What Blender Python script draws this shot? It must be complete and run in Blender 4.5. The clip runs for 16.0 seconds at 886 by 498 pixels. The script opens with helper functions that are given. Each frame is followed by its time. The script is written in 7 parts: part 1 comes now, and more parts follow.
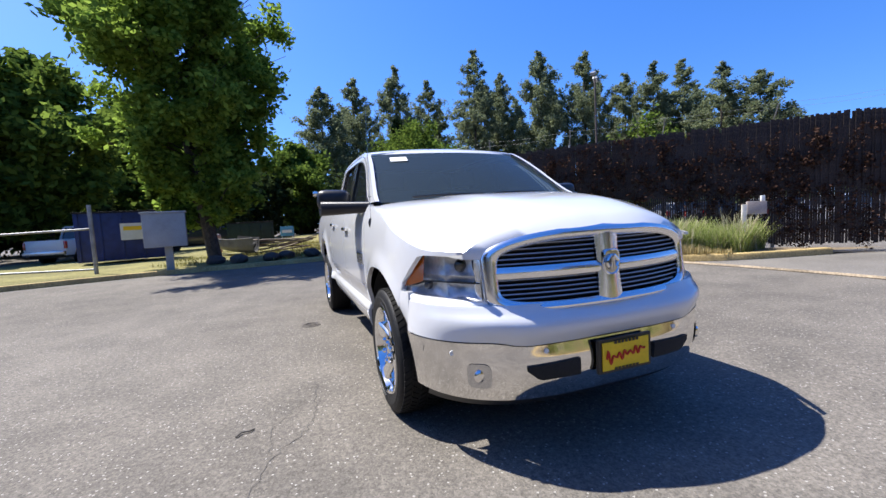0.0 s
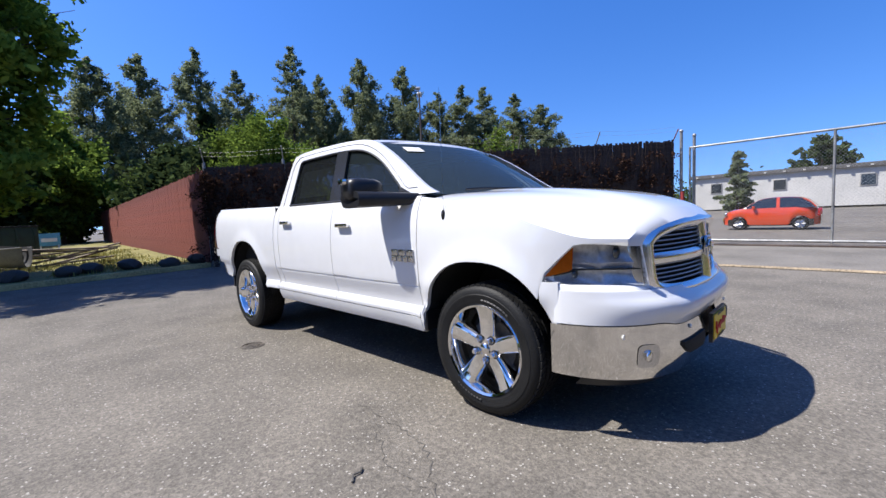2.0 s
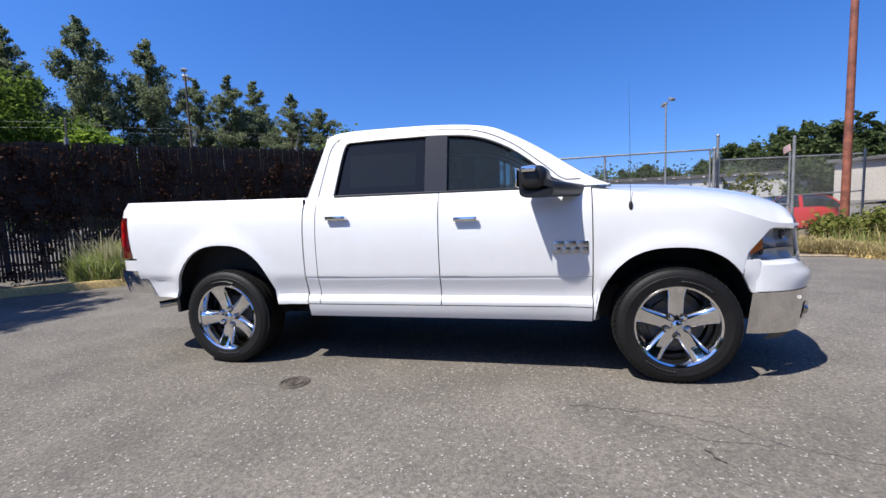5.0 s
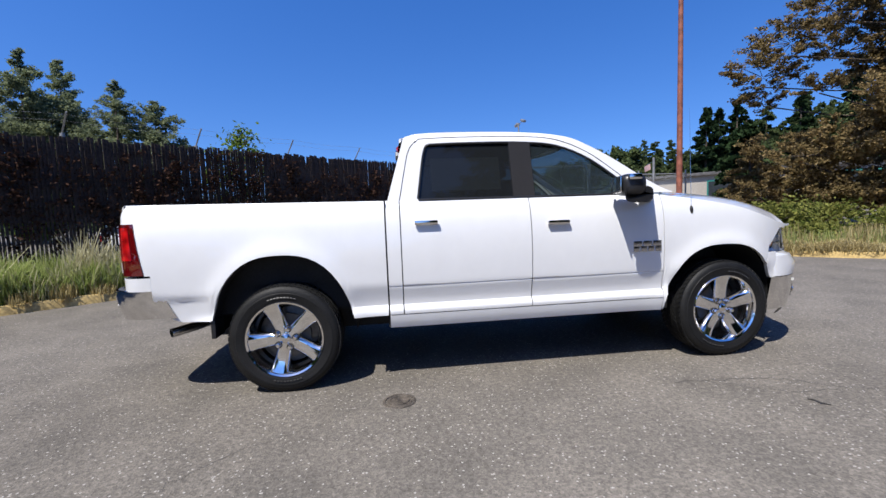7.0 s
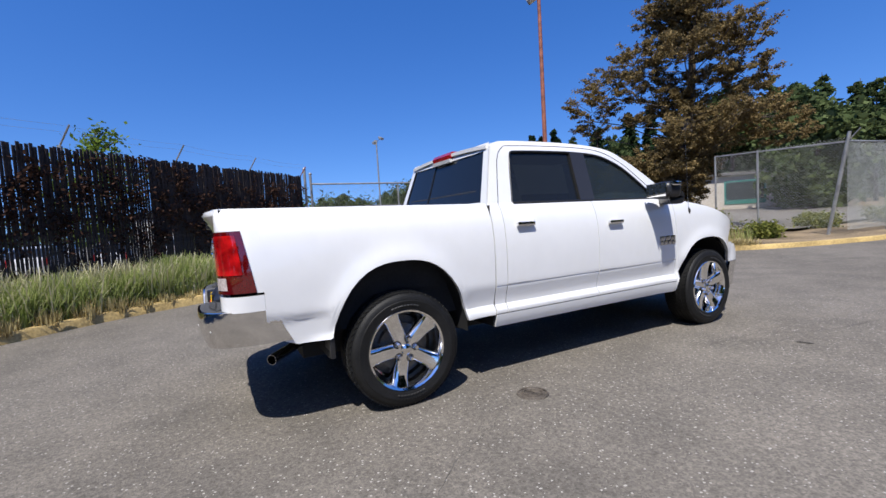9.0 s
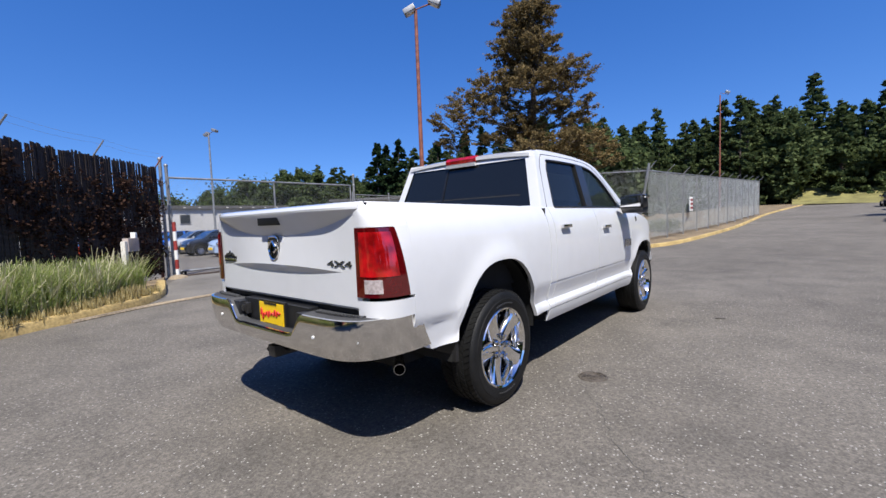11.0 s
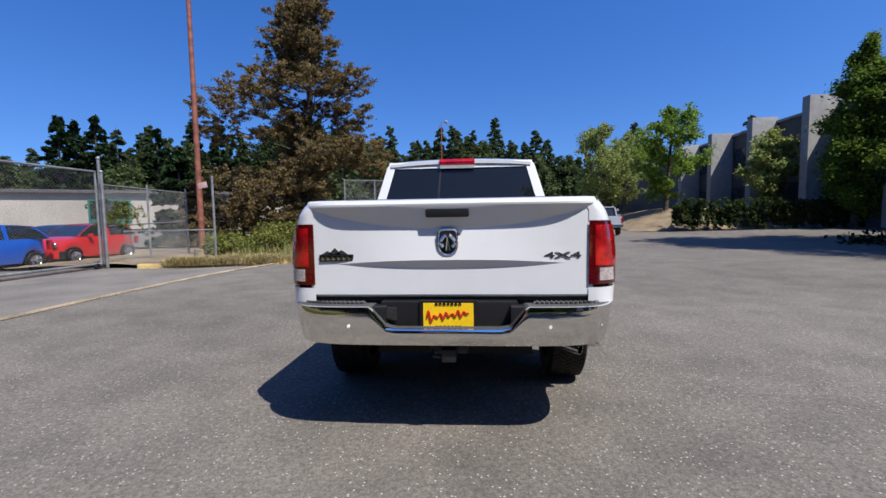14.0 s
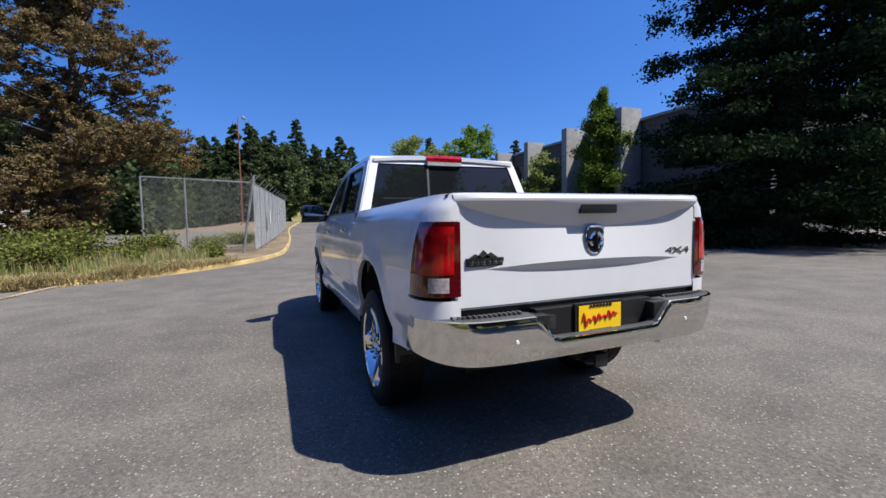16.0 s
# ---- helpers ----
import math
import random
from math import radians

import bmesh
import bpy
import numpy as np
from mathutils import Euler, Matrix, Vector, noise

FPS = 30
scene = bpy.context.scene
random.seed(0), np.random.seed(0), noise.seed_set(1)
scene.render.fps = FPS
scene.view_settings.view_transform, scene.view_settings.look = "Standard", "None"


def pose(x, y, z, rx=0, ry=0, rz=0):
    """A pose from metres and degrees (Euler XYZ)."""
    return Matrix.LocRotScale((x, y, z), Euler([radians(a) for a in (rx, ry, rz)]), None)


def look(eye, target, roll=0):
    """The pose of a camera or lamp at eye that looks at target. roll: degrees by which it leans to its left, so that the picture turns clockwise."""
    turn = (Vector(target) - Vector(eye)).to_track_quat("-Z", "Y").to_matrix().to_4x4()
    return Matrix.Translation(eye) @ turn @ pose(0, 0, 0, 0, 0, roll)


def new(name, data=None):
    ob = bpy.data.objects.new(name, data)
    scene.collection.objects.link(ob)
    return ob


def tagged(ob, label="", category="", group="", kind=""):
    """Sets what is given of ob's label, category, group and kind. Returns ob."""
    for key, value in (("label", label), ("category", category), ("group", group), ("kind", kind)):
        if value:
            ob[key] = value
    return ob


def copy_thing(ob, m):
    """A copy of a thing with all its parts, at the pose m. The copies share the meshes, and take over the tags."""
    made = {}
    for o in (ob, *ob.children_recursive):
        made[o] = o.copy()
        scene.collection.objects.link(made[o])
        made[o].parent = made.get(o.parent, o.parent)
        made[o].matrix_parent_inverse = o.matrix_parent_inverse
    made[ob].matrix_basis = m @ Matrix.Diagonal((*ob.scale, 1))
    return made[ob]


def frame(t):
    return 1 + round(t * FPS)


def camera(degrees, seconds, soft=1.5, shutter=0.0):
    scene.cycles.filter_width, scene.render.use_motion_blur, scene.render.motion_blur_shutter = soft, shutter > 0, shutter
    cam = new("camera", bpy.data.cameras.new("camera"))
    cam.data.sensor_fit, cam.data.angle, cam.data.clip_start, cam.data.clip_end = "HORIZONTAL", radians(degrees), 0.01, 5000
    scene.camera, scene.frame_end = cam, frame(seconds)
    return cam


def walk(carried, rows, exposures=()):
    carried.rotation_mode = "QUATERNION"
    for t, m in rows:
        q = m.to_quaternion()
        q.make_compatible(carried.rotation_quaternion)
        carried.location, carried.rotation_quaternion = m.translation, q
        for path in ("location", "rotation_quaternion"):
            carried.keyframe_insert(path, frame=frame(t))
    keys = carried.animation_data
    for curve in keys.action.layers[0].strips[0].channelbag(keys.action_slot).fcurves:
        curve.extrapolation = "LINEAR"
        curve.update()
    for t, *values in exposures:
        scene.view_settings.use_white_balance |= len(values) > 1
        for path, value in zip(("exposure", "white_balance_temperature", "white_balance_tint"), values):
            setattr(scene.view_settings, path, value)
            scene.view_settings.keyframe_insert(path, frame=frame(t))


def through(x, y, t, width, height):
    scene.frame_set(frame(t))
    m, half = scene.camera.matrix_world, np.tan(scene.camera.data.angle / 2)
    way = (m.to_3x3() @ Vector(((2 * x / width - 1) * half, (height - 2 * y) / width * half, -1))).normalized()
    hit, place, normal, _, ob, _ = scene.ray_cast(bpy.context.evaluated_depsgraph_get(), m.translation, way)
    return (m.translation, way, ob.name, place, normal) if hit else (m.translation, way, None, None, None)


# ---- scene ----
cam = camera(92.7, 16.0, soft=1.5)
PATH = [
    (0, (-1.578, -2.706, 1.27), (-0.869, -0.843, 1.112), -3.2),
    (0.5, (-1.962, -2.465, 1.284), (-1.113, -0.66, 1.148), -3.2),
    (1, (-2.359, -2.223, 1.272), (-1.296, -0.536, 1.112), -4.3),
    (1.5, (-2.664, -1.933, 1.264), (-1.424, -0.373, 1.096), -3.8),
    (2, (-2.966, -1.609, 1.259), (-1.534, -0.224, 1.089), -2.6),
    (2.5, (-3.229, -1.24, 1.253), (-1.657, -0.018, 1.059), -2.4),
    (3, (-3.445, -0.831, 1.257), (-1.771, 0.245, 1.065), -2.7),
    (3.5, (-3.675, -0.421, 1.249), (-1.902, 0.483, 1.049), -3.3),
    (4, (-3.834, 0.021, 1.26), (-2.004, 0.806, 1.068), -3.7),
    (4.5, (-4.007, 0.478, 1.261), (-2.113, 1.092, 1.072), -2.8),
    (7, (-4.184, 2.741, 1.297), (-2.205, 2.507, 1.127), -2.2),
    (7.5, (-4.106, 3.222, 1.269), (-2.156, 2.805, 1.115), -1.8),
    (8, (-4.007, 3.724, 1.264), (-2.102, 3.127, 1.146), -2.8),
    (10.5, (-2.908, 5.787, 1.319), (-1.472, 4.405, 1.157), -1.9),
    (11, (-2.576, 6.088, 1.321), (-1.293, 4.56, 1.186), -2.2),
    (11.5, (-2.223, 6.401, 1.319), (-1.114, 4.741, 1.192), -2.6),
    (12, (-1.846, 6.638, 1.313), (-0.892, 4.885, 1.18), -2.3),
    (12.5, (-1.455, 6.869, 1.315), (-0.665, 5.033, 1.232), -2.7),
    (13, (-1.053, 7.045, 1.315), (-0.474, 5.133, 1.219), -1.9),
    (13.5, (-0.629, 7.127, 1.322), (-0.257, 5.164, 1.236), -1.4),
    (14, (-0.166, 7.157, 1.327), (-0.008, 5.169, 1.180), -0.9),
    (14.5, (0.29, 7.084, 1.319), (0.255, 5.088, 1.195), -1.4),
    (15, (0.766, 6.957, 1.307), (0.489, 4.981, 1.17), -1.8),
    (15.5, (1.218, 6.785, 1.301), (0.674, 4.865, 1.17), -1.6),
    (16, (1.654, 6.539, 1.302), (0.896, 4.694, 1.171), -1.0),
]
walk(cam, [(t, look(eye, target, roll)) for t, eye, target, roll in PATH],
     [(0.0, 0.73), (1.0, 0.68), (2.0, 0.54), (3.5, 0.45), (7.5, 0.28), (11.0, 0.24), (12.5, 0.24), (14.0, 0.20), (16.0, 0.26)])

# ---- light ----
SUN = Vector((-0.68, 0.63, 1.44)).normalized()
world = bpy.data.worlds.new("sky")
scene.world = world
world.use_nodes = True
wn, wl = world.node_tree.nodes, world.node_tree.links
sky = wn.new("ShaderNodeTexSky")
sky.sky_type, sky.sun_disc = "NISHITA", False
sky.sun_elevation = math.asin(SUN.z)
sky.sun_rotation = math.atan2(SUN.x, SUN.y)
sky.air_density, sky.dust_density, sky.ozone_density = 1.0, 0.35, 2.2
clear_air = wn.new("ShaderNodeHueSaturation")
clear_air.inputs["Hue"].default_value, clear_air.inputs["Saturation"].default_value = 0.515, 1.36
coord, lift, unit = wn.new("ShaderNodeTexCoord"), wn.new("ShaderNodeVectorMath"), wn.new("ShaderNodeVectorMath")
lift.operation, unit.operation = "ADD", "NORMALIZE"
lift.inputs[1].default_value = (0, 0, 0.16)
wl.new(coord.outputs["Generated"], lift.inputs[0])
wl.new(lift.outputs[0], unit.inputs[0])
wl.new(unit.outputs[0], sky.inputs["Vector"])
wl.new(sky.outputs[0], clear_air.inputs["Color"])
wl.new(clear_air.outputs[0], wn["Background"].inputs[0])
wn["Background"].inputs[1].default_value = 0.165
sun = new("sun", bpy.data.lights.new("sun", "SUN"))
sun.data.energy, sun.data.angle, sun.data.color = 6.0, radians(0.53), (1.0, 0.965, 0.915)
sun.matrix_world = look(SUN * 60, (0, 0, 0))


# ---- materials ----
def mat(name, base, rough=0.5, metal=0.0, vary=0.12, scale=4.0, fine=60.0, bump=0.0, coat=0.0, tint=None, island=0.0, spec=0.5):
    """A surface with colour variation at two scales, and relief."""
    m = bpy.data.materials.new(name)
    m.use_nodes = True
    n, l = m.node_tree.nodes, m.node_tree.links
    b = n["Principled BSDF"]
    b.inputs["Roughness"].default_value, b.inputs["Metallic"].default_value = rough, metal
    b.inputs["Coat Weight"].default_value = coat
    b.inputs["Coat Roughness"].default_value = 0.03
    b.inputs["Specular IOR Level"].default_value = spec
    if vary <= 0:
        b.inputs["Base Color"].default_value = (*base, 1)
        return m
    tc = n.new("ShaderNodeTexCoord")
    big, small = n.new("ShaderNodeTexNoise"), n.new("ShaderNodeTexNoise")
    for tex, s, d in ((big, scale, 4), (small, fine, 3)):
        tex.inputs["Scale"].default_value, tex.inputs["Detail"].default_value = s, d
        l.new(tc.outputs["Object"], tex.inputs["Vector"])
    add = n.new("ShaderNodeMath")
    add.operation = "ADD"
    l.new(big.outputs[0], add.inputs[0]), l.new(small.outputs[0], add.inputs[1])
    last = add
    if island:
        geo = n.new("ShaderNodeNewGeometry")
        mul = n.new("ShaderNodeMath")
        mul.operation, mul.inputs[1].default_value, mul.inputs[2].default_value = "MULTIPLY_ADD", island, -island / 2
        l.new(geo.outputs["Random Per Island"], mul.inputs[0])
        more = n.new("ShaderNodeMath")
        l.new(add.outputs[0], more.inputs[0]), l.new(mul.outputs[0], more.inputs[1])
        last = more
    ramp = n.new("ShaderNodeValToRGB")
    ramp.color_ramp.elements[0].position, ramp.color_ramp.elements[1].position = 0.6, 1.0
    half = n.new("ShaderNodeMath")
    half.operation, half.inputs[1].default_value, half.inputs[2].default_value = "MULTIPLY_ADD", 0.8, 0.0
    l.new(last.outputs[0], half.inputs[0])
    dark = tint or tuple(c * (1 - 2 * vary) for c in base)
    light = tuple(min(1, c * (1 + vary)) for c in base)
    ramp.color_ramp.elements[0].color, ramp.color_ramp.elements[1].color = (*dark, 1), (*light, 1)
    l.new(half.outputs[0], ramp.inputs[0])
    l.new(ramp.outputs[0], b.inputs["Base Color"])
    if bump:
        bp = n.new("ShaderNodeBump")
        bp.inputs["Strength"].default_value, bp.inputs["Distance"].default_value = bump, 0.02
        l.new(small.outputs[0], bp.inputs["Height"])
        l.new(bp.outputs[0], b.inputs["Normal"])
    return m


def leaf_mat(name, base, tip, through=0.35):
    """Leaves: a colour of its own for each leaf, and light that passes through."""
    m = bpy.data.materials.new(name)
    m.use_nodes = True
    n, l = m.node_tree.nodes, m.node_tree.links
    n.remove(n["Principled BSDF"])
    geo, ramp = n.new("ShaderNodeNewGeometry"), n.new("ShaderNodeValToRGB")
    ramp.color_ramp.elements[0].color, ramp.color_ramp.elements[1].color = (*base, 1), (*tip, 1)
    l.new(geo.outputs["Random Per Island"], ramp.inputs[0])
    dif, tra, mix = n.new("ShaderNodeBsdfDiffuse"), n.new("ShaderNodeBsdfTranslucent"), n.new("ShaderNodeMixShader")
    l.new(ramp.outputs[0], dif.inputs[0]), l.new(ramp.outputs[0], tra.inputs[0])
    mix.inputs[0].default_value = through
    l.new(dif.outputs[0], mix.inputs[1]), l.new(tra.outputs[0], mix.inputs[2])
    l.new(mix.outputs[0], n["Material Output"].inputs[0])
    return m


def glass_mat(name, tint, clear, body=(0.01, 0.012, 0.014)):
    """A tinted pane: part of the light goes straight through, the rest mirrors."""
    m = bpy.data.materials.new(name)
    m.use_nodes = True
    n, l = m.node_tree.nodes, m.node_tree.links
    b = n["Principled BSDF"]
    b.inputs["Base Color"].default_value, b.inputs["Roughness"].default_value = (*body, 1), 0.02
    tr, mix = n.new("ShaderNodeBsdfTransparent"), n.new("ShaderNodeMixShader")
    tr.inputs[0].default_value = (*tint, 1)
    mix.inputs[0].default_value = clear
    l.new(b.outputs[0], mix.inputs[1]), l.new(tr.outputs[0], mix.inputs[2])
    l.new(mix.outputs[0], n["Material Output"].inputs[0])
    return m


def asphalt_mat():
    """Weathered asphalt: grey binder, pale and dark stones, broad worn and stained patches."""
    m = bpy.data.materials.new("weathered_asphalt")
    m.use_nodes = True
    n, l = m.node_tree.nodes, m.node_tree.links
    b = n["Principled BSDF"]
    b.inputs["Roughness"].default_value, b.inputs["Specular IOR Level"].default_value = 0.88, 0.25
    tc = n.new("ShaderNodeTexCoord")

    def noise_at(scale, detail):
        t = n.new("ShaderNodeTexNoise")
        t.inputs["Scale"].default_value, t.inputs["Detail"].default_value = scale, detail
        l.new(tc.outputs["Object"], t.inputs["Vector"])
        return t.outputs[0]

    def ramp(src, a, b2, ca, cb):
        r = n.new("ShaderNodeValToRGB")
        r.color_ramp.elements[0].position, r.color_ramp.elements[1].position = a, b2
        r.color_ramp.elements[0].color, r.color_ramp.elements[1].color = (*ca, 1), (*cb, 1)
        l.new(src, r.inputs[0])
        return r.outputs[0]

    def mix(kind, fac, a, c):
        x = n.new("ShaderNodeMix")
        x.data_type, x.blend_type = "RGBA", kind
        x.inputs[0].default_value = fac
        l.new(a, x.inputs[6]), l.new(c, x.inputs[7])
        return x.outputs[2]
    wide = ramp(noise_at(0.22, 6), 0.35, 0.68, (0.121, 0.110, 0.095), (0.163, 0.149, 0.129))
    blotch = ramp(noise_at(1.7, 5), 0.30, 0.62, (0.80, 0.80, 0.80), (1.06, 1.05, 1.04))
    cells = n.new("ShaderNodeTexVoronoi")
    cells.inputs["Scale"].default_value = 95
    l.new(tc.outputs["Object"], cells.inputs["Vector"])
    chip = n.new("ShaderNodeSeparateColor")
    l.new(cells.outputs["Color"], chip.inputs[0])
    grit = mix("MULTIPLY", 1.0, ramp(chip.outputs[1], 0.0, 1.0, (0.74, 0.735, 0.73), (1.26, 1.25, 1.23)), ramp(noise_at(30, 4), 0.32, 0.68, (0.80, 0.80, 0.80), (1.18, 1.17, 1.16)))
    base = mix("MULTIPLY", 1.0, mix("MULTIPLY", 1.0, wide, blotch), grit)
    vor = n.new("ShaderNodeTexVoronoi")
    vor.inputs["Scale"].default_value = 56
    l.new(tc.outputs["Object"], vor.inputs["Vector"])
    sep = n.new("ShaderNodeSeparateColor")
    l.new(vor.outputs["Color"], sep.inputs[0])
    some = n.new("ShaderNodeMath")
    some.operation, some.inputs[1].default_value = "GREATER_THAN", 0.90
    l.new(sep.outputs[0], some.inputs[0])
    near = n.new("ShaderNodeMath")
    near.operation, near.inputs[1].default_value = "LESS_THAN", 0.34
    l.new(vor.outputs["Distance"], near.inputs[0])
    both = n.new("ShaderNodeMath")
    both.operation = "MULTIPLY"
    l.new(some.outputs[0], both.inputs[0]), l.new(near.outputs[0], both.inputs[1])
    stones = n.new("ShaderNodeMix")
    stones.data_type = "RGBA"
    l.new(both.outputs[0], stones.inputs[0]), l.new(base, stones.inputs[6])
    stones.inputs[7].default_value = (0.34, 0.32, 0.285, 1)
    l.new(stones.outputs[2], b.inputs["Base Color"])
    bp = n.new("ShaderNodeBump")
    bp.inputs["Strength"].default_value, bp.inputs["Distance"].default_value = 0.55, 0.012
    l.new(noise_at(85, 4), bp.inputs["Height"])
    l.new(bp.outputs[0], b.inputs["Normal"])
    return m


PAINT = mat("white_paint", (0.67, 0.675, 0.68), 0.35, vary=0.012, scale=2, fine=9, coat=1.0)
CHROME = mat("chrome", (0.80, 0.785, 0.76), 0.07, metal=1.0, vary=0.02)
DULL = mat("brushed_aluminium", (0.55, 0.55, 0.56), 0.22, metal=1.0, vary=0.05)
BLACK = mat("black_plastic", (0.012, 0.012, 0.013), 0.38, vary=0.2, fine=200, bump=0.05)
DARK = mat("dark_underbody", (0.010, 0.010, 0.010), 0.8, vary=0.25)
GREYTRIM = mat("satin_grey_pillar", (0.026, 0.025, 0.025), 0.22, vary=0.05)
RUBBER = mat("tyre_rubber", (0.0075, 0.0075, 0.0075), 0.6, vary=0.25, scale=8, fine=90, bump=0.15, spec=0.3)
DARKCHROME = mat("dark_chrome", (0.16, 0.16, 0.165), 0.2, metal=0.8, vary=0.1)
ALLOY = mat("chromed_alloy", (0.86, 0.85, 0.83), 0.08, metal=1.0, vary=0.03)
CABIN = mat("dark_cabin_cloth", (0.030, 0.029, 0.027), 0.9, vary=0.15, fine=120)
GLOSSBLACK = mat("gloss_black_plastic", (0.012, 0.012, 0.013), 0.12, vary=0, coat=0.6)
GLASS = glass_mat("tinted_glass", (0.62, 0.72, 0.70), 0.62, (0.035, 0.046, 0.052))
PRIVACY = glass_mat("privacy_glass", (0.16, 0.18, 0.18), 0.40, (0.016, 0.018, 0.020))
REARGLASS = glass_mat("black_rear_glass", (0.02, 0.022, 0.022), 0.12)
# the teal-grey body colour paints a haze of sky reflection into the windscreen
SHIELD = glass_mat("windscreen_glass", (0.45, 0.55, 0.55), 0.45, (0.045, 0.062, 0.066))
CLEAR = glass_mat("clear_lens", (0.95, 0.96, 0.97), 0.80)
REDLENS = mat("red_lens", (0.42, 0.006, 0.008), 0.10, vary=0.2, scale=7, fine=18, coat=1.0, tint=(0.15, 0.002, 0.003))
DARKRED = mat("dark_red_lens", (0.085, 0.002, 0.003), 0.08, vary=0.1, coat=1.0)
AMBER = mat("amber_lens", (0.75, 0.16, 0.01), 0.12, vary=0.08, coat=1.0)
PLATE = mat("yellow_plate", (0.85, 0.55, 0.01), 0.4, vary=0.04)
REDINK = mat("red_ink", (0.55, 0.02, 0.012), 0.5, vary=0.05)
WHITEINK = mat("white_label", (0.75, 0.75, 0.72), 0.6, vary=0.05)

ASPHALT = asphalt_mat()
DRIVEWAY = mat("pale_concrete_apron", (0.165, 0.150, 0.128), 0.9, vary=0.2, scale=0.8, fine=40, bump=0.3)
CONCRETE = mat("kerb_concrete", (0.33, 0.26, 0.175), 0.9, vary=0.25, scale=1.5, fine=30, bump=0.4)
DIRT = mat("dry_dirt", (0.21, 0.155, 0.09), 1.0, vary=0.3, scale=0.8, fine=18, bump=0.8)
LAWN = mat("yellowed_lawn", (0.20, 0.18, 0.06), 1.0, vary=0.3, scale=0.5, fine=14, bump=1.0, tint=(0.10, 0.09, 0.03))
SLATDARK = mat("dark_fence_slat", (0.042, 0.028, 0.022), 0.75, vary=0.4, scale=3, fine=40, bump=0.3)
REDWOOD = mat("red_stained_board", (0.19, 0.038, 0.024), 0.85, vary=0.25, scale=1.5, fine=25, bump=0.4)
GALV = mat("galvanised_steel", (0.33, 0.33, 0.32), 0.5, metal=0.6, vary=0.2)
RUST = mat("rusty_painted_steel", (0.26, 0.085, 0.05), 0.7, vary=0.3, scale=4)
BARK = mat("bark", (0.09, 0.07, 0.05), 0.95, vary=0.35, scale=5, fine=40, bump=0.9)
CARPAINT = mat("car_paint", (0.5, 0.5, 0.5), 0.3, vary=0, coat=1.0)
info = CARPAINT.node_tree.nodes.new("ShaderNodeObjectInfo")
CARPAINT.node_tree.links.new(info.outputs["Color"], CARPAINT.node_tree.nodes["Principled BSDF"].inputs["Base Color"])
WALLGREY = mat("grey_tilt_up_concrete", (0.30, 0.29, 0.27), 0.9, vary=0.10, scale=0.3, fine=3, bump=0.02)
WALLWHITE = mat("off_white_warehouse_wall", (0.50, 0.485, 0.45), 0.85, vary=0.1, scale=0.3, fine=6)
WALLBEIGE = mat("beige_workshop_wall", (0.42, 0.38, 0.32), 0.9, vary=0.12, scale=0.3, fine=8)
# wall between the fins: its shade is put into the dark colour
WALLSHADE = mat("dark_shaded_facade", (0.075, 0.074, 0.072), 0.7, vary=0.15, scale=0.3, fine=8)
ROOFDARK = mat("dark_roof_edge", (0.10, 0.095, 0.09), 0.9, vary=0.2)
LEAF = leaf_mat("green_leaf", (0.085, 0.150, 0.024), (0.29, 0.40, 0.07), 0.55)
# darker copy of the green leaf: the crowns' shade is put into the colour
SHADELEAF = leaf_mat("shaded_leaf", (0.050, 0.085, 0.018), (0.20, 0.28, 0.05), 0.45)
THICK = leaf_mat("dark_thicket_leaf", (0.022, 0.036, 0.014), (0.075, 0.105, 0.038), 0.3)
LEAFBUSH = leaf_mat("bramble_leaf", (0.060, 0.085, 0.018), (0.27, 0.27, 0.075), 0.4)
LEAFLIGHT = leaf_mat("yellow_green_leaf", (0.14, 0.185, 0.055), (0.40, 0.44, 0.15), 0.45)
LEAFPOP = leaf_mat("olive_leaf", (0.085, 0.110, 0.055), (0.29, 0.32, 0.18), 0.5)
NEEDLE = leaf_mat("bronze_needles", (0.098, 0.078, 0.034), (0.27, 0.195, 0.092), 0.3)
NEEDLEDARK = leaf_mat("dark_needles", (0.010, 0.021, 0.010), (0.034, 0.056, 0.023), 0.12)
GRASSM = leaf_mat("tall_grass", (0.15, 0.22, 0.045), (0.46, 0.50, 0.20), 0.5)
GRASSDRY = leaf_mat("dry_grass", (0.28, 0.22, 0.09), (0.50, 0.42, 0.22), 0.4)
WOODS = leaf_mat("far_wood_leaf", (0.042, 0.065, 0.026), (0.125, 0.155, 0.062), 0.35)
IVY = leaf_mat("brown_vine", (0.032, 0.018, 0.013), (0.088, 0.050, 0.036), 0.2)
WIRE = mat("weathered_zinc_wire", (0.50, 0.52, 0.50), 0.6, vary=0.15, scale=1.5)


# ---- building blocks ----
def link(name, bm, material, parent=None, label="", angle=35, smooth=True):
    me = bpy.data.meshes.new(name)
    bm.to_mesh(me)
    bm.free()
    for m in (material if isinstance(material, (list, tuple)) else [material]):
        me.materials.append(m)
    if smooth:
        me.shade_smooth()
        me.set_sharp_from_angle(angle=radians(angle))
    ob = new(name, me)
    if parent is not None:
        ob.parent = parent
    if label:
        ob["label"] = label
    return ob


def part(name, bm, material, parent, label="", angle=35):
    return link(name, bm, material, parent, label, angle)


def same(name, other, parent, m=None, label=""):
    """Another part on the mesh of an earlier one."""
    ob = new(name, other.data)
    ob.parent = parent
    if m is not None:
        ob.matrix_basis = m
    if label:
        ob["label"] = label
    return ob


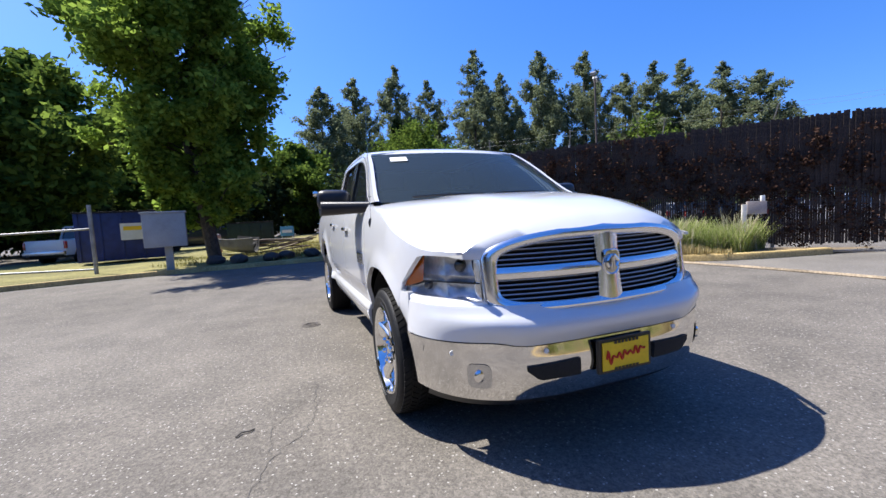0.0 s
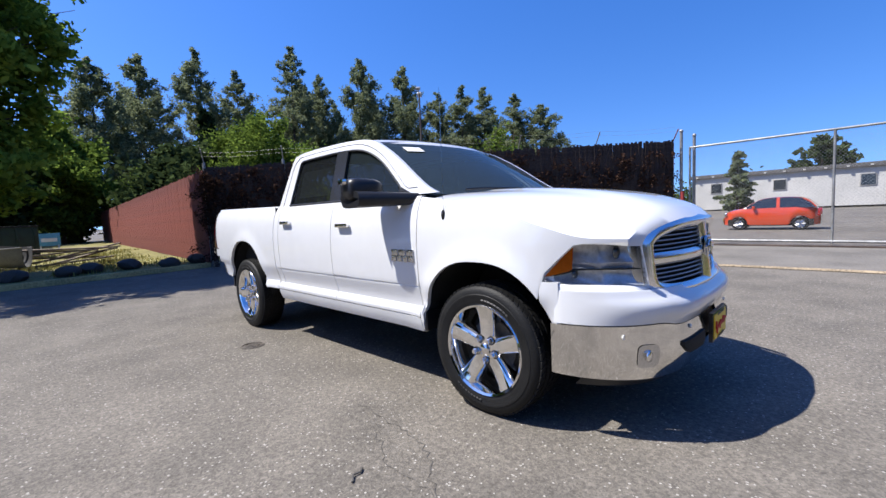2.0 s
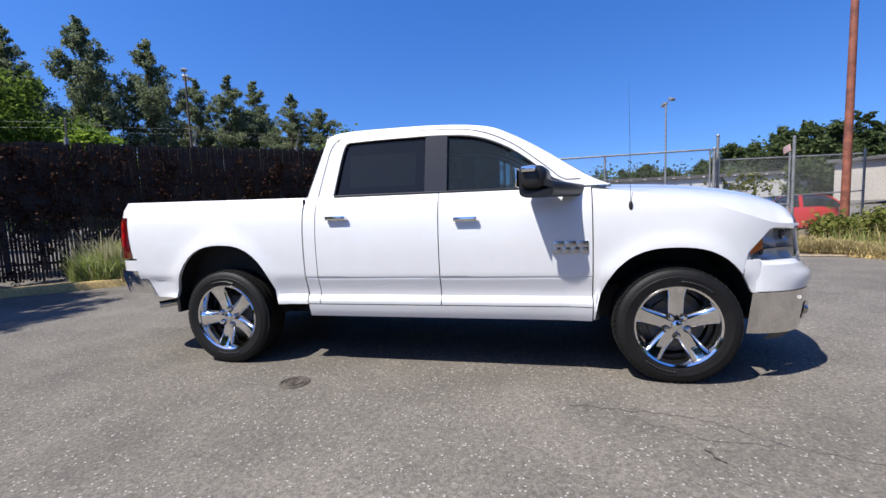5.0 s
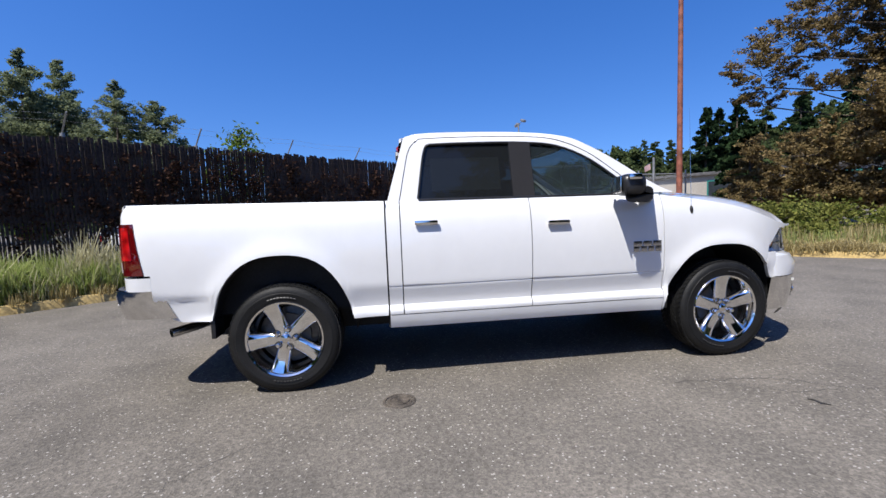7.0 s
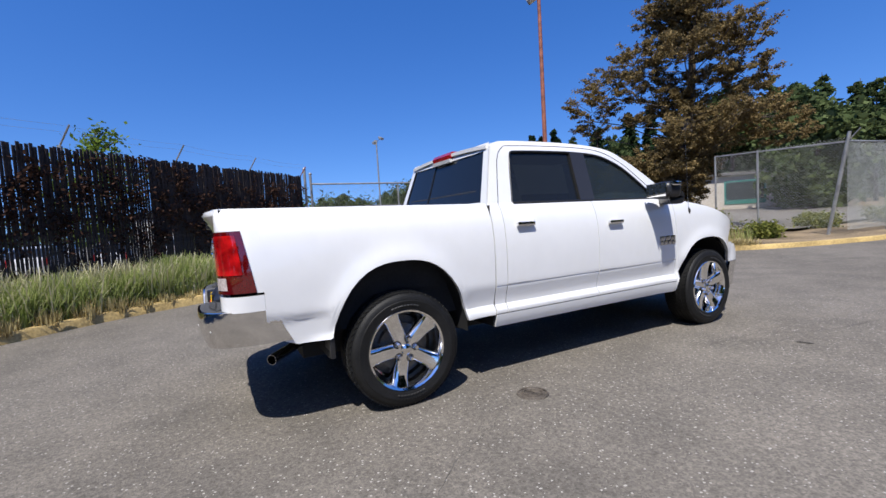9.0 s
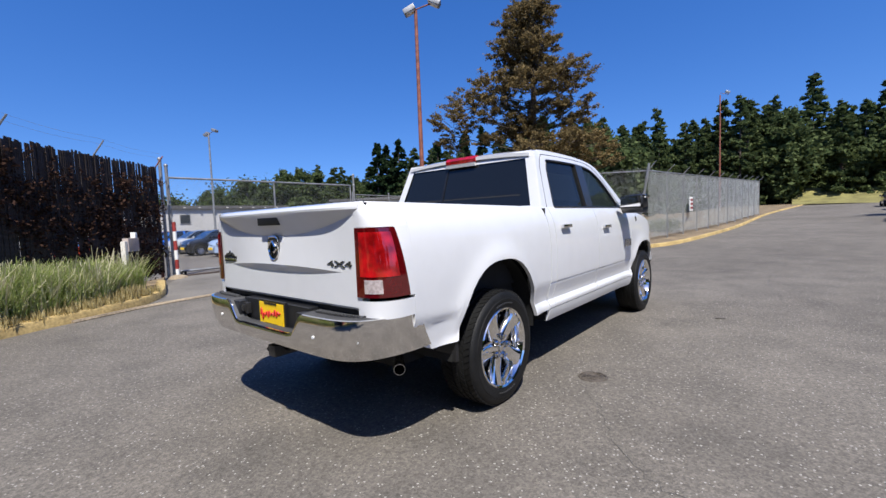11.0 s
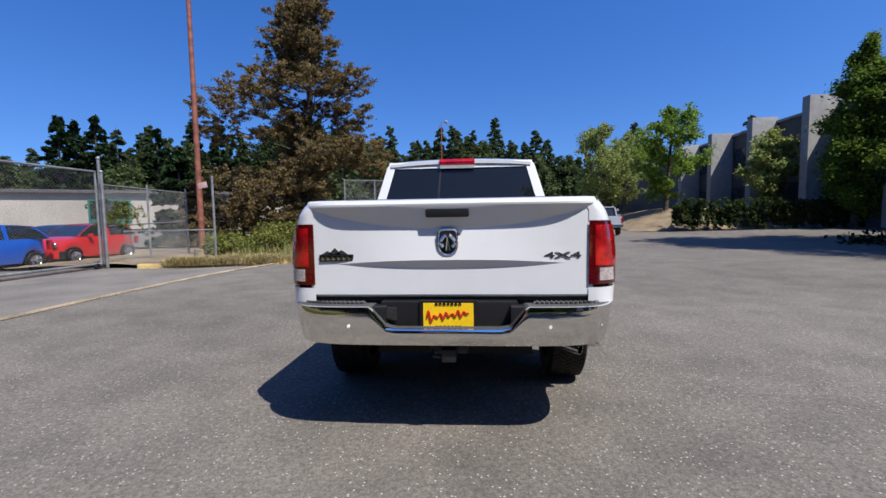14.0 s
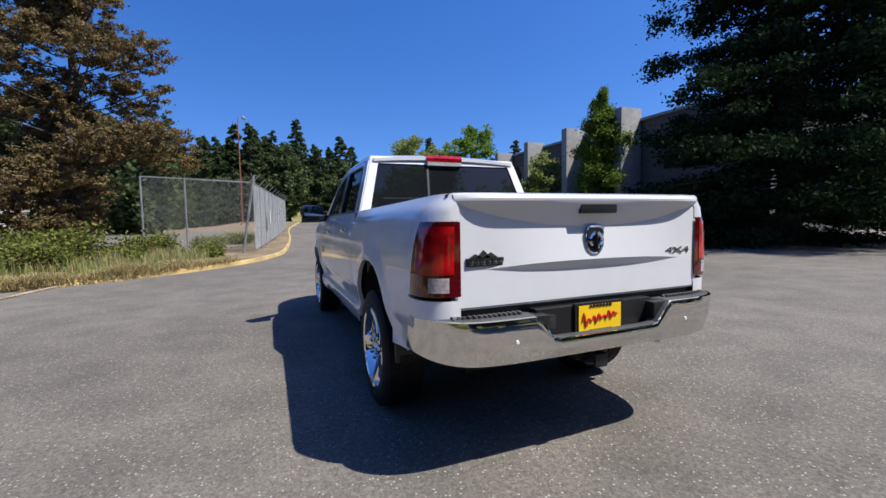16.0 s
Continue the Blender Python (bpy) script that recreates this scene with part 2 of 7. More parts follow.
def thing(name, label, category, m=None, group="", kind=""):
    ob = new(name)
    ob.empty_display_size = 0.2
    if m is not None:
        ob.matrix_basis = m
    return tagged(ob, label, category, group, kind)


def box(bm, x0, y0, z0, x1, y1, z1, bevel=0.0, m=None):
    r = bmesh.ops.create_cube(bm, size=1)
    vs = r["verts"]
    for v in vs:
        v.co = Vector(((x0 + x1) / 2 + v.co.x * (x1 - x0), (y0 + y1) / 2 + v.co.y * (y1 - y0), (z0 + z1) / 2 + v.co.z * (z1 - z0)))
    if bevel:
        es = list({e for v in vs for e in v.link_edges})
        out = bmesh.ops.bevel(bm, geom=es, offset=bevel, segments=2, profile=0.7, affect="EDGES")
        vs = list({v for f in out["faces"] for v in f.verts} | {v for v in vs if v.is_valid})
    if m is not None:
        for v in vs:
            v.co = m @ v.co
    return vs


def cyl(bm, a, b, r0, r1=None, n=12, caps=True):
    """A tapered rod from a to b."""
    a, b = Vector(a), Vector(b)
    r1 = r0 if r1 is None else r1
    q = (b - a).to_track_quat("Z", "Y").to_matrix()
    rings = []
    for c, r in ((a, r0), (b, r1)):
        rings.append([bm.verts.new(c + q @ Vector((r * math.cos(i * math.tau / n), r * math.sin(i * math.tau / n), 0))) for i in range(n)])
    for i in range(n):
        bm.faces.new((rings[0][i], rings[0][(i + 1) % n], rings[1][(i + 1) % n], rings[1][i]))
    if caps:
        bm.faces.new(rings[0][::-1]), bm.faces.new(rings[1])


def lathe(bm, prof, n=48, axis="x", m=None, sx=1):
    """Turns (radius, along) pairs about the x axis."""
    rings = []
    for r, h in prof:
        ring = []
        for i in range(n):
            a = i * math.tau / n
            c = Vector((sx * h, r * math.cos(a), r * math.sin(a)))
            ring.append(bm.verts.new(m @ c if m is not None else c))
        rings.append(ring)
    for a, b in zip(rings, rings[1:]):
        for i in range(n):
            bm.faces.new((a[i], a[(i + 1) % n], b[(i + 1) % n], b[i]))
    return rings


def surf(fn, us, vs, out=None, flange=None, bm=None):
    """A sheet of quads through fn(u, v), facing out, with a flange round its edge that gives it thickness."""
    bm = bm or bmesh.new()
    g = [[bm.verts.new(fn(u, v)) for v in vs] for u in us]
    fs = []
    for i in range(len(us) - 1):
        for j in range(len(vs) - 1):
            q = (g[i][j], g[i + 1][j], g[i + 1][j + 1], g[i][j + 1])
            fs.append(bm.faces.new(q))
    for f in fs:
        f.normal_update()
    if out is not None:
        total = Vector()
        for f in fs:
            total += f.normal * f.calc_area()
        if total.dot(Vector(out)) < 0:
            for f in fs:
                f.normal_flip()
    if flange is not None:
        es = [e for f in fs for e in f.edges if e.is_boundary]
        es = list(dict.fromkeys(es))
        made = bmesh.ops.extrude_edge_only(bm, edges=es)["geom"]
        for v in made:
            if isinstance(v, bmesh.types.BMVert):
                v.co += Vector(flange)
    return bm


def span(a, b, n):
    return [a + (b - a) * i / (n - 1) for i in range(n)]


def curve(points):
    """A smooth function through (x, y) pairs."""
    xs = [p[0] for p in points]
    ys = [p[1] for p in points]
    ms = []
    for i in range(len(xs)):
        a, b = max(0, i - 1), min(len(xs) - 1, i + 1)
        ms.append((ys[b] - ys[a]) / (xs[b] - xs[a]))

    def f(x):
        if x <= xs[0]:
            return ys[0]
        if x >= xs[-1]:
            return ys[-1]
        i = max(k for k in range(len(xs) - 1) if xs[k] <= x)
        h = xs[i + 1] - xs[i]
        t = (x - xs[i]) / h
        return ((2 * t**3 - 3 * t * t + 1) * ys[i] + (t**3 - 2 * t * t + t) * h * ms[i]
                + (-2 * t**3 + 3 * t * t) * ys[i + 1] + (t**3 - t * t) * h * ms[i + 1])
    return f


def polyline(points):
    xs, ys = [p[0] for p in points], [p[1] for p in points]
    return lambda x: float(np.interp(x, xs, ys))


def tube(bm, pts, r, n=8):
    """A round bar along points."""
    pts = [Vector(p) for p in pts]
    rings = []
    for i, p in enumerate(pts):
        d = (pts[min(i + 1, len(pts) - 1)] - pts[max(i - 1, 0)]).normalized()
        q = d.to_track_quat("Z", "Y").to_matrix()
        rings.append([bm.verts.new(p + q @ Vector((r * math.cos(k * math.tau / n), r * math.sin(k * math.tau / n), 0))) for k in range(n)])
    for a, b in zip(rings, rings[1:]):
        for k in range(n):
            bm.faces.new((a[k], a[(k + 1) % n], b[(k + 1) % n], b[k]))
    bm.faces.new(rings[0][::-1]), bm.faces.new(rings[-1])


def sheet(name, pts, z, material, depth=0.0):
    """A flat piece of ground with this outline."""
    bm = bmesh.new()
    f = bm.faces.new([bm.verts.new((x, y, z)) for x, y in pts])
    if f.normal.z < 0:
        f.normal_flip()
    f.normal_update()
    if f.normal.z < 0:
        f.normal_flip()
    if depth:
        r = bmesh.ops.extrude_face_region(bm, geom=[f])
        for v in r["geom"]:
            if isinstance(v, bmesh.types.BMVert):
                v.co.z -= depth
        bmesh.ops.recalc_face_normals(bm, faces=bm.faces[:])
    return link(name, bm, material, smooth=False)


def foliage(name, starts, ends, spread, count, size, material, parent, seed, droop=0.0, thin=1.0, inner=0.2):
    """Leaf faces strewn along twigs from starts to ends; spread: how far from the twig, for each; thin < 1 flattens the spray."""
    rng = np.random.default_rng(seed)
    a, b, w = np.array(starts, float), np.array(ends, float), np.array(spread, float)
    length = np.linalg.norm(b - a, axis=1) + w
    k = rng.choice(len(a), count, p=length / length.sum())
    t = inner + (1 - inner) * rng.random(count)[:, None] ** 0.7
    o = rng.normal(size=(count, 3)) * w[k][:, None] * 0.5
    o[:, 2] *= thin
    p = a[k] * (1 - t) + b[k] * t + o
    u = rng.normal(size=(count, 3))
    u[:, 2] *= 0.7
    u /= np.linalg.norm(u, axis=1)[:, None]
    v = np.cross(u, rng.normal(size=(count, 3)))
    v /= np.linalg.norm(v, axis=1)[:, None]
    s = size * (0.55 + 0.9 * rng.random(count))[:, None]
    u, v = u * s, v * s * 0.6
    q = np.stack([p - u, p - v * 0.9 + u * 0.1, p + u, p + v], 1)
    q[:, 2, 2] -= droop * s[:, 0]
    me = bpy.data.meshes.new(name)
    me.from_pydata(q.reshape(-1, 3).tolist(), [], np.arange(count * 4).reshape(-1, 4).tolist())
    me.materials.append(material)
    ob = new(name, me)
    if parent is not None:
        ob.parent = parent
    return ob

# ---- ground ----
def structure(ob, label, category):
    return tagged(ob, label, category, kind="structure")


rise = curve([(-400, 9.0), (-150, 4.0), (-90, 2.3), (-60, 1.25), (-40, 0.60), (-25, 0.18), (-18, 0.07), (-12, 0.0), (0, 0.0)])


def gz(x, y):
    """The ground's height: level at the yard, climbing slowly along the road."""
    f = max(0.0, min(1.0, (14 - x) / 8))
    return rise(y) * f * f * (3 - 2 * f) + 0.025 * max(0, min(30, -x - 12)) * max(0, min(1, (-y - 6) / 8)) - 0.045 * max(0, min(5, x - 11.4)) + 0.05 * max(0, min(24, -y - 19)) * max(0, min(1, (x - 9) / 6))


bm = bmesh.new()
gx = [-900, -400, -150, -80] + span(-50, 30, 41) + [40, 60, 100, 250, 900]
gy = [-900, -400, -200, -120] + span(-90, -30, 16) + span(-28, 2, 31) + [20, 60, 150, 400, 900]
surf(lambda u, v: (u, v, gz(u, v)), gx, gy, out=(0, 0, 1), bm=bm)
structure(link("ground", bm, ASPHALT), "weathered grey asphalt yard with pale aggregate", "ground")


KERBSTONE = mat("ochre_stained_concrete", (0.46, 0.33, 0.13), 0.9, vary=0.22, scale=1.2, fine=25, bump=0.15)


def kerb(name, pts, w=0.15, h=0.13):
    """A concrete kerb along points."""
    bm = bmesh.new()
    pts = [Vector((x, y, gz(x, y))) for x, y in pts]
    rows = []
    for i, p in enumerate(pts):
        d = (pts[min(i + 1, len(pts) - 1)] - pts[max(i - 1, 0)])
        d.z = 0
        d.normalize()
        s = Vector((-d.y, d.x, 0))
        wob = 0.004 * math.sin(i * 2.3)
        prof = [(-w / 2, -0.1), (-w / 2 + 0.01, h - 0.03), (-w / 2 + 0.03, h), (w / 2 - 0.02, h + 0.004), (w / 2, h - 0.02), (w / 2, -0.1)]
        rows.append([bm.verts.new(p + s * (a + wob) + Vector((0, 0, b))) for a, b in prof])
    for a, b in zip(rows, rows[1:]):
        for k in range(len(a) - 1):
            bm.faces.new((a[k], a[k + 1], b[k + 1], b[k]))
    bmesh.ops.recalc_face_normals(bm, faces=bm.faces[:])
    return structure(link(name, bm, KERBSTONE, angle=50), "worn low ochre-stained concrete kerb with dry grass along it", "kerb")


def smooth_line(pts, step=0.5):
    ts = list(range(len(pts)))
    fx, fy = curve(list(zip(ts, [p[0] for p in pts]))), curve(list(zip(ts, [p[1] for p in pts])))
    n = int(sum(math.dist(a, b) for a, b in zip(pts, pts[1:])) / step) + 2
    return [(fx(t), fy(t)) for t in span(0, len(pts) - 1, n)]


def bank(name, line, far, material, up=0.10, n=8, bumps=0.04):
    """Raised ground between a kerb line and a far line of as many points."""
    bm = bmesh.new()
    def f(i, v):
        a, b = line[int(i)], far(int(i))
        x, y = a[0] + (b[0] - a[0]) * v, a[1] + (b[1] - a[1]) * v
        return (x, y, gz(x, y) + up + (bumps * noise.noise(Vector((x * 0.9, y * 0.9, 0))) if 0 < v else 0))
    surf(f, list(range(len(line))), span(0, 1, n), out=(0, 0, 1), bm=bm)
    return link(name, bm, material)


FENCE_A, FENCE_B = Vector((1.15, 11.75, 0)), Vector((10.75, 2.15, 0))
VERGE = smooth_line([(1.2, 10.6), (2.6, 9.1), (3.7, 7.75), (4.9, 6.45), (5.6, 5.35), (6.2, 4.2), (7.2, 3.35), (9.2, 2.7)])
kerb("kerb_verge", VERGE, 0.20, 0.14)
nv = len(VERGE) - 1
structure(bank("verge", VERGE, lambda i: (1.3 + 9.0 * i / nv, 11.7 - 9.4 * i / nv), DIRT), "dry earth verge below the slatted fence", "verge")
SOUTH = smooth_line([(9.6, -4.3), (7.9, -4.5), (6.5, -5.0), (5.0, -6.0), (3.7, -7.2), (2.5, -8.9), (1.6, -11.2), (1.0, -14.5), (0.3, -25.0), (-0.6, -45.0), (-3.5, -70)])
kerb("kerb_road", SOUTH)
ns = len(SOUTH) - 1
structure(bank("roadside", SOUTH, lambda i: (12.0 + 16 * min(1, i / 30), -4.8 - 70 * (max(0, i - 4) / (ns - 4)) ** 1.2), DIRT, 0.11), "dry roadside earth with weeds", "roadside")
NORTH = smooth_line([(-13.5, 9.4), (-10.0, 10.3), (-7.5, 11.0), (-5.0, 11.5), (-2.5, 11.6), (0.2, 11.7), (1.1, 11.75)])
kerb("kerb_island", NORTH)
nn = len(NORTH) - 1
structure(bank("lawn", NORTH, lambda i: (-13 + 16.5 * i / nn, 22 + 26 * i / nn), LAWN, 0.10, 14), "sunlit yellowed lawn strip under the trees", "lawn")
g = sheet("gate_apron", [(6.5, 3.7), (9.4, 2.5), (10.85, 1.7), (10.8, -4.0), (9.3, -4.1), (7.3, -4.5), (6.4, -4.7)], 0.006, DRIVEWAY)
structure(g, "stained pale concrete driveway apron at the gate", "driveway")
bm = bmesh.new()
tube(bm, [(x, y, 0.012) for x, y in smooth_line([(5.7, 4.9), (6.2, 3.6), (6.42, 1.8), (6.5, -0.5), (6.4, -3.0), (6.0, -5.2)])], 0.035, 6)
structure(link("gutter_lip", bm, CONCRETE), "thin concrete gutter lip across the driveway mouth", "gutter")

# drain cover, cracks and spots on the asphalt
TAR = mat("dark_crack", (0.088, 0.081, 0.072), 0.9, vary=0.3)
cover = thing("drain_cover", "round rusty cast iron valve cover set in the asphalt", "manhole cover", pose(-1.315, 2.748, 0.0))
IRON = mat("cast_iron", (0.085, 0.070, 0.055), 0.7, vary=0.35, scale=12, fine=80, bump=0.4)
bm = bmesh.new()
lathe(bm, [(0.118, -0.002), (0.114, 0.006), (0.098, 0.008), (0.095, 0.002)], 40, m=Matrix.Rotation(radians(-90), 4, "Y"))
part("ring", bm, IRON, cover)
bm = bmesh.new()
lathe(bm, [(0.0, 0.006), (0.086, 0.006), (0.090, 0.002)], 40, m=Matrix.Rotation(radians(-90), 4, "Y"))
part("lid", bm, IRON, cover)
bm = bmesh.new()
for k in range(5):
    box(bm, -0.045 + k * 0.019, -0.014, 0.005, -0.034 + k * 0.019, 0.014, 0.011)
tube(bm, [(0.066 * math.cos(a), 0.066 * math.sin(a), 0.008) for a in span(0, math.tau, 33)], 0.005, 5)
part("raised_bars", bm, IRON, cover)


def crack(pts, w, seed):
    rng = random.Random(seed)
    line = smooth_line(pts, 0.05)
    bm = bmesh.new()
    rows = []
    for i, (x, y) in enumerate(line):
        a, b = line[max(0, i - 1)], line[min(len(line) - 1, i + 1)]
        d = Vector((b[0] - a[0], b[1] - a[1], 0)).normalized()
        s = Vector((-d.y, d.x, 0))
        c = Vector((x, y, 0.003)) + s * rng.gauss(0, 0.012)
        ww = w * rng.uniform(0.3, 1.2)
        rows.append((bm.verts.new(c + s * ww), bm.verts.new(c - s * ww)))
    for p, q in zip(rows, rows[1:]):
        bm.faces.new((p[0], p[1], q[1], q[0]))
    for f in bm.faces:
        f.normal_update()
        if f.normal.z < 0:
            f.normal_flip()
    return structure(link("crack", bm, TAR, smooth=False), "thin irregular crack in the asphalt", "crack")


crack([(-1.95, -1.30), (-1.86, -0.75), (-1.72, -0.30), (-1.50, 0.02), (-1.44, 0.35), (-1.42, 0.75)], 0.0035, 1)
crack([(-1.72, -0.30), (-1.74, 0.0), (-1.62, 0.25), (-1.50, 0.5)], 0.0025, 2)
crack([(-3.4, 4.6), (-2.7, 4.1), (-2.0, 3.9), (-1.5, 3.2), (-1.25, 2.9)], 0.0018, 3)
crack([(-2.6, -9), (-2.2, -4), (-2.5, -1)], 0.003, 4)
crack([(-4.5, 7.4), (-2.0, 7.7), (1.0, 7.1), (4.0, 6.6)], 0.0022, 5)
bm = bmesh.new()
tube(bm, [(-1.93, 0.06, 0.008), (-1.90, 0.10, 0.012), (-1.86, 0.095, 0.010), (-1.83, 0.12, 0.008)], 0.006, 5)
tagged(link("twig", bm, TAR), "small dark curled twig lying on the asphalt", "twig")

# ---- slatted fence ----
fence_dir = (FENCE_B - FENCE_A).normalized()
fence_len = (FENCE_B - FENCE_A).length
fence_turn = math.degrees(math.atan2(fence_dir.y, fence_dir.x))
fence = thing("slatted_fence", "tall dark brown slatted fence, weathered, with uneven slat tops", "fence",
              pose(FENCE_A.x, FENCE_A.y, 0, 0, 0, fence_turn), kind="structure")
for i in range(7):
    x = fence_len * i / 6
    bm = bmesh.new()
    cyl(bm, (x, 0.06, 0), (x, 0.06, 3.0), 0.04)
    cyl(bm, (x, 0.06, 3.0), (x + 0.05, -0.16, 3.35), 0.016, n=6)
    part("post", bm, RUST if i == 6 else GALV, fence)
for z in (0.5, 1.72, 2.7):
    bm = bmesh.new()
    cyl(bm, (0, 0.06, z), (fence_len, 0.06, z), 0.026)
    part("rail", bm, SLATDARK, fence)
bm = bmesh.new()
for k in range(2):
    tube(bm, [(x, -0.12 + 0.06 * k, 3.26 - 0.1 * k - 0.05 * math.sin(math.pi * (x / fence_len * 6 % 1)) + 0.15 * (x / fence_len)) for x in span(0, fence_len, 40)], 0.0018, 4)
part("barbed_wire", bm, GALV, fence)
slats, lower_slats = [], []
for k in range(6):
    bm = bmesh.new()
    box(bm, -0.032, -0.005, 0.0, 0.032, 0.005, 1.0)
    slats.append(link("slat", bm, SLATDARK, fence))
    bm = bmesh.new()
    box(bm, -0.020, -0.008, 0.0, 0.020, 0.008, 1.0)
    lower_slats.append(link("lower_slat", bm, SLATDARK, fence))
random.seed(4)
x, i = 0.03, 0
while x < fence_len - 0.02:
    f = x / fence_len
    top = 2.85 + 0.20 * f + random.uniform(-0.035, 0.035) - (0.15 if random.random() < 0.03 else 0)
    low = 0.14 + random.uniform(0, 0.08)
    # the upper slats stand turned like louvres, the lower ones flat
    split = 1.45 + random.uniform(-0.02, 0.02)
    m = Matrix.Translation((x, random.uniform(-0.01, 0.01), low)) @ Matrix.Diagonal((1, 1, split - low, 1))
    louvre = random.uniform(18, 26) if f < 0.62 else random.uniform(3, 14)
    n = Matrix.Translation((x, random.uniform(-0.01, 0.01), split - 0.05)) @ Matrix.Rotation(random.uniform(-0.006, 0.006), 4, "Y") @ Matrix.Rotation(radians(louvre), 4, "Z") @ Matrix.Diagonal((1, 1, top - split + 0.05, 1))
    if i < 6:
        slats[i].matrix_basis, lower_slats[i].matrix_basis = n, m
    else:
        same("slat", slats[i % 6], fence, n)
        same("lower_slat", lower_slats[i % 6], fence, m)
    x += (0.055 if f < 0.62 else 0.046) + random.random() ** 4 * 0.012
    i += 1
# dead vines hung through the fence
random.seed(7)
va, vb, vw = [], [], []
for k in range(1000):
    f = random.random() ** 1.9
    u = f * fence_len
    if 0.42 < f < 0.72 and random.random() < 0.55:
        continue
    z = random.uniform(1.4, 2.80 - 0.9 * max(0, f - 0.3)) if random.random() < 0.86 else random.uniform(0.3, 1.3)
    if f > 0.72:
        u = fence_len * random.uniform(0.72, 0.99)
        z = random.uniform(0.3, 2.25)
    va.append((u, 0.03, z))
    vb.append((u + random.gauss(0, 0.25), random.uniform(-0.03, 0.06), z + random.uniform(-0.5, 0.06)))
    vw.append(0.11)
for k in range(260):
    u = fence_len * random.uniform(0.40, 0.995)
    z = random.uniform(1.4, 2.9)
    va.append((u, 0.0, z)), vb.append((u + random.gauss(0, 0.2), random.uniform(-0.05, 0.05), z + random.uniform(-0.6, 0.03))), vw.append(0.10)
vine = foliage("dead_vine", va, vb, vw, 46000, 0.034, IVY, None, 3, inner=0.0)
vine.matrix_basis = pose(FENCE_A.x, FENCE_A.y, 0, 0, 0, fence_turn)
tagged(vine, "dense dead brown vines hanging in the slatted fence", "vine", kind="stuff")

# ---- red board fence ----
red = thing("red_board_fence", "red-stained wooden board fence beside a lawn", "fence", pose(1.15, 11.8, 0, 0, 0, 86.5), kind="structure")
for z in (0.45, 1.4, 2.35):
    bm = bmesh.new()
    box(bm, 0, -0.08, z, 36, -0.03, z + 0.09)
    part("rail", bm, REDWOOD, red)
bm = bmesh.new()
box(bm, -0.070, -0.012, 0, 0.070, 0.012, 1, 0.003)
board = part("board", bm, REDWOOD, red)
random.seed(5)
for i in range(240):
    h = 2.68 - 0.10 * (i / 240) + random.uniform(-0.02, 0.02)
    m = pose(0.08 + i * 0.149, 0, 0.1, 0, random.uniform(-0.3, 0.3)) @ Matrix.Diagonal((1, 1, h, 1))
    if i == 0:
        board.matrix_basis = m
    else:
        same("board", board, red, m)


# ---- chain-link ----
def chain_link(bm, a, b, z0, z1, pitch=0.085, r=0.0016):
    """Woven wire between two points, as crossing straight wires."""
    a, b = Vector((*a, 0)), Vector((*b, 0))
    L, d = (b - a).length, (b - a).normalized()
    h = z1 - z0
    k = -h
    while k < L:
        for e in (1, -1):
            s0, s1 = max(0.0, k), min(L, k + h)
            if s1 - s0 < 0.02:
                continue
            q0, q1 = s0 - k, s1 - k
            za, zb = (z0 + q0, z0 + q1) if e > 0 else (z1 - q0, z1 - q1)
            p0, p1 = a + d * s0, a + d * s1
            cyl(bm, (p0.x, p0.y, za), (p1.x, p1.y, zb), r, n=3, caps=False)
        k += pitch


gate = thing("rolling_gate", "long galvanised chain-link rolling gate, closed", "gate")
GATE_A, GATE_B = (11.05, 1.80), (10.85, -4.40)
bm = bmesh.new()
chain_link(bm, GATE_A, GATE_B, 0.16, 2.78, 0.08, 0.0017)
part("wire_mesh", bm, GALV, gate)
for z, r in ((2.82, 0.030), (0.14, 0.035)):
    bm = bmesh.new()
    cyl(bm, (*GATE_A, z), (*GATE_B, z), r)
    part("rail", bm, GALV, gate)
for f in (0.0, 0.5, 1.0):
    x, y = GATE_A[0] + (GATE_B[0] - GATE_A[0]) * f, GATE_A[1] + (GATE_B[1] - GATE_A[1]) * f
    bm = bmesh.new()
    cyl(bm, (x, y, 0.08), (x, y, 2.84), 0.028)
    part("stile", bm, GALV, gate)
for f in (0.03, 0.97):
    x, y = GATE_A[0] + (GATE_B[0] - GATE_A[0]) * f, GATE_A[1] + (GATE_B[1] - GATE_A[1]) * f
    bm = bmesh.new()
    lathe(bm, [(0.03, -0.03), (0.075, -0.03), (0.08, 0), (0.075, 0.03), (0.03, 0.03)], 18, m=Matrix.Translation((x - 0.06, y, 0.085)))
    part("roller", bm, DARK, gate)
bm = bmesh.new()
box(bm, 10.86, -4.5, 0.0, 10.98, 1.9, 0.045, 0.01)
structure(link("gate_track", bm, mat("dark_rusty_rail", (0.085, 0.060, 0.048), 0.8, vary=0.3)), "rusty steel gate track on the concrete", "gate track")
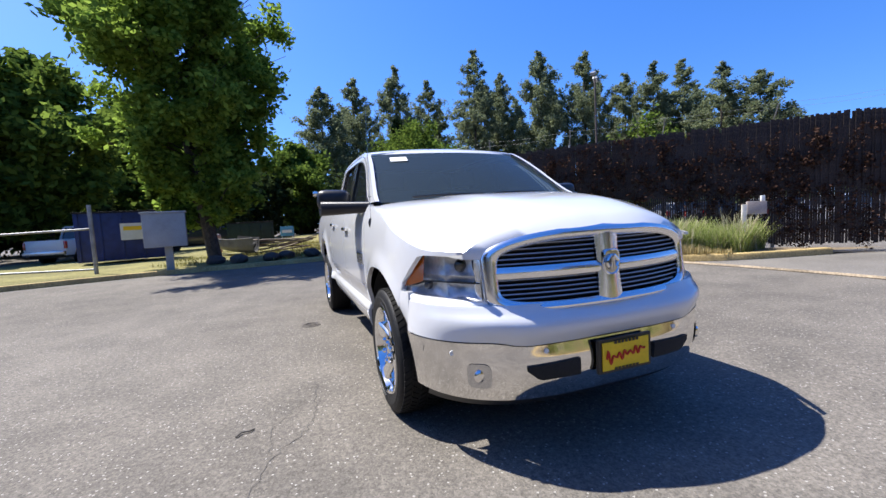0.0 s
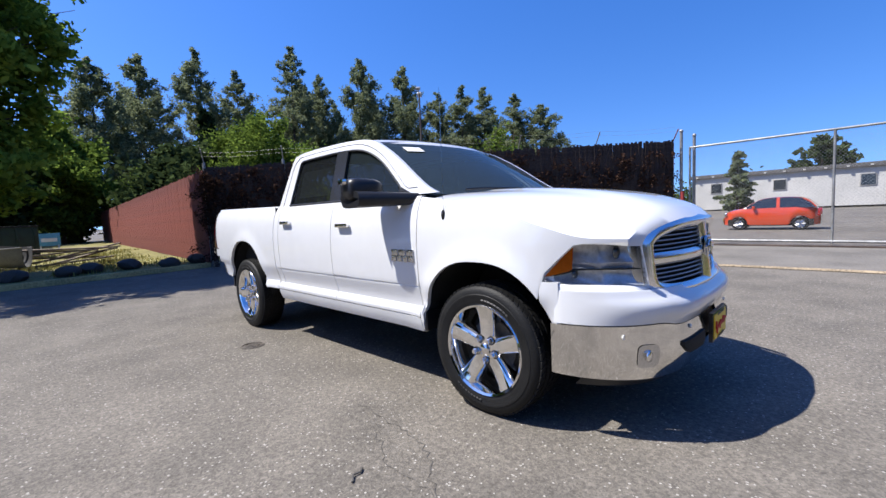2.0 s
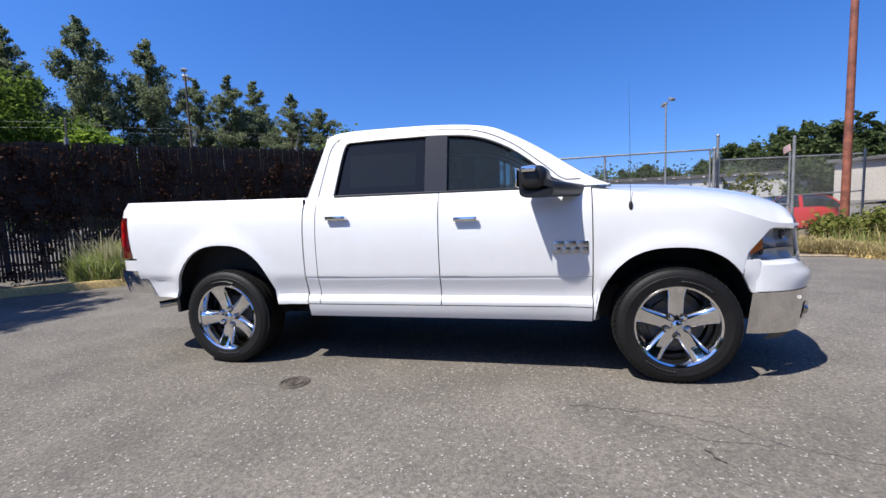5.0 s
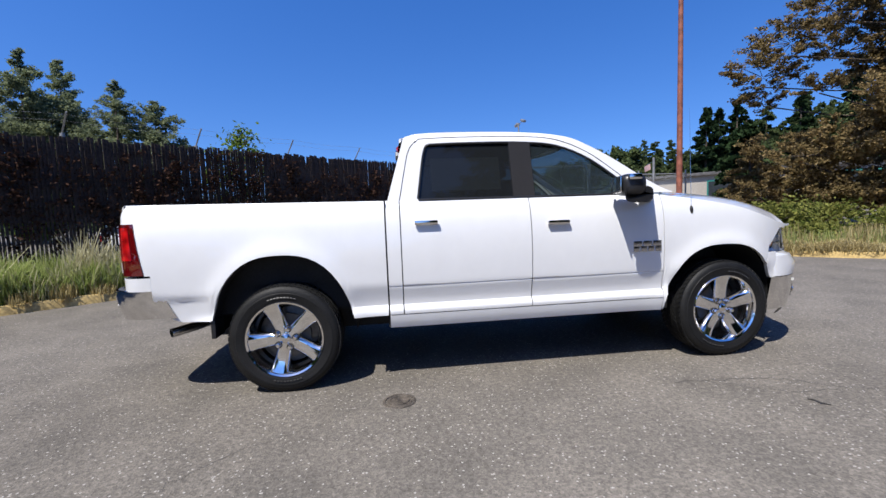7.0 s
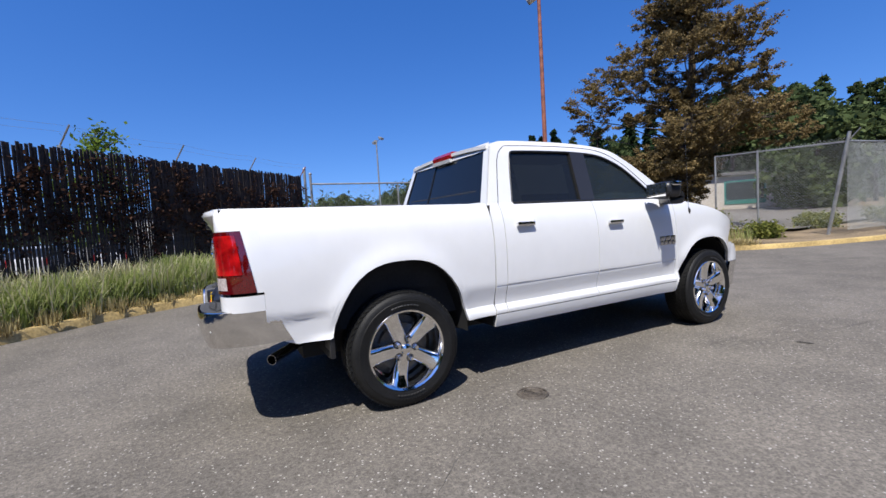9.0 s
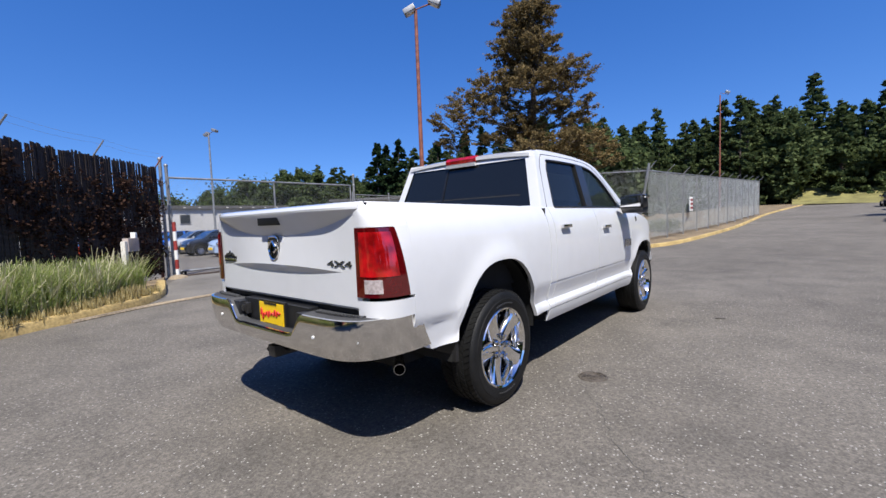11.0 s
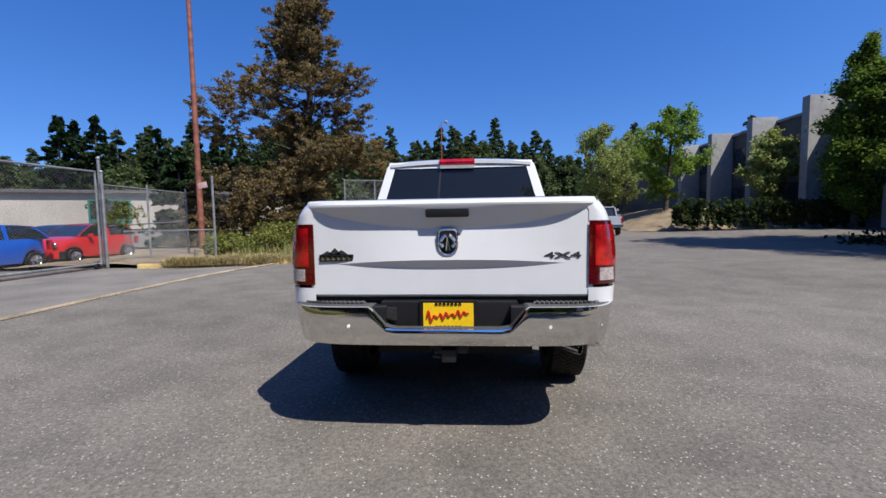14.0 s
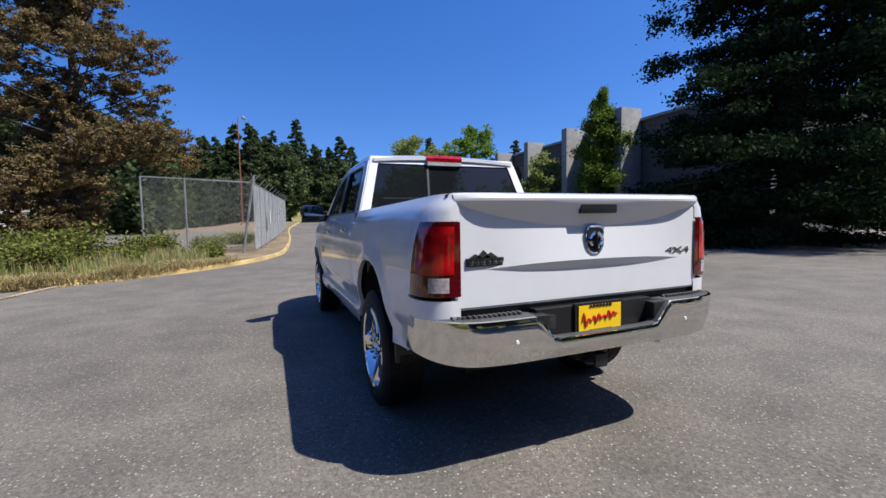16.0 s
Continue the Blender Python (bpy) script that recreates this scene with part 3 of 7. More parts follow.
for x, y, h, m in ((10.95, 2.0, 3.32, GALV), (11.3, 1.75, 3.2, GALV), (10.72, -4.47, 2.83, GALV), (10.95, -4.65, 3.25, GALV)):
    p = thing("gate_post", "upright steel gate post with flaking paint", "post", pose(x, y, 0), "gate posts")
    bm = bmesh.new()
    cyl(bm, (0, 0, 0), (0, 0, h), 0.042, n=14)
    part("post", bm, m, p)
    bm = bmesh.new()
    lathe(bm, [(0.0, 0.04), (0.03, 0.035), (0.056, 0.0), (0.056, -0.03)], 14, m=Matrix.Translation((0, 0, h)) @ Matrix.Rotation(radians(-90), 4, "Y"))
    part("cap", bm, GALV, p)
bol = thing("bollard", "red and white striped steel bollard by the gate", "bollard", pose(10.62, 1.88, 0))
REDPAINT = mat("faded_red_paint", (0.30, 0.035, 0.030), 0.6, vary=0.2)
for k in range(6):
    bm = bmesh.new()
    cyl(bm, (0, 0, k * 0.26), (0, 0, k * 0.26 + 0.26), 0.048, n=18, caps=k in (0, 5))
    part("band", bm, REDPAINT if k % 2 else WHITEINK, bol)
bm = bmesh.new()
lathe(bm, [(0.26, -0.01), (0.22, 0.05), (0.10, 0.09), (0.065, 0.10)], 20, m=Matrix.Rotation(radians(-90), 4, "Y"))
part("footing", bm, CONCRETE, bol)

# meter post in the grass
mp = thing("meter_post", "short white post carrying a pale metal box", "utility post", pose(8.0, 3.65, 0.08, 0, 0, -45))
bm = bmesh.new()
box(bm, -0.045, -0.045, 0, 0.045, 0.045, 1.06, 0.006)
part("post", bm, mat("chalky_white_paint", (0.62, 0.59, 0.53), 0.8), mp)
bm = bmesh.new()
box(bm, 0.045, -0.06, 0.84, 0.40, 0.06, 1.12, 0.012)
part("metal_box", bm, mat("faded_beige_box", (0.40, 0.34, 0.31), 0.6), mp)
bm = bmesh.new()
box(bm, 0.30, -0.05, 1.12, 0.37, 0.05, 1.24, 0.006)
part("bracket", bm, WHITEINK, mp)

# pipe-rail fence and signs on the north side
rail = thing("pipe_barrier", "low galvanised pipe barrier with two rails", "barrier")
for x, y in ((-6.75, 12.6), (-10.2, 12.2), (-13.6, 11.6)):
    bm = bmesh.new()
    cyl(bm, (x, y, 0.08), (x, y, 2.15 if x > -7 else 1.5), 0.055)
    part("post", bm, GALV, rail)
for z0, z1 in ((1.45, 1.30), (0.25, 0.55)):
    bm = bmesh.new()
    tube(bm, [(-6.75, 12.6, z0), (-10.2, 12.2, (z0 + z1) / 2), (-13.6, 11.6, z1)], 0.03)
    part("rail", bm, GALV, rail)
bx = thing("utility_box", "large pale grey metal box on a square post", "utility box", pose(-4.75, 12.1, 0.08, 0, 0, 8))
GREYBOX = mat("pale_grey_enamel", (0.36, 0.37, 0.36), 0.5, vary=0.12, scale=2)
bm = bmesh.new()
box(bm, -0.10, -0.10, 0, 0.10, 0.10, 0.74, 0.01)
part("post", bm, GREYBOX, bx)
bm = bmesh.new()
box(bm, -0.58, -0.28, 0.72, 0.50, 0.28, 1.72, 0.03)
part("housing", bm, GREYBOX, bx)
bm = bmesh.new()
box(bm, -0.62, -0.32, 1.72, 0.54, 0.32, 1.77, 0.015)
part("lid", bm, GREYBOX, bx)


def dumpster(x, y, turn, w, h, colour, label, sign=True):
    t = thing("dumpster", label, "dumpster", pose(x, y, 0.1, 0, 0, turn))
    bm = bmesh.new()
    box(bm, -w / 2, -0.8, 0.12, w / 2, 0.8, h, 0.02)
    part("body", bm, colour, t)
    for k in range(5):
        bm = bmesh.new()
        xx = -w / 2 + 0.1 + k * (w - 0.2) / 4
        box(bm, xx - 0.04, -0.85, 0.15, xx + 0.04, -0.80, h - 0.05, 0.01)
        part("rib", bm, colour, t)
    bm = bmesh.new()
    box(bm, -w / 2 - 0.03, -0.86, h, w / 2 + 0.03, 0.82, h + 0.06, 0.015)
    part("lid", bm, DARK, t)
    if sign:
        bm = bmesh.new()
        box(bm, -0.05, -0.875, h * 0.45, 0.75, -0.855, h * 0.78, 0.004)
        s = part("sign", bm, WHITEINK, t, "white sign with a yellow band")
        bm = bmesh.new()
        box(bm, 0.05, -0.885, h * 0.64, 0.65, -0.876, h * 0.72)
        part("bar", bm, PLATE, s)


dumpster(-7.6, 18.3, 12, 2.9, 2.0, mat("dark_blue_steel", (0.012, 0.030, 0.16), 0.5, vary=0.2), "dark blue steel dumpster with a white sign")
dumpster(-3.2, 24.0, 5, 2.4, 1.35, mat("dark_green_steel", (0.012, 0.035, 0.022), 0.5, vary=0.2), "low dark green dumpster at the lawn edge", False)
sg = thing("yard_sign", "small pale blue sign standing on the lawn", "sign", pose(-1.1, 33, 0.1))
bm = bmesh.new()
box(bm, -0.5, -0.03, 0.25, 0.5, 0.03, 1.0, 0.01)
part("panel", bm, mat("pale_blue_board", (0.10, 0.33, 0.48), 0.6), sg)
bm = bmesh.new()
box(bm, -0.36, -0.045, 0.5, 0.36, -0.031, 0.72)
part("bar", bm, WHITEINK, sg)
for x in (-0.4, 0.4):
    bm = bmesh.new()
    box(bm, x - 0.03, -0.03, 0, x + 0.03, 0.03, 0.3)
    part("leg", bm, WHITEINK, sg)
random.seed(21)
PLANK = mat("grey_weathered_plank", (0.20, 0.16, 0.12), 0.9, vary=0.3, scale=3)
for k in range(9):
    pl = bmesh.new()
    box(pl, -1.2, -0.09, 0, 1.2, 0.09, 0.05, 0.006)
    o = tagged(link("plank", pl, PLANK), "weathered grey plank in a heap by the tree", "plank", "plank heap")
    o.matrix_basis = pose(-1.75 + random.gauss(0, 0.3), 17.0 + random.gauss(0, 0.3), 0.14 + 0.06 * k, random.uniform(-4, 4), random.uniform(-14, 4), random.uniform(-35, 20))
ALU = mat("dull_grey_aluminium", (0.16, 0.155, 0.15), 0.5, metal=0.3, vary=0.2, scale=3)
skiff = thing("skiff", "small dull grey aluminium skiff lying under the tree", "boat", pose(-3.25, 17.0, 0.12, 0, 6, -58))


def hull(t, v, inner=0.0):
    """Stern at t = 0, raised bow at t = 1; v runs from rail to rail."""
    a = math.pi * v
    w = (0.62 - inner) * (1 - max(0, t - 0.45) ** 2 * 2.6)
    z = 0.10 + 0.30 * max(0, t - 0.5) ** 1.5
    return (-1.3 + 2.6 * t, -w * math.cos(a), z + inner + (0.50 + 0.12 * t) * (1 - math.sin(a) ** 0.5))


part("hull", surf(hull, span(0, 1, 15), span(0, 1, 15), out=(0, 0, -1)), ALU, skiff)
part("inner_hull", surf(lambda t, v: hull(t, v, 0.03), span(0, 1, 15), span(0, 1, 15), out=(0, 0, 1)), DARK, skiff)
part("transom", surf(lambda u, v: hull(0, 0.5 + (u - 0.5) * v), span(0, 1, 15), span(0.02, 1, 5), out=(-1, 0, 0), flange=(0.02, 0, 0)), ALU, skiff)
for e in (0, 1):
    bm = bmesh.new()
    tube(bm, [hull(t, e) for t in span(0, 1, 15)], 0.025, 6)
    part("gunwale", bm, ALU, skiff)
for t in (0.28, 0.6):
    bm = bmesh.new()
    x = -1.3 + 2.6 * t
    box(bm, x - 0.12, -0.52, 0.42, x + 0.12, 0.52, 0.46, 0.008)
    part("thwart", bm, ALU, skiff)
keg = thing("barrel", "pale peach plastic barrel standing under the trees", "barrel", pose(-4.45, 19.3, 0.1))
bm = bmesh.new()
lathe(bm, [(0.0, 0.0), (0.24, 0.0), (0.28, 0.06), (0.29, 0.28), (0.275, 0.30), (0.29, 0.32), (0.29, 0.58), (0.275, 0.60), (0.28, 0.80), (0.24, 0.86), (0.0, 0.86)], 24, m=Matrix.Rotation(radians(-90), 4, "Y"))
part("body", bm, mat("peach_plastic", (0.50, 0.30, 0.20), 0.5), keg)
bm = bmesh.new()
lathe(bm, [(0.0, 0.885), (0.25, 0.885), (0.255, 0.86)], 24, m=Matrix.Rotation(radians(-90), 4, "Y"))
part("lid", bm, mat("pale_plastic_lid", (0.55, 0.50, 0.45), 0.5), keg)
for k in range(7):
    bm = bmesh.new()
    bmesh.ops.create_icosphere(bm, subdivisions=2, radius=0.28)
    for v in bm.verts:
        v.co *= 1 + 0.35 * noise.noise(v.co * 3 + Vector((k, 0, 0)))
        v.co.z *= 0.6
    o = tagged(link("rock", bm, mat("dark_basalt", (0.06, 0.055, 0.05), 0.9, bump=0.5)), "dark rough boulder at the kerb by the red fence", "rock", "kerb rocks")
    o.matrix_basis = pose(0.9 - k * 0.75 + random.uniform(-0.2, 0.2), 12.35 + random.uniform(-0.2, 0.5), 0.22, 0, 0, k * 50)


# ---- chain-link enclosure by the road ----
enc = thing("chain_link_fence", "tall grey chain-link fence with leaning corner post", "fence", kind="structure")
CORNER, FAR_END, EAST = (2.2, -13.0), (0.0, -40.0), (6.1, -12.8)
bm = bmesh.new()
for k in range(11):
    t0, t1 = k / 11, (k + 1) / 11
    p = [CORNER[j] + (FAR_END[j] - CORNER[j]) * t0 for j in (0, 1)]
    q = [CORNER[j] + (FAR_END[j] - CORNER[j]) * t1 for j in (0, 1)]
    g = gz((p[0] + q[0]) / 2, (p[1] + q[1]) / 2)
    chain_link(bm, p, q, g + 0.25, g + 3.10, 0.085, 0.0042)
part("wire_mesh", bm, WIRE, enc)
bm = bmesh.new()
chain_link(bm, CORNER, EAST, 0.35, 3.2, 0.10, 0.0019)
part("wire_mesh", bm, WIRE, enc)
for k in range(12):
    t = k / 11
    x, y = CORNER[0] + (FAR_END[0] - CORNER[0]) * t, CORNER[1] + (FAR_END[1] - CORNER[1]) * t
    g = gz(x, y)
    bm = bmesh.new()
    lean = 0.55 if k == 0 else 0
    cyl(bm, (x + lean * 0.9, y, g), (x - lean * 0.1, y, g + (3.35 if k == 0 else 3.1)), 0.05 if k == 0 else 0.035)
    cyl(bm, (x - lean * 0.1, y, g + 3.1), (x - 0.32, y, g + 3.42), 0.018, n=6)
    part("post", bm, GALV, enc)
for t in (0.63, 1.0):
    x, y = CORNER[0] + (EAST[0] - CORNER[0]) * t, CORNER[1] + (EAST[1] - CORNER[1]) * t
    bm = bmesh.new()
    cyl(bm, (x, y, 0.1), (x, y, 3.2), 0.035)
    part("post", bm, GALV, enc)
bm = bmesh.new()
tube(bm, [(*EAST, 3.2), (*CORNER, gz(*CORNER) + 3.05), (*FAR_END, gz(*FAR_END) + 3.05)], 0.025)
part("top_rail", bm, GALV, enc)
bm = bmesh.new()
box(bm, -0.02, -0.35, -0.35, 0.02, 0.35, 0.35, 0.004, Matrix.Translation((1.55, -18.5, gz(1.6, -18.5) + 1.6)))
s = part("sign", bm, WHITEINK, enc, "small red and white notice")
bm = bmesh.new()
for z in (-0.2, 0.0, 0.2):
    box(bm, -0.03, -0.28, z - 0.05, -0.021, 0.28, z + 0.05, 0, Matrix.Translation((1.55, -18.5, gz(1.6, -18.5) + 1.6)))
part("bar", bm, REDPAINT, s)
side = thing("chain_link_panel", "sagging chain-link fence panel with a climbing plant beside the gate", "fence")
for y in (-4.78, -6.75, -8.7):
    bm = bmesh.new()
    cyl(bm, (11.2, y, gz(11.2, y)), (11.2, y, 2.62), 0.032)
    part("post", bm, GALV, side)
for a, b in ((2.50, 2.46), (1.22, 1.36)):
    bm = bmesh.new()
    cyl(bm, (11.2, -4.78, a), (11.2, -8.7, b), 0.022, n=8)
    part("rail", bm, GALV, side)
bm = bmesh.new()
chain_link(bm, (11.2, -4.78), (11.2, -8.7), 0.1, 2.45, 0.09, 0.0022)
part("wire_mesh", bm, WIRE, side)
random.seed(55)
ca = [(11.17, random.gauss(-5.6, 0.45), random.uniform(1.3, 2.1)) for _ in range(90)]
foliage("climber", ca, [(x, y + random.gauss(0, 0.15), z - random.uniform(0, 0.25)) for x, y, z in ca], [0.06] * 90, 1500, 0.035, LEAFBUSH, side, 56)
pe = thing("fence_post", "thin galvanised post with a pale tag at its top", "post", pose(7.75, -5.1, 0.1))
bm = bmesh.new()
cyl(bm, (0, 0, 0), (0, 0, 2.6), 0.035)
part("post", bm, GALV, pe)
bm = bmesh.new()
box(bm, -0.32, -0.01, 2.25, -0.04, 0.01, 2.42, 0.004, Matrix.Rotation(radians(12), 4, "Y"))
part("tag", bm, mat("faded_pink_tag", (0.55, 0.36, 0.34), 0.7), pe)
bm = bmesh.new()
tube(bm, [(0, 0, 0.98), (2.4, 0.62, 0.98)], 0.02)
part("rail", bm, GALV, pe)
bm = bmesh.new()
chain_link(bm, (0, 0), (2.4, 0.62), 0.05, 0.97, 0.08, 0.0017)
part("wire_mesh", bm, WIRE, pe)


bm = surf(lambda x, y: (x, y, gz(x, y) + 0.22), span(4.2, 40, 19), span(-37, -14.5, 16), out=(0, 0, 1))
structure(link("far_lot", bm, ASPHALT), "empty grey asphalt lot behind the roadside fence", "lot")
bm = surf(lambda u, v: (-24 + 22 * u, -66 - 10 * v, gz(-24 + 22 * u, -66 - 10 * v) + 0.05 + 2.0 * v * v + 0.1 * math.sin(u * 9)), span(0, 1, 12), span(0, 1, 6), out=(0, 0, 1))
structure(link("far_bank", bm, LAWN), "grassy yellow-green bank at the end of the road", "bank")


bm = surf(lambda u, v: (-11.2 - 9.0 * u, -23.0 - 15.0 * v, gz(-11.2 - 9.0 * u, -23.0 - 15.0 * v) + 0.02 + 1.4 * math.sin(math.pi * min(1, u * 1.6) / 2) * math.sin(math.pi * v) ** 0.5 + 0.06 * noise.noise(Vector((u * 6, v * 9, 0)))), span(0, 1, 14), span(0, 1, 20), out=(0, 0, 1))
structure(link("planted_bank", bm, DIRT), "bare brown earth bank under the street trees", "bank")


# ---- trees ----
def limb_tree(name, label, x, y, h, spread, leaf, count, size, seed, low=0.2, trunk=0.18, rise_by=0.55, primary=70, peak=0.35, group="", width=0.30, twigs=6, shift=(0, 0)):
    """A broadleaf tree: trunk, limbs and twigs, with a ragged crown of single leaves along the twigs."""
    rng = random.Random(seed)
    t = thing(name, label, "tree", pose(x, y, gz(x, y)), group)
    bm = bmesh.new()
    bend = Vector((rng.uniform(-0.4, 0.4) + shift[0], rng.uniform(-0.4, 0.4) + shift[1], 0))
    pts = [Vector((0, 0, -0.05)), Vector((0, 0, h * 0.3)) + bend * 0.45, Vector((0, 0, h * 0.65)) + bend, Vector((0, 0, h * 0.97)) + bend]
    rad = [trunk * 1.25, trunk, trunk * 0.55, trunk * 0.08]
    for a, b, r0, r1 in zip(pts, pts[1:], rad, rad[1:]):
        cyl(bm, a, b, r0, r1, 9)
    sa, sb, sw = [], [], []
    for i in range(primary):
        f = (i + rng.random()) / primary
        z = h * (low + (0.97 - low) * f)
        shape = min(1.0, 0.45 + f / peak * 0.55) if f < peak else max(0.12, 1 - ((f - peak) / (1 - peak)) ** 1.9)
        L = spread * shape * rng.uniform(0.6, 1.12)
        a = rng.uniform(0, math.tau)
        o = Vector((bend.x * min(1, z / h * 1.5), bend.y * min(1, z / h * 1.5), z))
        up = L * rise_by * rng.uniform(0.4, 1.2)
        tip = o + Vector((math.cos(a) * L, math.sin(a) * L, min(up, h * 1.0 - z)))
        cyl(bm, o, tip, max(0.015, trunk * 0.22 * (1.1 - f)), 0.008, 5, caps=False)
        for k in range(twigs):
            s = rng.uniform(0.3, 1.0)
            p = o.lerp(tip, s)
            d = Vector((rng.gauss(0, 1), rng.gauss(0, 1), rng.gauss(0.15, 0.6))).normalized() * L * rng.uniform(0.15, 0.38)
            sa.append(p), sb.append(p + d), sw.append(width * (0.6 + 0.5 * L / spread))
    part("trunk", bm, BARK, t)
    foliage("crown", sa, sb, sw, count, size, leaf, t, seed, inner=0.0)
    return t


def conifer(name, label, x, y, h, spread, needle, seed, boughs=150, size=0.16, count=26000, bare=0.08, group="", power=0.8, sag=0.12, gap=0.0):
    """A conifer: a straight trunk and long boughs that carry flat sprays of needles, with gaps between them."""
    rng = random.Random(seed)
    t = thing(name, label, "tree", pose(x, y, gz(x, y)), group)
    bm = bmesh.new()
    cyl(bm, (0, 0, -0.05), (0, 0, h), spread * 0.075, 0.02, 9)
    sa, sb, sw = [], [], []
    for i in range(boughs):
        f = bare + (0.98 - bare) * (i + rng.random()) / boughs
        if gap and math.sin(f * 38) > 1 - gap:
            continue
        a = rng.uniform(0, math.tau)
        reach = spread * max(0.04, (1 - f)) ** power * rng.uniform(0.5, 1.08) + 0.2
        z = h * f
        tip = Vector((math.cos(a) * reach, math.sin(a) * reach, z + reach * rng.uniform(-sag * 1.6, sag * 0.4)))
        o = Vector((0, 0, z))
        cyl(bm, o, tip, 0.05 * (1.1 - f), 0.01, 4, caps=False)
        side = Vector((-math.sin(a), math.cos(a), 0))
        for k in range(9):
            s = rng.uniform(0.22, 1.0)
            p = o.lerp(tip, s)
            d = (side * rng.choice((-1, 1)) * rng.uniform(0.4, 1) + Vector((math.cos(a), math.sin(a), 0)) * 0.6).normalized() * reach * 0.30 * (1.15 - 0.6 * s)
            sa.append(p), sb.append(p + d + Vector((0, 0, -0.12 * reach * 0.3))), sw.append(0.10 + 0.05 * reach)
    part("trunk", bm, BARK, t)
    foliage("crown", sa, sb, sw, count, size, needle, t, seed, droop=0.3, thin=0.75, inner=0.0)
    return t


def clump_conifer(name, label, x, y, h, needle, seed, clumps, count, size):
    """An open old conifer: a bent trunk and limbs that end in rounded tufted clumps. clumps: side, toward, height, half width, half height."""
    rng = random.Random(seed)
    t = thing(name, label, "tree", pose(x, y, gz(x, y), 0, 0, 34))
    bm = bmesh.new()
    line = [Vector((0.25 * math.sin(z * 0.55), 0.2 * math.sin(z * 0.4 + 1), z)) for z in span(-0.1, h, 9)]
    for i, (a, b) in enumerate(zip(line, line[1:])):
        cyl(bm, a, b, 0.36 * (1 - i / 9), 0.36 * (1 - (i + 1) / 9) + 0.02, 9)
    sa, sb, sw = [], [], []
    for cx, cy, cz, wide, tall in clumps:
        c = Vector((cx, cy, cz))
        root = Vector((0.25 * math.sin(cz * 0.5), 0, max(0.5, cz - 0.25 * math.hypot(cx, cy) - 0.4)))
        mid = root.lerp(c, 0.5) + Vector((0, 0, -0.25))
        tube(bm, [root, mid, c + Vector((0, 0, -tall * 0.5))], 0.026, 5)
        for k in range(int(12 + 34 * wide * tall)):
            d = Vector((rng.gauss(0, 1), rng.gauss(0, 1), rng.gauss(0.25, 0.8))).normalized()
            p = c + Vector((d.x * wide, d.y * wide, d.z * tall)) * rng.uniform(0.45, 1.0)
            q = p + Vector((d.x * 0.36, d.y * 0.36, 0.10 + d.z * 0.12)) * rng.uniform(0.6, 1.4)
            if k % 4 == 0:
                cyl(bm, c.lerp(p, 0.1), p, 0.014, 0.006, 4, caps=False)
            sa.append(p), sb.append(q), sw.append(rng.uniform(0.10, 0.20))
    part("trunk", bm, BARK, t)
    foliage("crown", sa, sb, sw, count, size, needle, t, seed, thin=0.6, inner=0.0)
    return t


limb_tree("maple_tree", "tall dense green broadleaf tree on the lawn island", -3.75, 14.0, 11.4, 3.55, LEAF, 90000, 0.098, 11, low=0.11, trunk=0.19, primary=120, peak=0.42, rise_by=0.75, width=0.33, shift=(-0.9, 0))
for i, (x, y, h) in enumerate([(-13.5, 27, 11), (-18, 25, 12.5), (-23, 30, 13.5), (-10.5, 36, 12), (-28, 22, 12), (-7, 44, 10), (0.5, 46, 10)]):
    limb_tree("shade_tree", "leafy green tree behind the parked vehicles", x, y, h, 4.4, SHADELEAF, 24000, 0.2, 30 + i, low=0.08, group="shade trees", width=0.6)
POPLARS = [(4.2, 52.0, 17.7), (9.2, 56.3, 20.4), (14.7, 57.1, 22.9), (20.9, 59.3, 22.0), (25.3, 53.2, 24.6), (32.4, 56.2, 23.0), (33.7, 48.3, 23.1),
           (38.4, 44.7, 22.1), (45.8, 46.1, 20.2), (44.4, 38.8, 19.2), (48.0, 37.7, 19.7), (46.9, 32.6, 16.9), (49.3, 29.1, 15.4)]
row = []
for i, (x, y, h) in enumerate(POPLARS[:6]):
    row.append(limb_tree("poplar_tree", "tall olive-green poplar in a row behind the fence", x, y, h * 1.02, 3.7, LEAFPOP, 30000, 0.125, 50 + i, low=0.06, rise_by=0.8, primary=90, peak=0.42, group="poplar row", width=0.36, twigs=8))
for i, (x, y, h) in enumerate(POPLARS):
    if i > 5:
        copy_thing(row[i % 6], pose(x, y, 0, 0, 0, 47 * i) @ Matrix.Diagonal((1, 1, h / POPLARS[i % 6][2], 1)))
    copy_thing(row[(i + 2) % 6], pose(x * 1.13 + 2.0, y * 1.13, 0, 0, 0, 130 + 61 * i) @ Matrix.Scale(0.92 * h / POPLARS[(i + 2) % 6][2], 4))
for i, (x, y, h) in enumerate([(7.0, 44.0, 6.6), (13.0, 46.0, 7.2), (18.0, 44.0, 6.6), (24, 42, 6.2), (40, 36, 6.0), (30, 40, 5.6)]):
    limb_tree("shrub_tree", "bushy bright green young tree below the poplars", x, y, h, 3.0, LEAFPOP if i % 2 else SHADELEAF, 14000, 0.16, 80 + i, low=0.05, group="understorey", width=0.5)
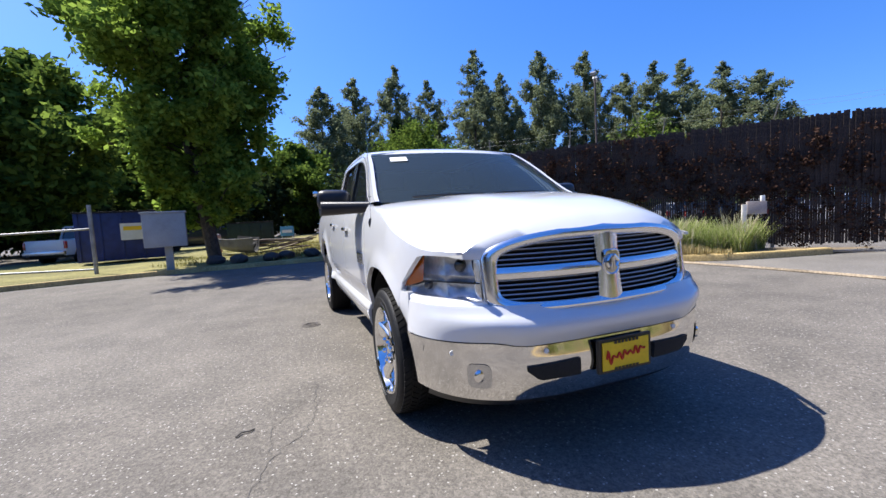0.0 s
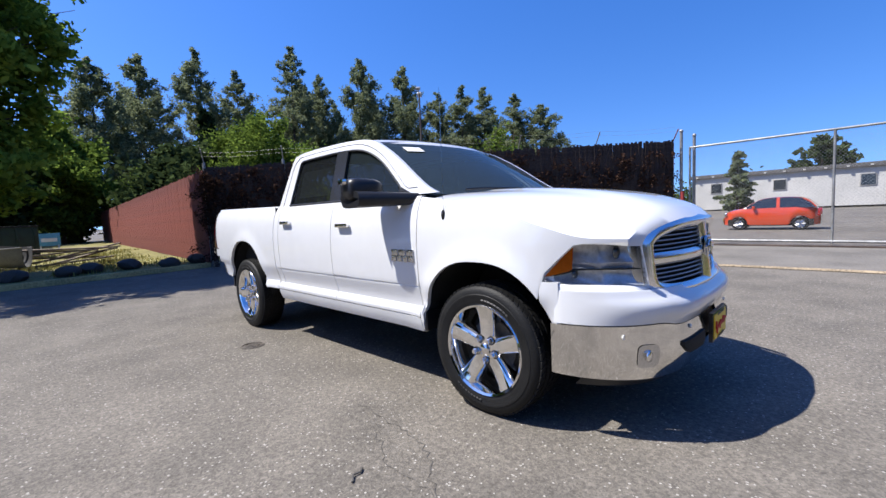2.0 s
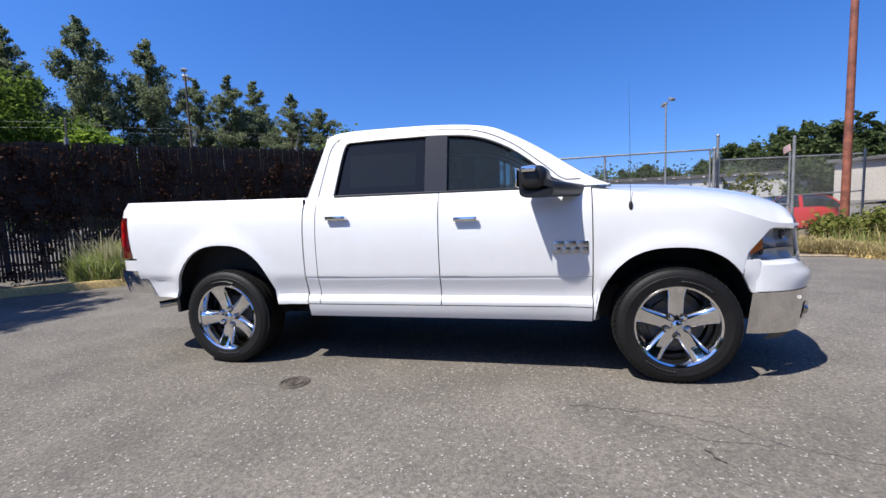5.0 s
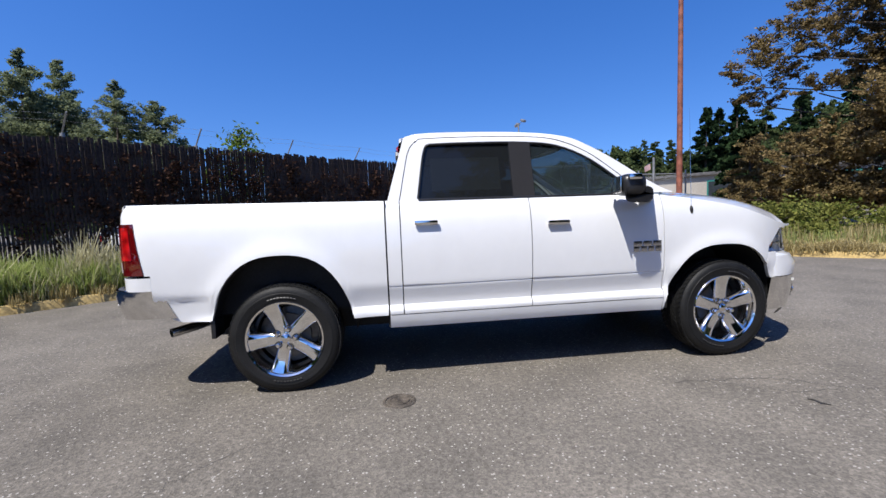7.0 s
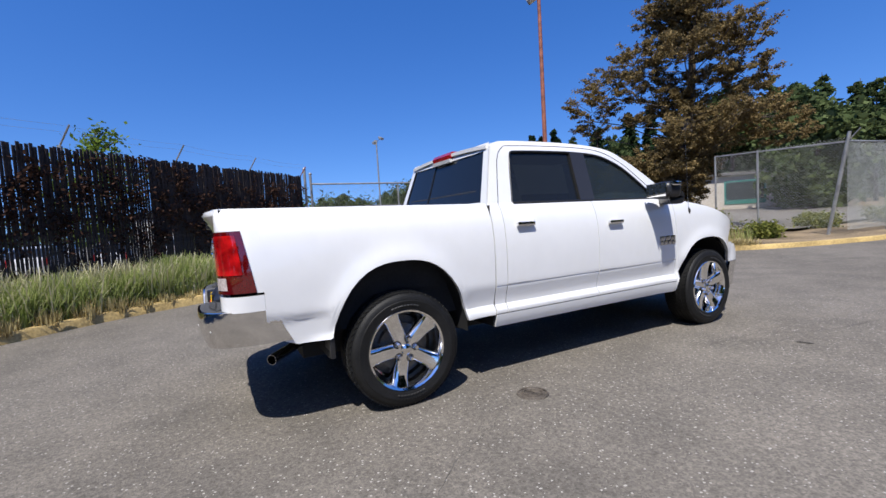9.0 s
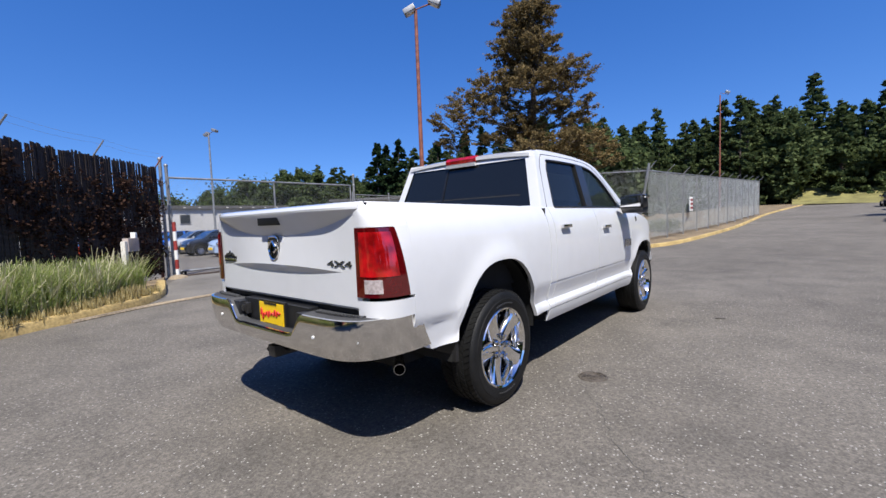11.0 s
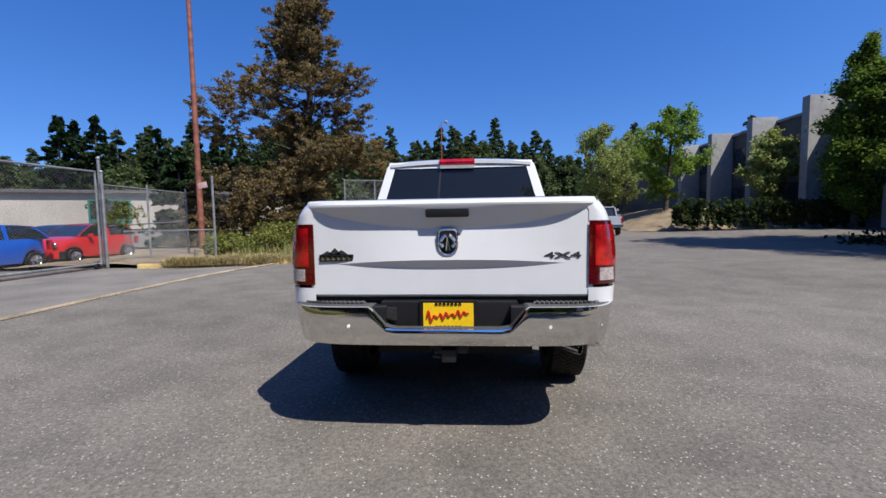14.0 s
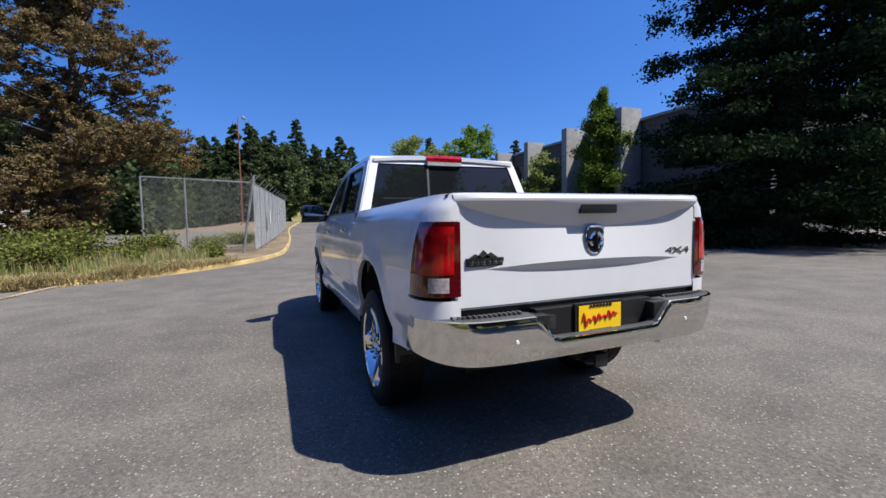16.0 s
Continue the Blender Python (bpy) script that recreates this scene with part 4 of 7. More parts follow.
for i, (x, y, h, s) in enumerate([(4.6, 11.9, 3.5, 1.1), (5.0, 14.4, 4.4, 1.5), (3.7, 13.7, 5.0, 1.9), (8.4, 7.0, 4.0, 1.0)]):
    limb_tree("fence_bush", "leafy green bush growing up behind the fence", x, y, h, s, LEAF if i < 2 else SHADELEAF, (9000, 9000, 15000, 2200)[i], 0.055, 90 + i, low=0.3, trunk=0.05, group="fence bushes", primary=40, width=0.3)
conifer("cypress_tree", "narrow dark conifer between the poplars", 10.5, 40.0, 11.5, 1.9, NEEDLEDARK, 17, count=9000, size=0.22, power=0.6)
clumps = []
rng = random.Random(77)
for f in span(0, 1, 112):
    z = 1.2 + 11.6 * f
    reach = 4.0 * min(1.0, 0.85 + f * 0.5) * max(0.08, 1 - max(0, f - 0.58) / 0.50)
    a = rng.uniform(0, math.tau)
    r = reach * rng.uniform(0.12, 0.95)
    cx, cy = r * math.cos(a), r * math.sin(a)
    # an open notch in the boughs on one flank, and no low boughs on the other
    if cx > 0.9 and 4.3 < z < 5.5 or cx < -0.6 and z < 4.3 or cx < -3.3 or 7.4 < z < 8.2 and cy > 0 or cx < 0 and 5.6 < z < 6.2 and cy > 0:
        continue
    clumps.append((cx, cy, z - 0.10 * r, rng.uniform(0.65, 1.15), rng.uniform(0.32, 0.58)))
for cx, cy, z, w, q in ((4.3, 0.6, 6.4, 1.25, 0.8), (3.2, 1.6, 7.2, 1.4, 0.9), (4.3, 0.4, 5.5, 0.7, 0.5), (2.2, 1.4, 8.2, 1.4, 0.9), (-2.6, 1.4, 4.9, 1.4, 0.8), (-3.6, 0.9, 4.3, 1.2, 0.7),
                       (-1.2, 1.8, 4.4, 1.4, 0.8), (1.5, 1.8, 3.2, 1.3, 0.8), (0.4, 2.0, 2.6, 1.1, 0.7), (3.0, 1.2, 2.3, 1.2, 0.8), (3.9, 0.6, 3.3, 1.1, 0.7), (2.4, 1.6, 1.1, 1.2, 0.9), (4.2, 0.4, 1.3, 1.2, 0.9), (0.9, 1.4, 1.2, 0.9, 0.8)):
    clumps.append((cx, cy, z, w, q))
clump_conifer("cedar_tree", "tall bronze-tinged conifer with open tufted boughs", 9.05, -15.85, 12.6, NEEDLE, 3, clumps, 230000, 0.052)
for i, (x, y, h, s) in enumerate([(13.2, -16.2, 4.6, 1.9), (14.6, -14.6, 3.8, 1.5)]):
    conifer("young_cedar", "low bronze-tinged young conifer beside the tall one", x, y, h, s, NEEDLE, 21 + i, boughs=80, count=16000, size=0.06, bare=0.03, power=0.55, group="young cedars")
for i, (x, y, h) in enumerate([(22.9, -46.5, 13.6), (27.5, -50.0, 12.5), (18.0, -49.0, 12.5)]):
    limb_tree("yard_tree", "tall dark tree behind the low workshop", x, y, h, 3.9, THICK, 16000, 0.17, 150 + i, low=0.1, group="workshop trees", width=0.5)
conifer("dark_fir", "dark fir standing above the far trees", 17.5, -17.0, 6.0, 2.2, NEEDLEDARK, 29, boughs=80, count=9000, size=0.2, group="far firs")
# needles near black: the crown's own shade is put into their colour
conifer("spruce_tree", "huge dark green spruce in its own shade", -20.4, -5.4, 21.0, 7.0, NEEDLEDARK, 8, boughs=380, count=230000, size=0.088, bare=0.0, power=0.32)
for i, (x, y, h, s, leaf) in enumerate([(-12.2, -34.0, 9.6, 3.4, LEAFLIGHT), (-15.5, -28.8, 9.7, 3.2, LEAF), (-22.5, -27, 7.2, 2.2, LEAFLIGHT), (-16, -40, 9.6, 3.3, LEAFLIGHT)]):
    limb_tree("street_tree", "yellow-green broadleaf tree in a planted bank", x, y, h, s, leaf, 13000, 0.105, 120 + i, low=0.2, group="bank trees", width=0.34, primary=56, twigs=5)
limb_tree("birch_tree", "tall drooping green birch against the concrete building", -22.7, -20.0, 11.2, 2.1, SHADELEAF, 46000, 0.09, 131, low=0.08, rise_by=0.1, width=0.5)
conifer("lot_spruce", "small spruce standing before the white warehouse", 46.2, 6.3, 6.1, 1.9, LEAFPOP, 140, boughs=60, count=5000, size=0.2)
limb_tree("far_tree", "round green tree behind the white warehouse", 100.5, 2.7, 12.4, 5.5, WOODS, 9000, 0.4, 141, low=0.1)

# far woods, south and east
random.seed(60)
forms = []
for k in range(8):
    if k % 2:
        forms.append(conifer("wood_tree", "distant dark green conifer at the wood's edge", 60 + k * 5, -60, 11 + k * 0.8, 2.7, WOODS, 200 + k, boughs=90, count=8000, size=0.24, group="far wood", power=0.6))
    else:
        forms.append(limb_tree("wood_tree", "distant green tree at the wood's edge", 60 + k * 5, -60, 9 + k * 0.6, 3.5, WOODS, 8000, 0.25, 200 + k, low=0.03, primary=50, group="far wood", width=0.8))
WOOD = [(-64 + k * 2.6, -86 - random.uniform(0, 14)) for k in range(48)]
WOOD += [(-22 + k * 1.6, -76 - random.uniform(0, 11)) for k in range(34)]
WOOD += [(4 + k * 2.3, -66 - random.uniform(0, 10) + k * 0.7) for k in range(24)]
WOOD += [(52 + k * 1.3, -62 + k * 2.6) for k in range(14)]
WOOD += [(14, -40), (18.5, -47), (22, -52), (27, -57), (33, -52), (37, -46), (34, -60), (42, -42), (12.5, -50), (12.0, -36)]
for k in range(48):
    a, r = radians(-13 - 35 * k / 48), 116 + random.uniform(0, 16)
    WOOD.append((r * math.cos(a), 6 + r * math.sin(a)))
for k in range(70):
    a, r = radians(-8 + 52 * k / 70), 80 + random.uniform(0, 16)
    WOOD.append((r * math.sin(a), 7 - r * math.cos(a)))
for k, (x, y) in enumerate(WOOD):
    f = forms[random.choice((0, 1, 3, 3, 5, 5, 7, 7, 4))] if y < -50 and x < 60 else forms[random.choice((0, 2, 4, 1))]
    m = pose(x, y, gz(x, y) - random.uniform(0, 1.5), 0, 0, random.uniform(0, 360)) @ Matrix.Scale(random.uniform(0.75, 1.05) if x > 60 and y > -75 else random.uniform(0.85, 1.3) if y < -70 else 1.0, 4)
    copy_thing(f, m)
for k, (x, y, h) in enumerate([(47.8, -38.8, 13.1), (46.8, -39.8, 12.6), (45.4, -41.1, 13.4), (40.9, -45.3, 12.6), (37.3, -47.6, 14.2), (34.9, -49, 14.8)]):
    conifer("dark_fir", "dark fir standing above the far trees", x, y, h, 3.0, NEEDLEDARK, 280 + k, count=7000, size=0.3, boughs=80, group="far firs")
thick = []
for k in range(3):
    # the dark leaf colour carries the shade that lies under the trees
    thick.append(limb_tree("thicket", "dense dark green thicket behind the parked vehicles", -26 + k * 6, 41, 7.5, 3.6, THICK, 9000, 0.24, 310 + k, low=0.0, primary=50, group="thicket", width=0.8))
for k, (x, y) in enumerate([(-33, 34), (-30, 26), (-22, 37), (-16, 33), (-15.5, 39), (-11, 41), (-6.5, 39), (-3.5, 45), (-36, 22), (-38, 14), (1.0, 52), (-9, 50), (-42, 28), (6.5, 36), (8.5, 30)]):
    copy_thing(thick[k % 3], pose(x, y, -0.3, 0, 0, k * 67))
HILLS = [(r, a) for r in (150, 185, 220) for a in span(-150, 60, 120)]
ha, hb, hw = [], [], []
for r, a in HILLS:
    t = radians(a)
    x, y = r * math.cos(t), r * math.sin(t)
    top = (6 + 6 * (r - 150) / 70 + 3.5 * noise.noise(Vector((a * 0.06, r * 0.01, 0)))) * (1.6 if a < -20 else 1.0 if a < -7 else 0.25)
    for q in range(2):
        ha.append((x, y, 0)), hb.append((x + random.gauss(0, 3), y + random.gauss(0, 3), max(2, top + random.gauss(2, 1.5)))), hw.append(4.0)
for k in range(260):
    x = random.uniform(-75, 75)
    y = -100 - random.uniform(0, 14)
    ha.append((x, y, gz(x, y))), hb.append((x + random.gauss(0, 1), y, gz(x, y) + random.uniform(7, 11.5))), hw.append(3.0)
hill = foliage("far_woods", ha, hb, hw, 130000, 0.65, WOODS, None, 5, inner=0.0)
tagged(hill, "distant wooded hillside under a clear sky", "woods", kind="stuff")


# ---- grass and weeds ----
def grass(name, label, spots, count, h, material, seed, width=0.006, lean=0.35):
    """Single blades and seed heads, over spots of (x, y, radius)."""
    rng = np.random.default_rng(seed)
    s = np.array(spots, float)
    k = rng.choice(len(s), count, p=s[:, 2] ** 2 / (s[:, 2] ** 2).sum())
    a = rng.random(count) * math.tau
    r = s[k, 2] * np.sqrt(rng.random(count))
    x, y = s[k, 0] + r * np.cos(a), s[k, 1] + r * np.sin(a)
    z = np.array([gz(p, q) for p, q in zip(x, y)]) + 0.08
    clump = np.array([noise.noise(Vector((p * 1.3, q * 1.3, seed))) + 0.6 * noise.noise(Vector((p * 4, q * 4, seed))) for p, q in zip(x, y)])
    hh = h * (0.35 + 0.85 * rng.random(count) ** 1.3) * np.clip(1 + 0.55 * clump, 0.4, 1.6)
    b = rng.random(count) * math.tau
    dx, dy = np.cos(b), np.sin(b)
    l = lean * hh * rng.random(count)
    w = width * (0.6 + rng.random(count))
    base = np.stack([x, y, z], 1)
    side = np.stack([-dy * w, dx * w, np.zeros(count)], 1)
    mid = base + np.stack([dx * l * 0.35, dy * l * 0.35, hh * 0.6], 1)
    tip = base + np.stack([dx * l, dy * l, hh], 1)
    v = np.stack([base - side, base + side, mid + side * 1.3, mid - side * 1.3, tip + side * 0.5, tip - side * 0.5], 1)
    f = []
    for i in range(count):
        o = i * 6
        f += [(o, o + 1, o + 2, o + 3), (o + 3, o + 2, o + 4, o + 5)]
    me = bpy.data.meshes.new(name)
    me.from_pydata(v.reshape(-1, 3).tolist(), [], f)
    me.materials.append(material)
    return tagged(new(name, me), label, "grass", kind="stuff")


random.seed(9)
verge_spots, edge_spots = [], []
for i, (x, y) in enumerate(VERGE):
    fx, fy = 1.3 + 9.0 * i / nv, 11.7 - 9.4 * i / nv
    if i > nv * 0.86 or i < nv * 0.16:
        continue
    for q in (0.42, 0.55, 0.70, 0.86):
        verge_spots.append((x + (fx - x) * q, y + (fy - y) * q, 0.36 if i < nv * 0.75 else 0.22))
    edge_spots.append((x + (fx - x) * 0.08, y + (fy - y) * 0.08, 0.2))
grass("tall_grass", "tall green grass gone to seed along the fence", verge_spots, 80000, 0.56, GRASSM, 1, 0.0032, 0.8)
grass("seed_heads", "pale feathery seed heads above the tall grass", verge_spots, 11000, 0.66, leaf_mat("seed_head", (0.36, 0.34, 0.19), (0.56, 0.52, 0.36)), 2, 0.006, 0.7)
grass("kerb_grass", "short dry grass along the kerb", edge_spots, 5000, 0.22, GRASSDRY, 3, 0.005)
road_spots = [(x + q, y + 0.05, 0.3) for x, y in SOUTH[14:70] for q in (0.3, 0.75)]
grass("dry_grass", "straw-coloured dry grass along the road kerb", road_spots, 26000, 0.20, GRASSDRY, 4, 0.005, 1.2)
weed_spots = [(random.uniform(4.2, 9.5), random.uniform(-10.5, -6.3), 0.7) for _ in range(40)]
weed_spots = [(x, y, r) for x, y, r in weed_spots if x > 4.5 + (-6.3 - y) * -0.55]
grass("weeds", "green weeds and grass on the roadside bank", weed_spots, 9000, 0.38, GRASSM, 6, 0.005)
grass("dry_weeds", "dry straw-coloured grass on the roadside bank", weed_spots, 9000, 0.42, GRASSDRY, 7, 0.004)
for i, (x, y, h, s) in enumerate([(6.9, -6.9, 1.15, 1.0), (8.3, -6.5, 0.8, 0.8), (5.6, -8.4, 0.75, 0.8), (7.4, -8.6, 1.7, 1.3), (5.6, -10.4, 1.3, 1.1), (4.0, -11.4, 0.6, 0.7), (9.6, -8.6, 1.0, 1.1), (4.2, -16.5, 0.7, 1.0), (3.4, -20.5, 0.8, 1.0), (9.2, -11.8, 1.5, 1.3)]):
    limb_tree("bramble", "low tangled green bramble bush on the bank", x, y, h * 0.62, s * 0.85, LEAFBUSH, 4600, 0.05, 300 + i, low=0.02, trunk=0.03, primary=36, group="roadside brambles", width=0.28, rise_by=0.8)
lawn_spots = [(random.uniform(-5, 1), random.uniform(12.5, 32), 0.8) for _ in range(60)]
grass("lawn_tufts", "short uneven yellow-green lawn grass", lawn_spots, 9000, 0.12, leaf_mat("lawn_blade", (0.16, 0.17, 0.05), (0.36, 0.32, 0.12)), 8, 0.008)
hedge = thing("hedge", "clipped dark green box hedge by the road", "hedge", pose(-18.6, -21.5, gz(-18.6, -21.5), 0, 0, -12))
random.seed(31)
ends = [[(random.uniform(-5.4, 5.4), random.uniform(-0.75, 0.75), random.uniform(0.1, 2.05)) for _ in range(320)] for _ in range(2)]
foliage("leaves", ends[0], [(a[0] + 0.3 * (b[0] - a[0]) / 5, b[1], b[2]) for a, b in zip(*ends)], [0.12] * 320, 26000, 0.08, THICK, hedge, 9)


# ---- lamp posts ----
def lamp_post(x, y, h, colour, label, heads=2, turn=0):
    t = thing("lamp_post", label, "street lamp", pose(x, y, gz(x, y), 0, 0, turn), "yard lamp posts")
    h -= gz(x, y)
    bm = bmesh.new()
    cyl(bm, (0, 0, 0), (0, 0, h), 0.105, 0.07, 14)
    part("pole", bm, colour, t)
    bm = bmesh.new()
    cyl(bm, (-0.72 if heads > 1 else 0, 0, h + 0.26), (0.26 if heads > 1 else -0.9, 0, h - 0.04), 0.03, n=8)
    part("crossarm", bm, colour, t)
    for s in (-1, 1)[:heads]:
        bm = bmesh.new()
        box(bm, -0.26, -0.2, -0.1, 0.26, 0.2, 0.12, 0.05, pose(-0.27 + s * 0.52, 0, h + 0.14 - 0.13 * s, 0, s * 26, 0))
        head = part("lamp_head", bm, GALV, t)
        bm = bmesh.new()
        box(bm, -0.2, -0.15, -0.125, 0.2, 0.15, -0.101, 0.004, pose(-0.27 + s * 0.52, 0, h + 0.14 - 0.13 * s, 0, s * 26, 0))
        part("lens", bm, WHITEINK, head)
    bm = bmesh.new()
    cyl(bm, (0, 0, -0.1), (0, 0, 0.35), 0.28, n=18)
    part("footing", bm, CONCRETE, t)
    return t


RUSTDARK = mat("dark_rusted_pole", (0.085, 0.062, 0.050), 0.8, vary=0.25, scale=3, fine=30)
lamp_post(9.7, -7.35, 10.05, RUST, "tall rust-red lamp post with two floodlight heads", turn=35)
lamp_post(24.6, 27.2, 12.2, RUSTDARK, "tall lamp post with two floodlights behind the fence", turn=40)
lamp_post(40.3, -11.1, 10.3, GALV, "distant yard lamp post over parked cars", turn=20)
lamp_post(4.9, -57.0, 15.4, RUST, "distant roadside lamp post", heads=1, turn=20)


# ---- buildings ----
wh = thing("warehouse", "long low off-white warehouse behind the car lot", "building", pose(66, 0, 0, 0, 0, -3))
bm = bmesh.new()
box(bm, 0, -60, 0, 22, 15, 4.35)
part("wall", bm, WALLWHITE, wh)
bm = bmesh.new()
box(bm, -0.35, -60.3, 4.35, 22.3, 15.3, 4.85, 0.04)
part("roof", bm, ROOFDARK, wh)
for k in range(38):
    bm = bmesh.new()
    box(bm, -0.55, -58 + k * 1.95, 4.45, -0.34, -57.75 + k * 1.95, 4.62)
    part("rafter_end", bm, WALLWHITE, wh)
DIMGLASS = mat("dim_window_glass", (0.03, 0.035, 0.04), 0.1, vary=0.1)
for k, y in enumerate((12, 5, -3, -9, -17, -26, -34, -43, -52)):
    wdw = new("window")
    wdw.parent = wh
    bm = bmesh.new()
    box(bm, -0.08, y - 0.7, 2.2, 0.05, y + 0.7, 3.6, 0.02)
    part("frame", bm, WALLGREY, wdw)
    bm = bmesh.new()
    box(bm, -0.10, y - 0.6, 2.3, -0.082, y + 0.6, 3.5)
    part("pane", bm, DIMGLASS, wdw)
shop = thing("workshop", "low grey workshop with teal-framed windows", "building", pose(24, -40, gz(24, -40) - 0.1, 0, 0, 32))
bm = bmesh.new()
box(bm, -9, -4, 0, 22, 4, 3.3)
part("wall", bm, WALLBEIGE, shop)
bm = bmesh.new()
box(bm, -9.4, -4.4, 3.3, 22.4, 4.4, 3.6, 0.04)
part("roof", bm, ROOFDARK, shop)
for x in (-6, 3, 12):
    wdw = new("window")
    wdw.parent = shop
    bm = bmesh.new()
    box(bm, x, 3.95, 0.6, x + 3.2, 4.06, 2.8, 0.02)
    part("frame", bm, mat("teal_frame", (0.02, 0.16, 0.13), 0.5), wdw)
    bm = bmesh.new()
    box(bm, x + 0.15, 4.062, 1.0, x + 3.05, 4.08, 2.65)
    part("pane", bm, DIMGLASS, wdw)
tilt = thing("office_building", "grey concrete building with tall fin walls", "building")
bm = bmesh.new()
box(bm, -50, -70, 0, -25.3, -9, 8.75)
part("wall", bm, WALLSHADE, tilt)
bm = bmesh.new()
box(bm, -50.2, -70.2, 8.75, -25.1, -8.8, 8.95, 0.03)
part("parapet", bm, WALLGREY, tilt)
for y, top in ((-18.55, 9.65), (-24.9, 9.4), (-31.0, 9.25), (-37.1, 9.1), (-43.2, 9.0)):
    bm = bmesh.new()
    box(bm, -25.2, y - 0.35, 0, -23.2, y + 0.35, top, 0.02)
    part("fin_wall", bm, WALLGREY, tilt)
for y in (-13, -21.7, -27.9, -34.0, -40.1):
    for z in (1.9, 5.6):
        wdw = new("window")
        wdw.parent = tilt
        bm = bmesh.new()
        box(bm, -25.32, y - 2.6, z, -25.25, y + 2.6, z + 1.9, 0.02)
        part("frame", bm, BLACK, wdw)
        for q in range(3):
            bm = bmesh.new()
            box(bm, -25.25, y - 2.5 + q * 1.68, z + 0.1, -25.23, y - 0.9 + q * 1.68, z + 1.8)
            part("pane", bm, DIMGLASS, wdw)


# ---- parked vehicles ----
def small_car():
    """A rounded two-box hatchback, forward to -y, wheels at y = -1.15 and 1.15."""
    c = thing("hatchback_car", "small rounded hatchback parked in the lot", "car", group="lot cars")
    zt = curve([(-1.80, 0.62), (-1.70, 0.80), (-1.45, 0.92), (-0.95, 1.00), (1.5, 1.02), (1.72, 0.95), (1.80, 0.7)])
    wide = lambda y: 0.82 * max(0.05, 1 - abs(y / 1.86) ** 5) ** 0.4
    arch_z = lambda y: max(0.24, *(0.28 + 0.36 * math.sqrt(max(0, 1 - ((y - k) / 0.36) ** 2)) if abs(y - k) < 0.36 else 0 for k in (-1.15, 1.15)))
    ys = sorted(set(span(-1.80, 1.80, 30) + [k + 0.36 * math.sin(a) for k in (-1.15, 1.15) for a in span(-1.57, 1.57, 9)]))
    bm = bmesh.new()
    for s in (-1, 1):
        def f(y, v):
            b, t = arch_z(y), zt(y)
            z = b + (t - b) * v
            return (s * wide(y) * (1 - 0.10 * abs(v - 0.45) ** 2 * 4 * 0.5), y, z)
        surf(f, ys, span(0, 1, 8), out=(s, 0, 0), flange=(-s * 0.1, 0, 0), bm=bm)
    surf(lambda y, u: (u * wide(y) * 0.945, y, zt(y) + 0.05 * (1 - u * u)), ys, span(-1, 1, 9), out=(0, 0, 1), bm=bm)
    for e in (-1, 1):
        surf(lambda u, v: (u * wide(e * 1.8), e * (1.80 + 0.06 * math.sin(math.pi * v)), 0.24 + (zt(e * 1.8) - 0.24) * v), span(-1, 1, 7), span(0, 1, 5), out=(0, e, 0), bm=bm)
    body = part("body", bm, CARPAINT, c, angle=45)
    roof = curve([(-0.98, 1.0), (-0.62, 1.25), (-0.25, 1.45), (0.3, 1.50), (1.1, 1.46), (1.45, 1.30), (1.70, 1.02)])
    gw = lambda y, z: 0.76 - 0.30 * max(0, z - 1.0) ** 1.2
    bm = bmesh.new()
    surf(lambda y, u: (u * gw(y, roof(y)), y, roof(y) - 0.02 * u * u + 0.02), span(-0.25, 1.25, 8), span(-1, 1, 9), out=(0, 0, 1), flange=(0, 0, -0.06), bm=bm)
    for s in (-1, 1):
        for y0, y1 in ((-0.95, -0.28), (0.28, 0.40), (1.22, 1.68)):
            surf(lambda y, v: (s * (gw(y, roof(y)) + 0.01 - (0.04 * v if y1 < 0 else 0)), y, max(1.0, roof(y) - 0.08) + (roof(y) + 0.01 - max(1.0, roof(y) - 0.08)) * v) if not (0.2 < y < 0.5) else (s * (gw(y, 1.02 + 0.44 * v) + 0.012), y, 1.02 + (roof(y) - 1.02) * v), span(y0, y1, 5), [0, 1], out=(s, 0, 0), flange=(-s * 0.02, 0, 0), bm=bm)
    part("roof", bm, CARPAINT, c, angle=45)
    bm = bmesh.new()
    for s in (-1, 1):
        surf(lambda y, v: (s * gw(y, 1.0 + (roof(y) - 1.0) * v) * 0.995, y, 1.0 + (roof(y) - 1.0) * v), span(-0.98, 1.70, 16), span(0, 1, 5), out=(s, 0, 0), bm=bm)
    surf(lambda u, y: (u * gw(y, roof(y)) * 0.98, y, roof(y)), span(-1, 1, 7), span(-0.98, -0.25, 5), out=(0, -1, 1), bm=bm)
    surf(lambda u, y: (u * gw(y, roof(y)) * 0.98, y, roof(y)), span(-1, 1, 7), span(1.22, 1.70, 5), out=(0, 1, 1), bm=bm)
    part("glazing", bm, mat("car_window", (0.012, 0.016, 0.018), 0.06, vary=0.1, coat=1), c)
    for s in (-1, 1):
        bm = bmesh.new()
        bmesh.ops.create_uvsphere(bm, u_segments=14, v_segments=8, radius=0.11)
        for v in bm.verts:
            v.co = Vector((v.co.x + s * 0.56, v.co.y * 0.6 - 1.70, v.co.z + 0.74))
        part("headlight", bm, DULL, c)
        bm = bmesh.new()
        box(bm, s * 0.66 - 0.07, 1.72, 0.62, s * 0.66 + 0.07, 1.83, 0.95, 0.03)
        part("tail_light", bm, REDLENS, c)
        bm = bmesh.new()
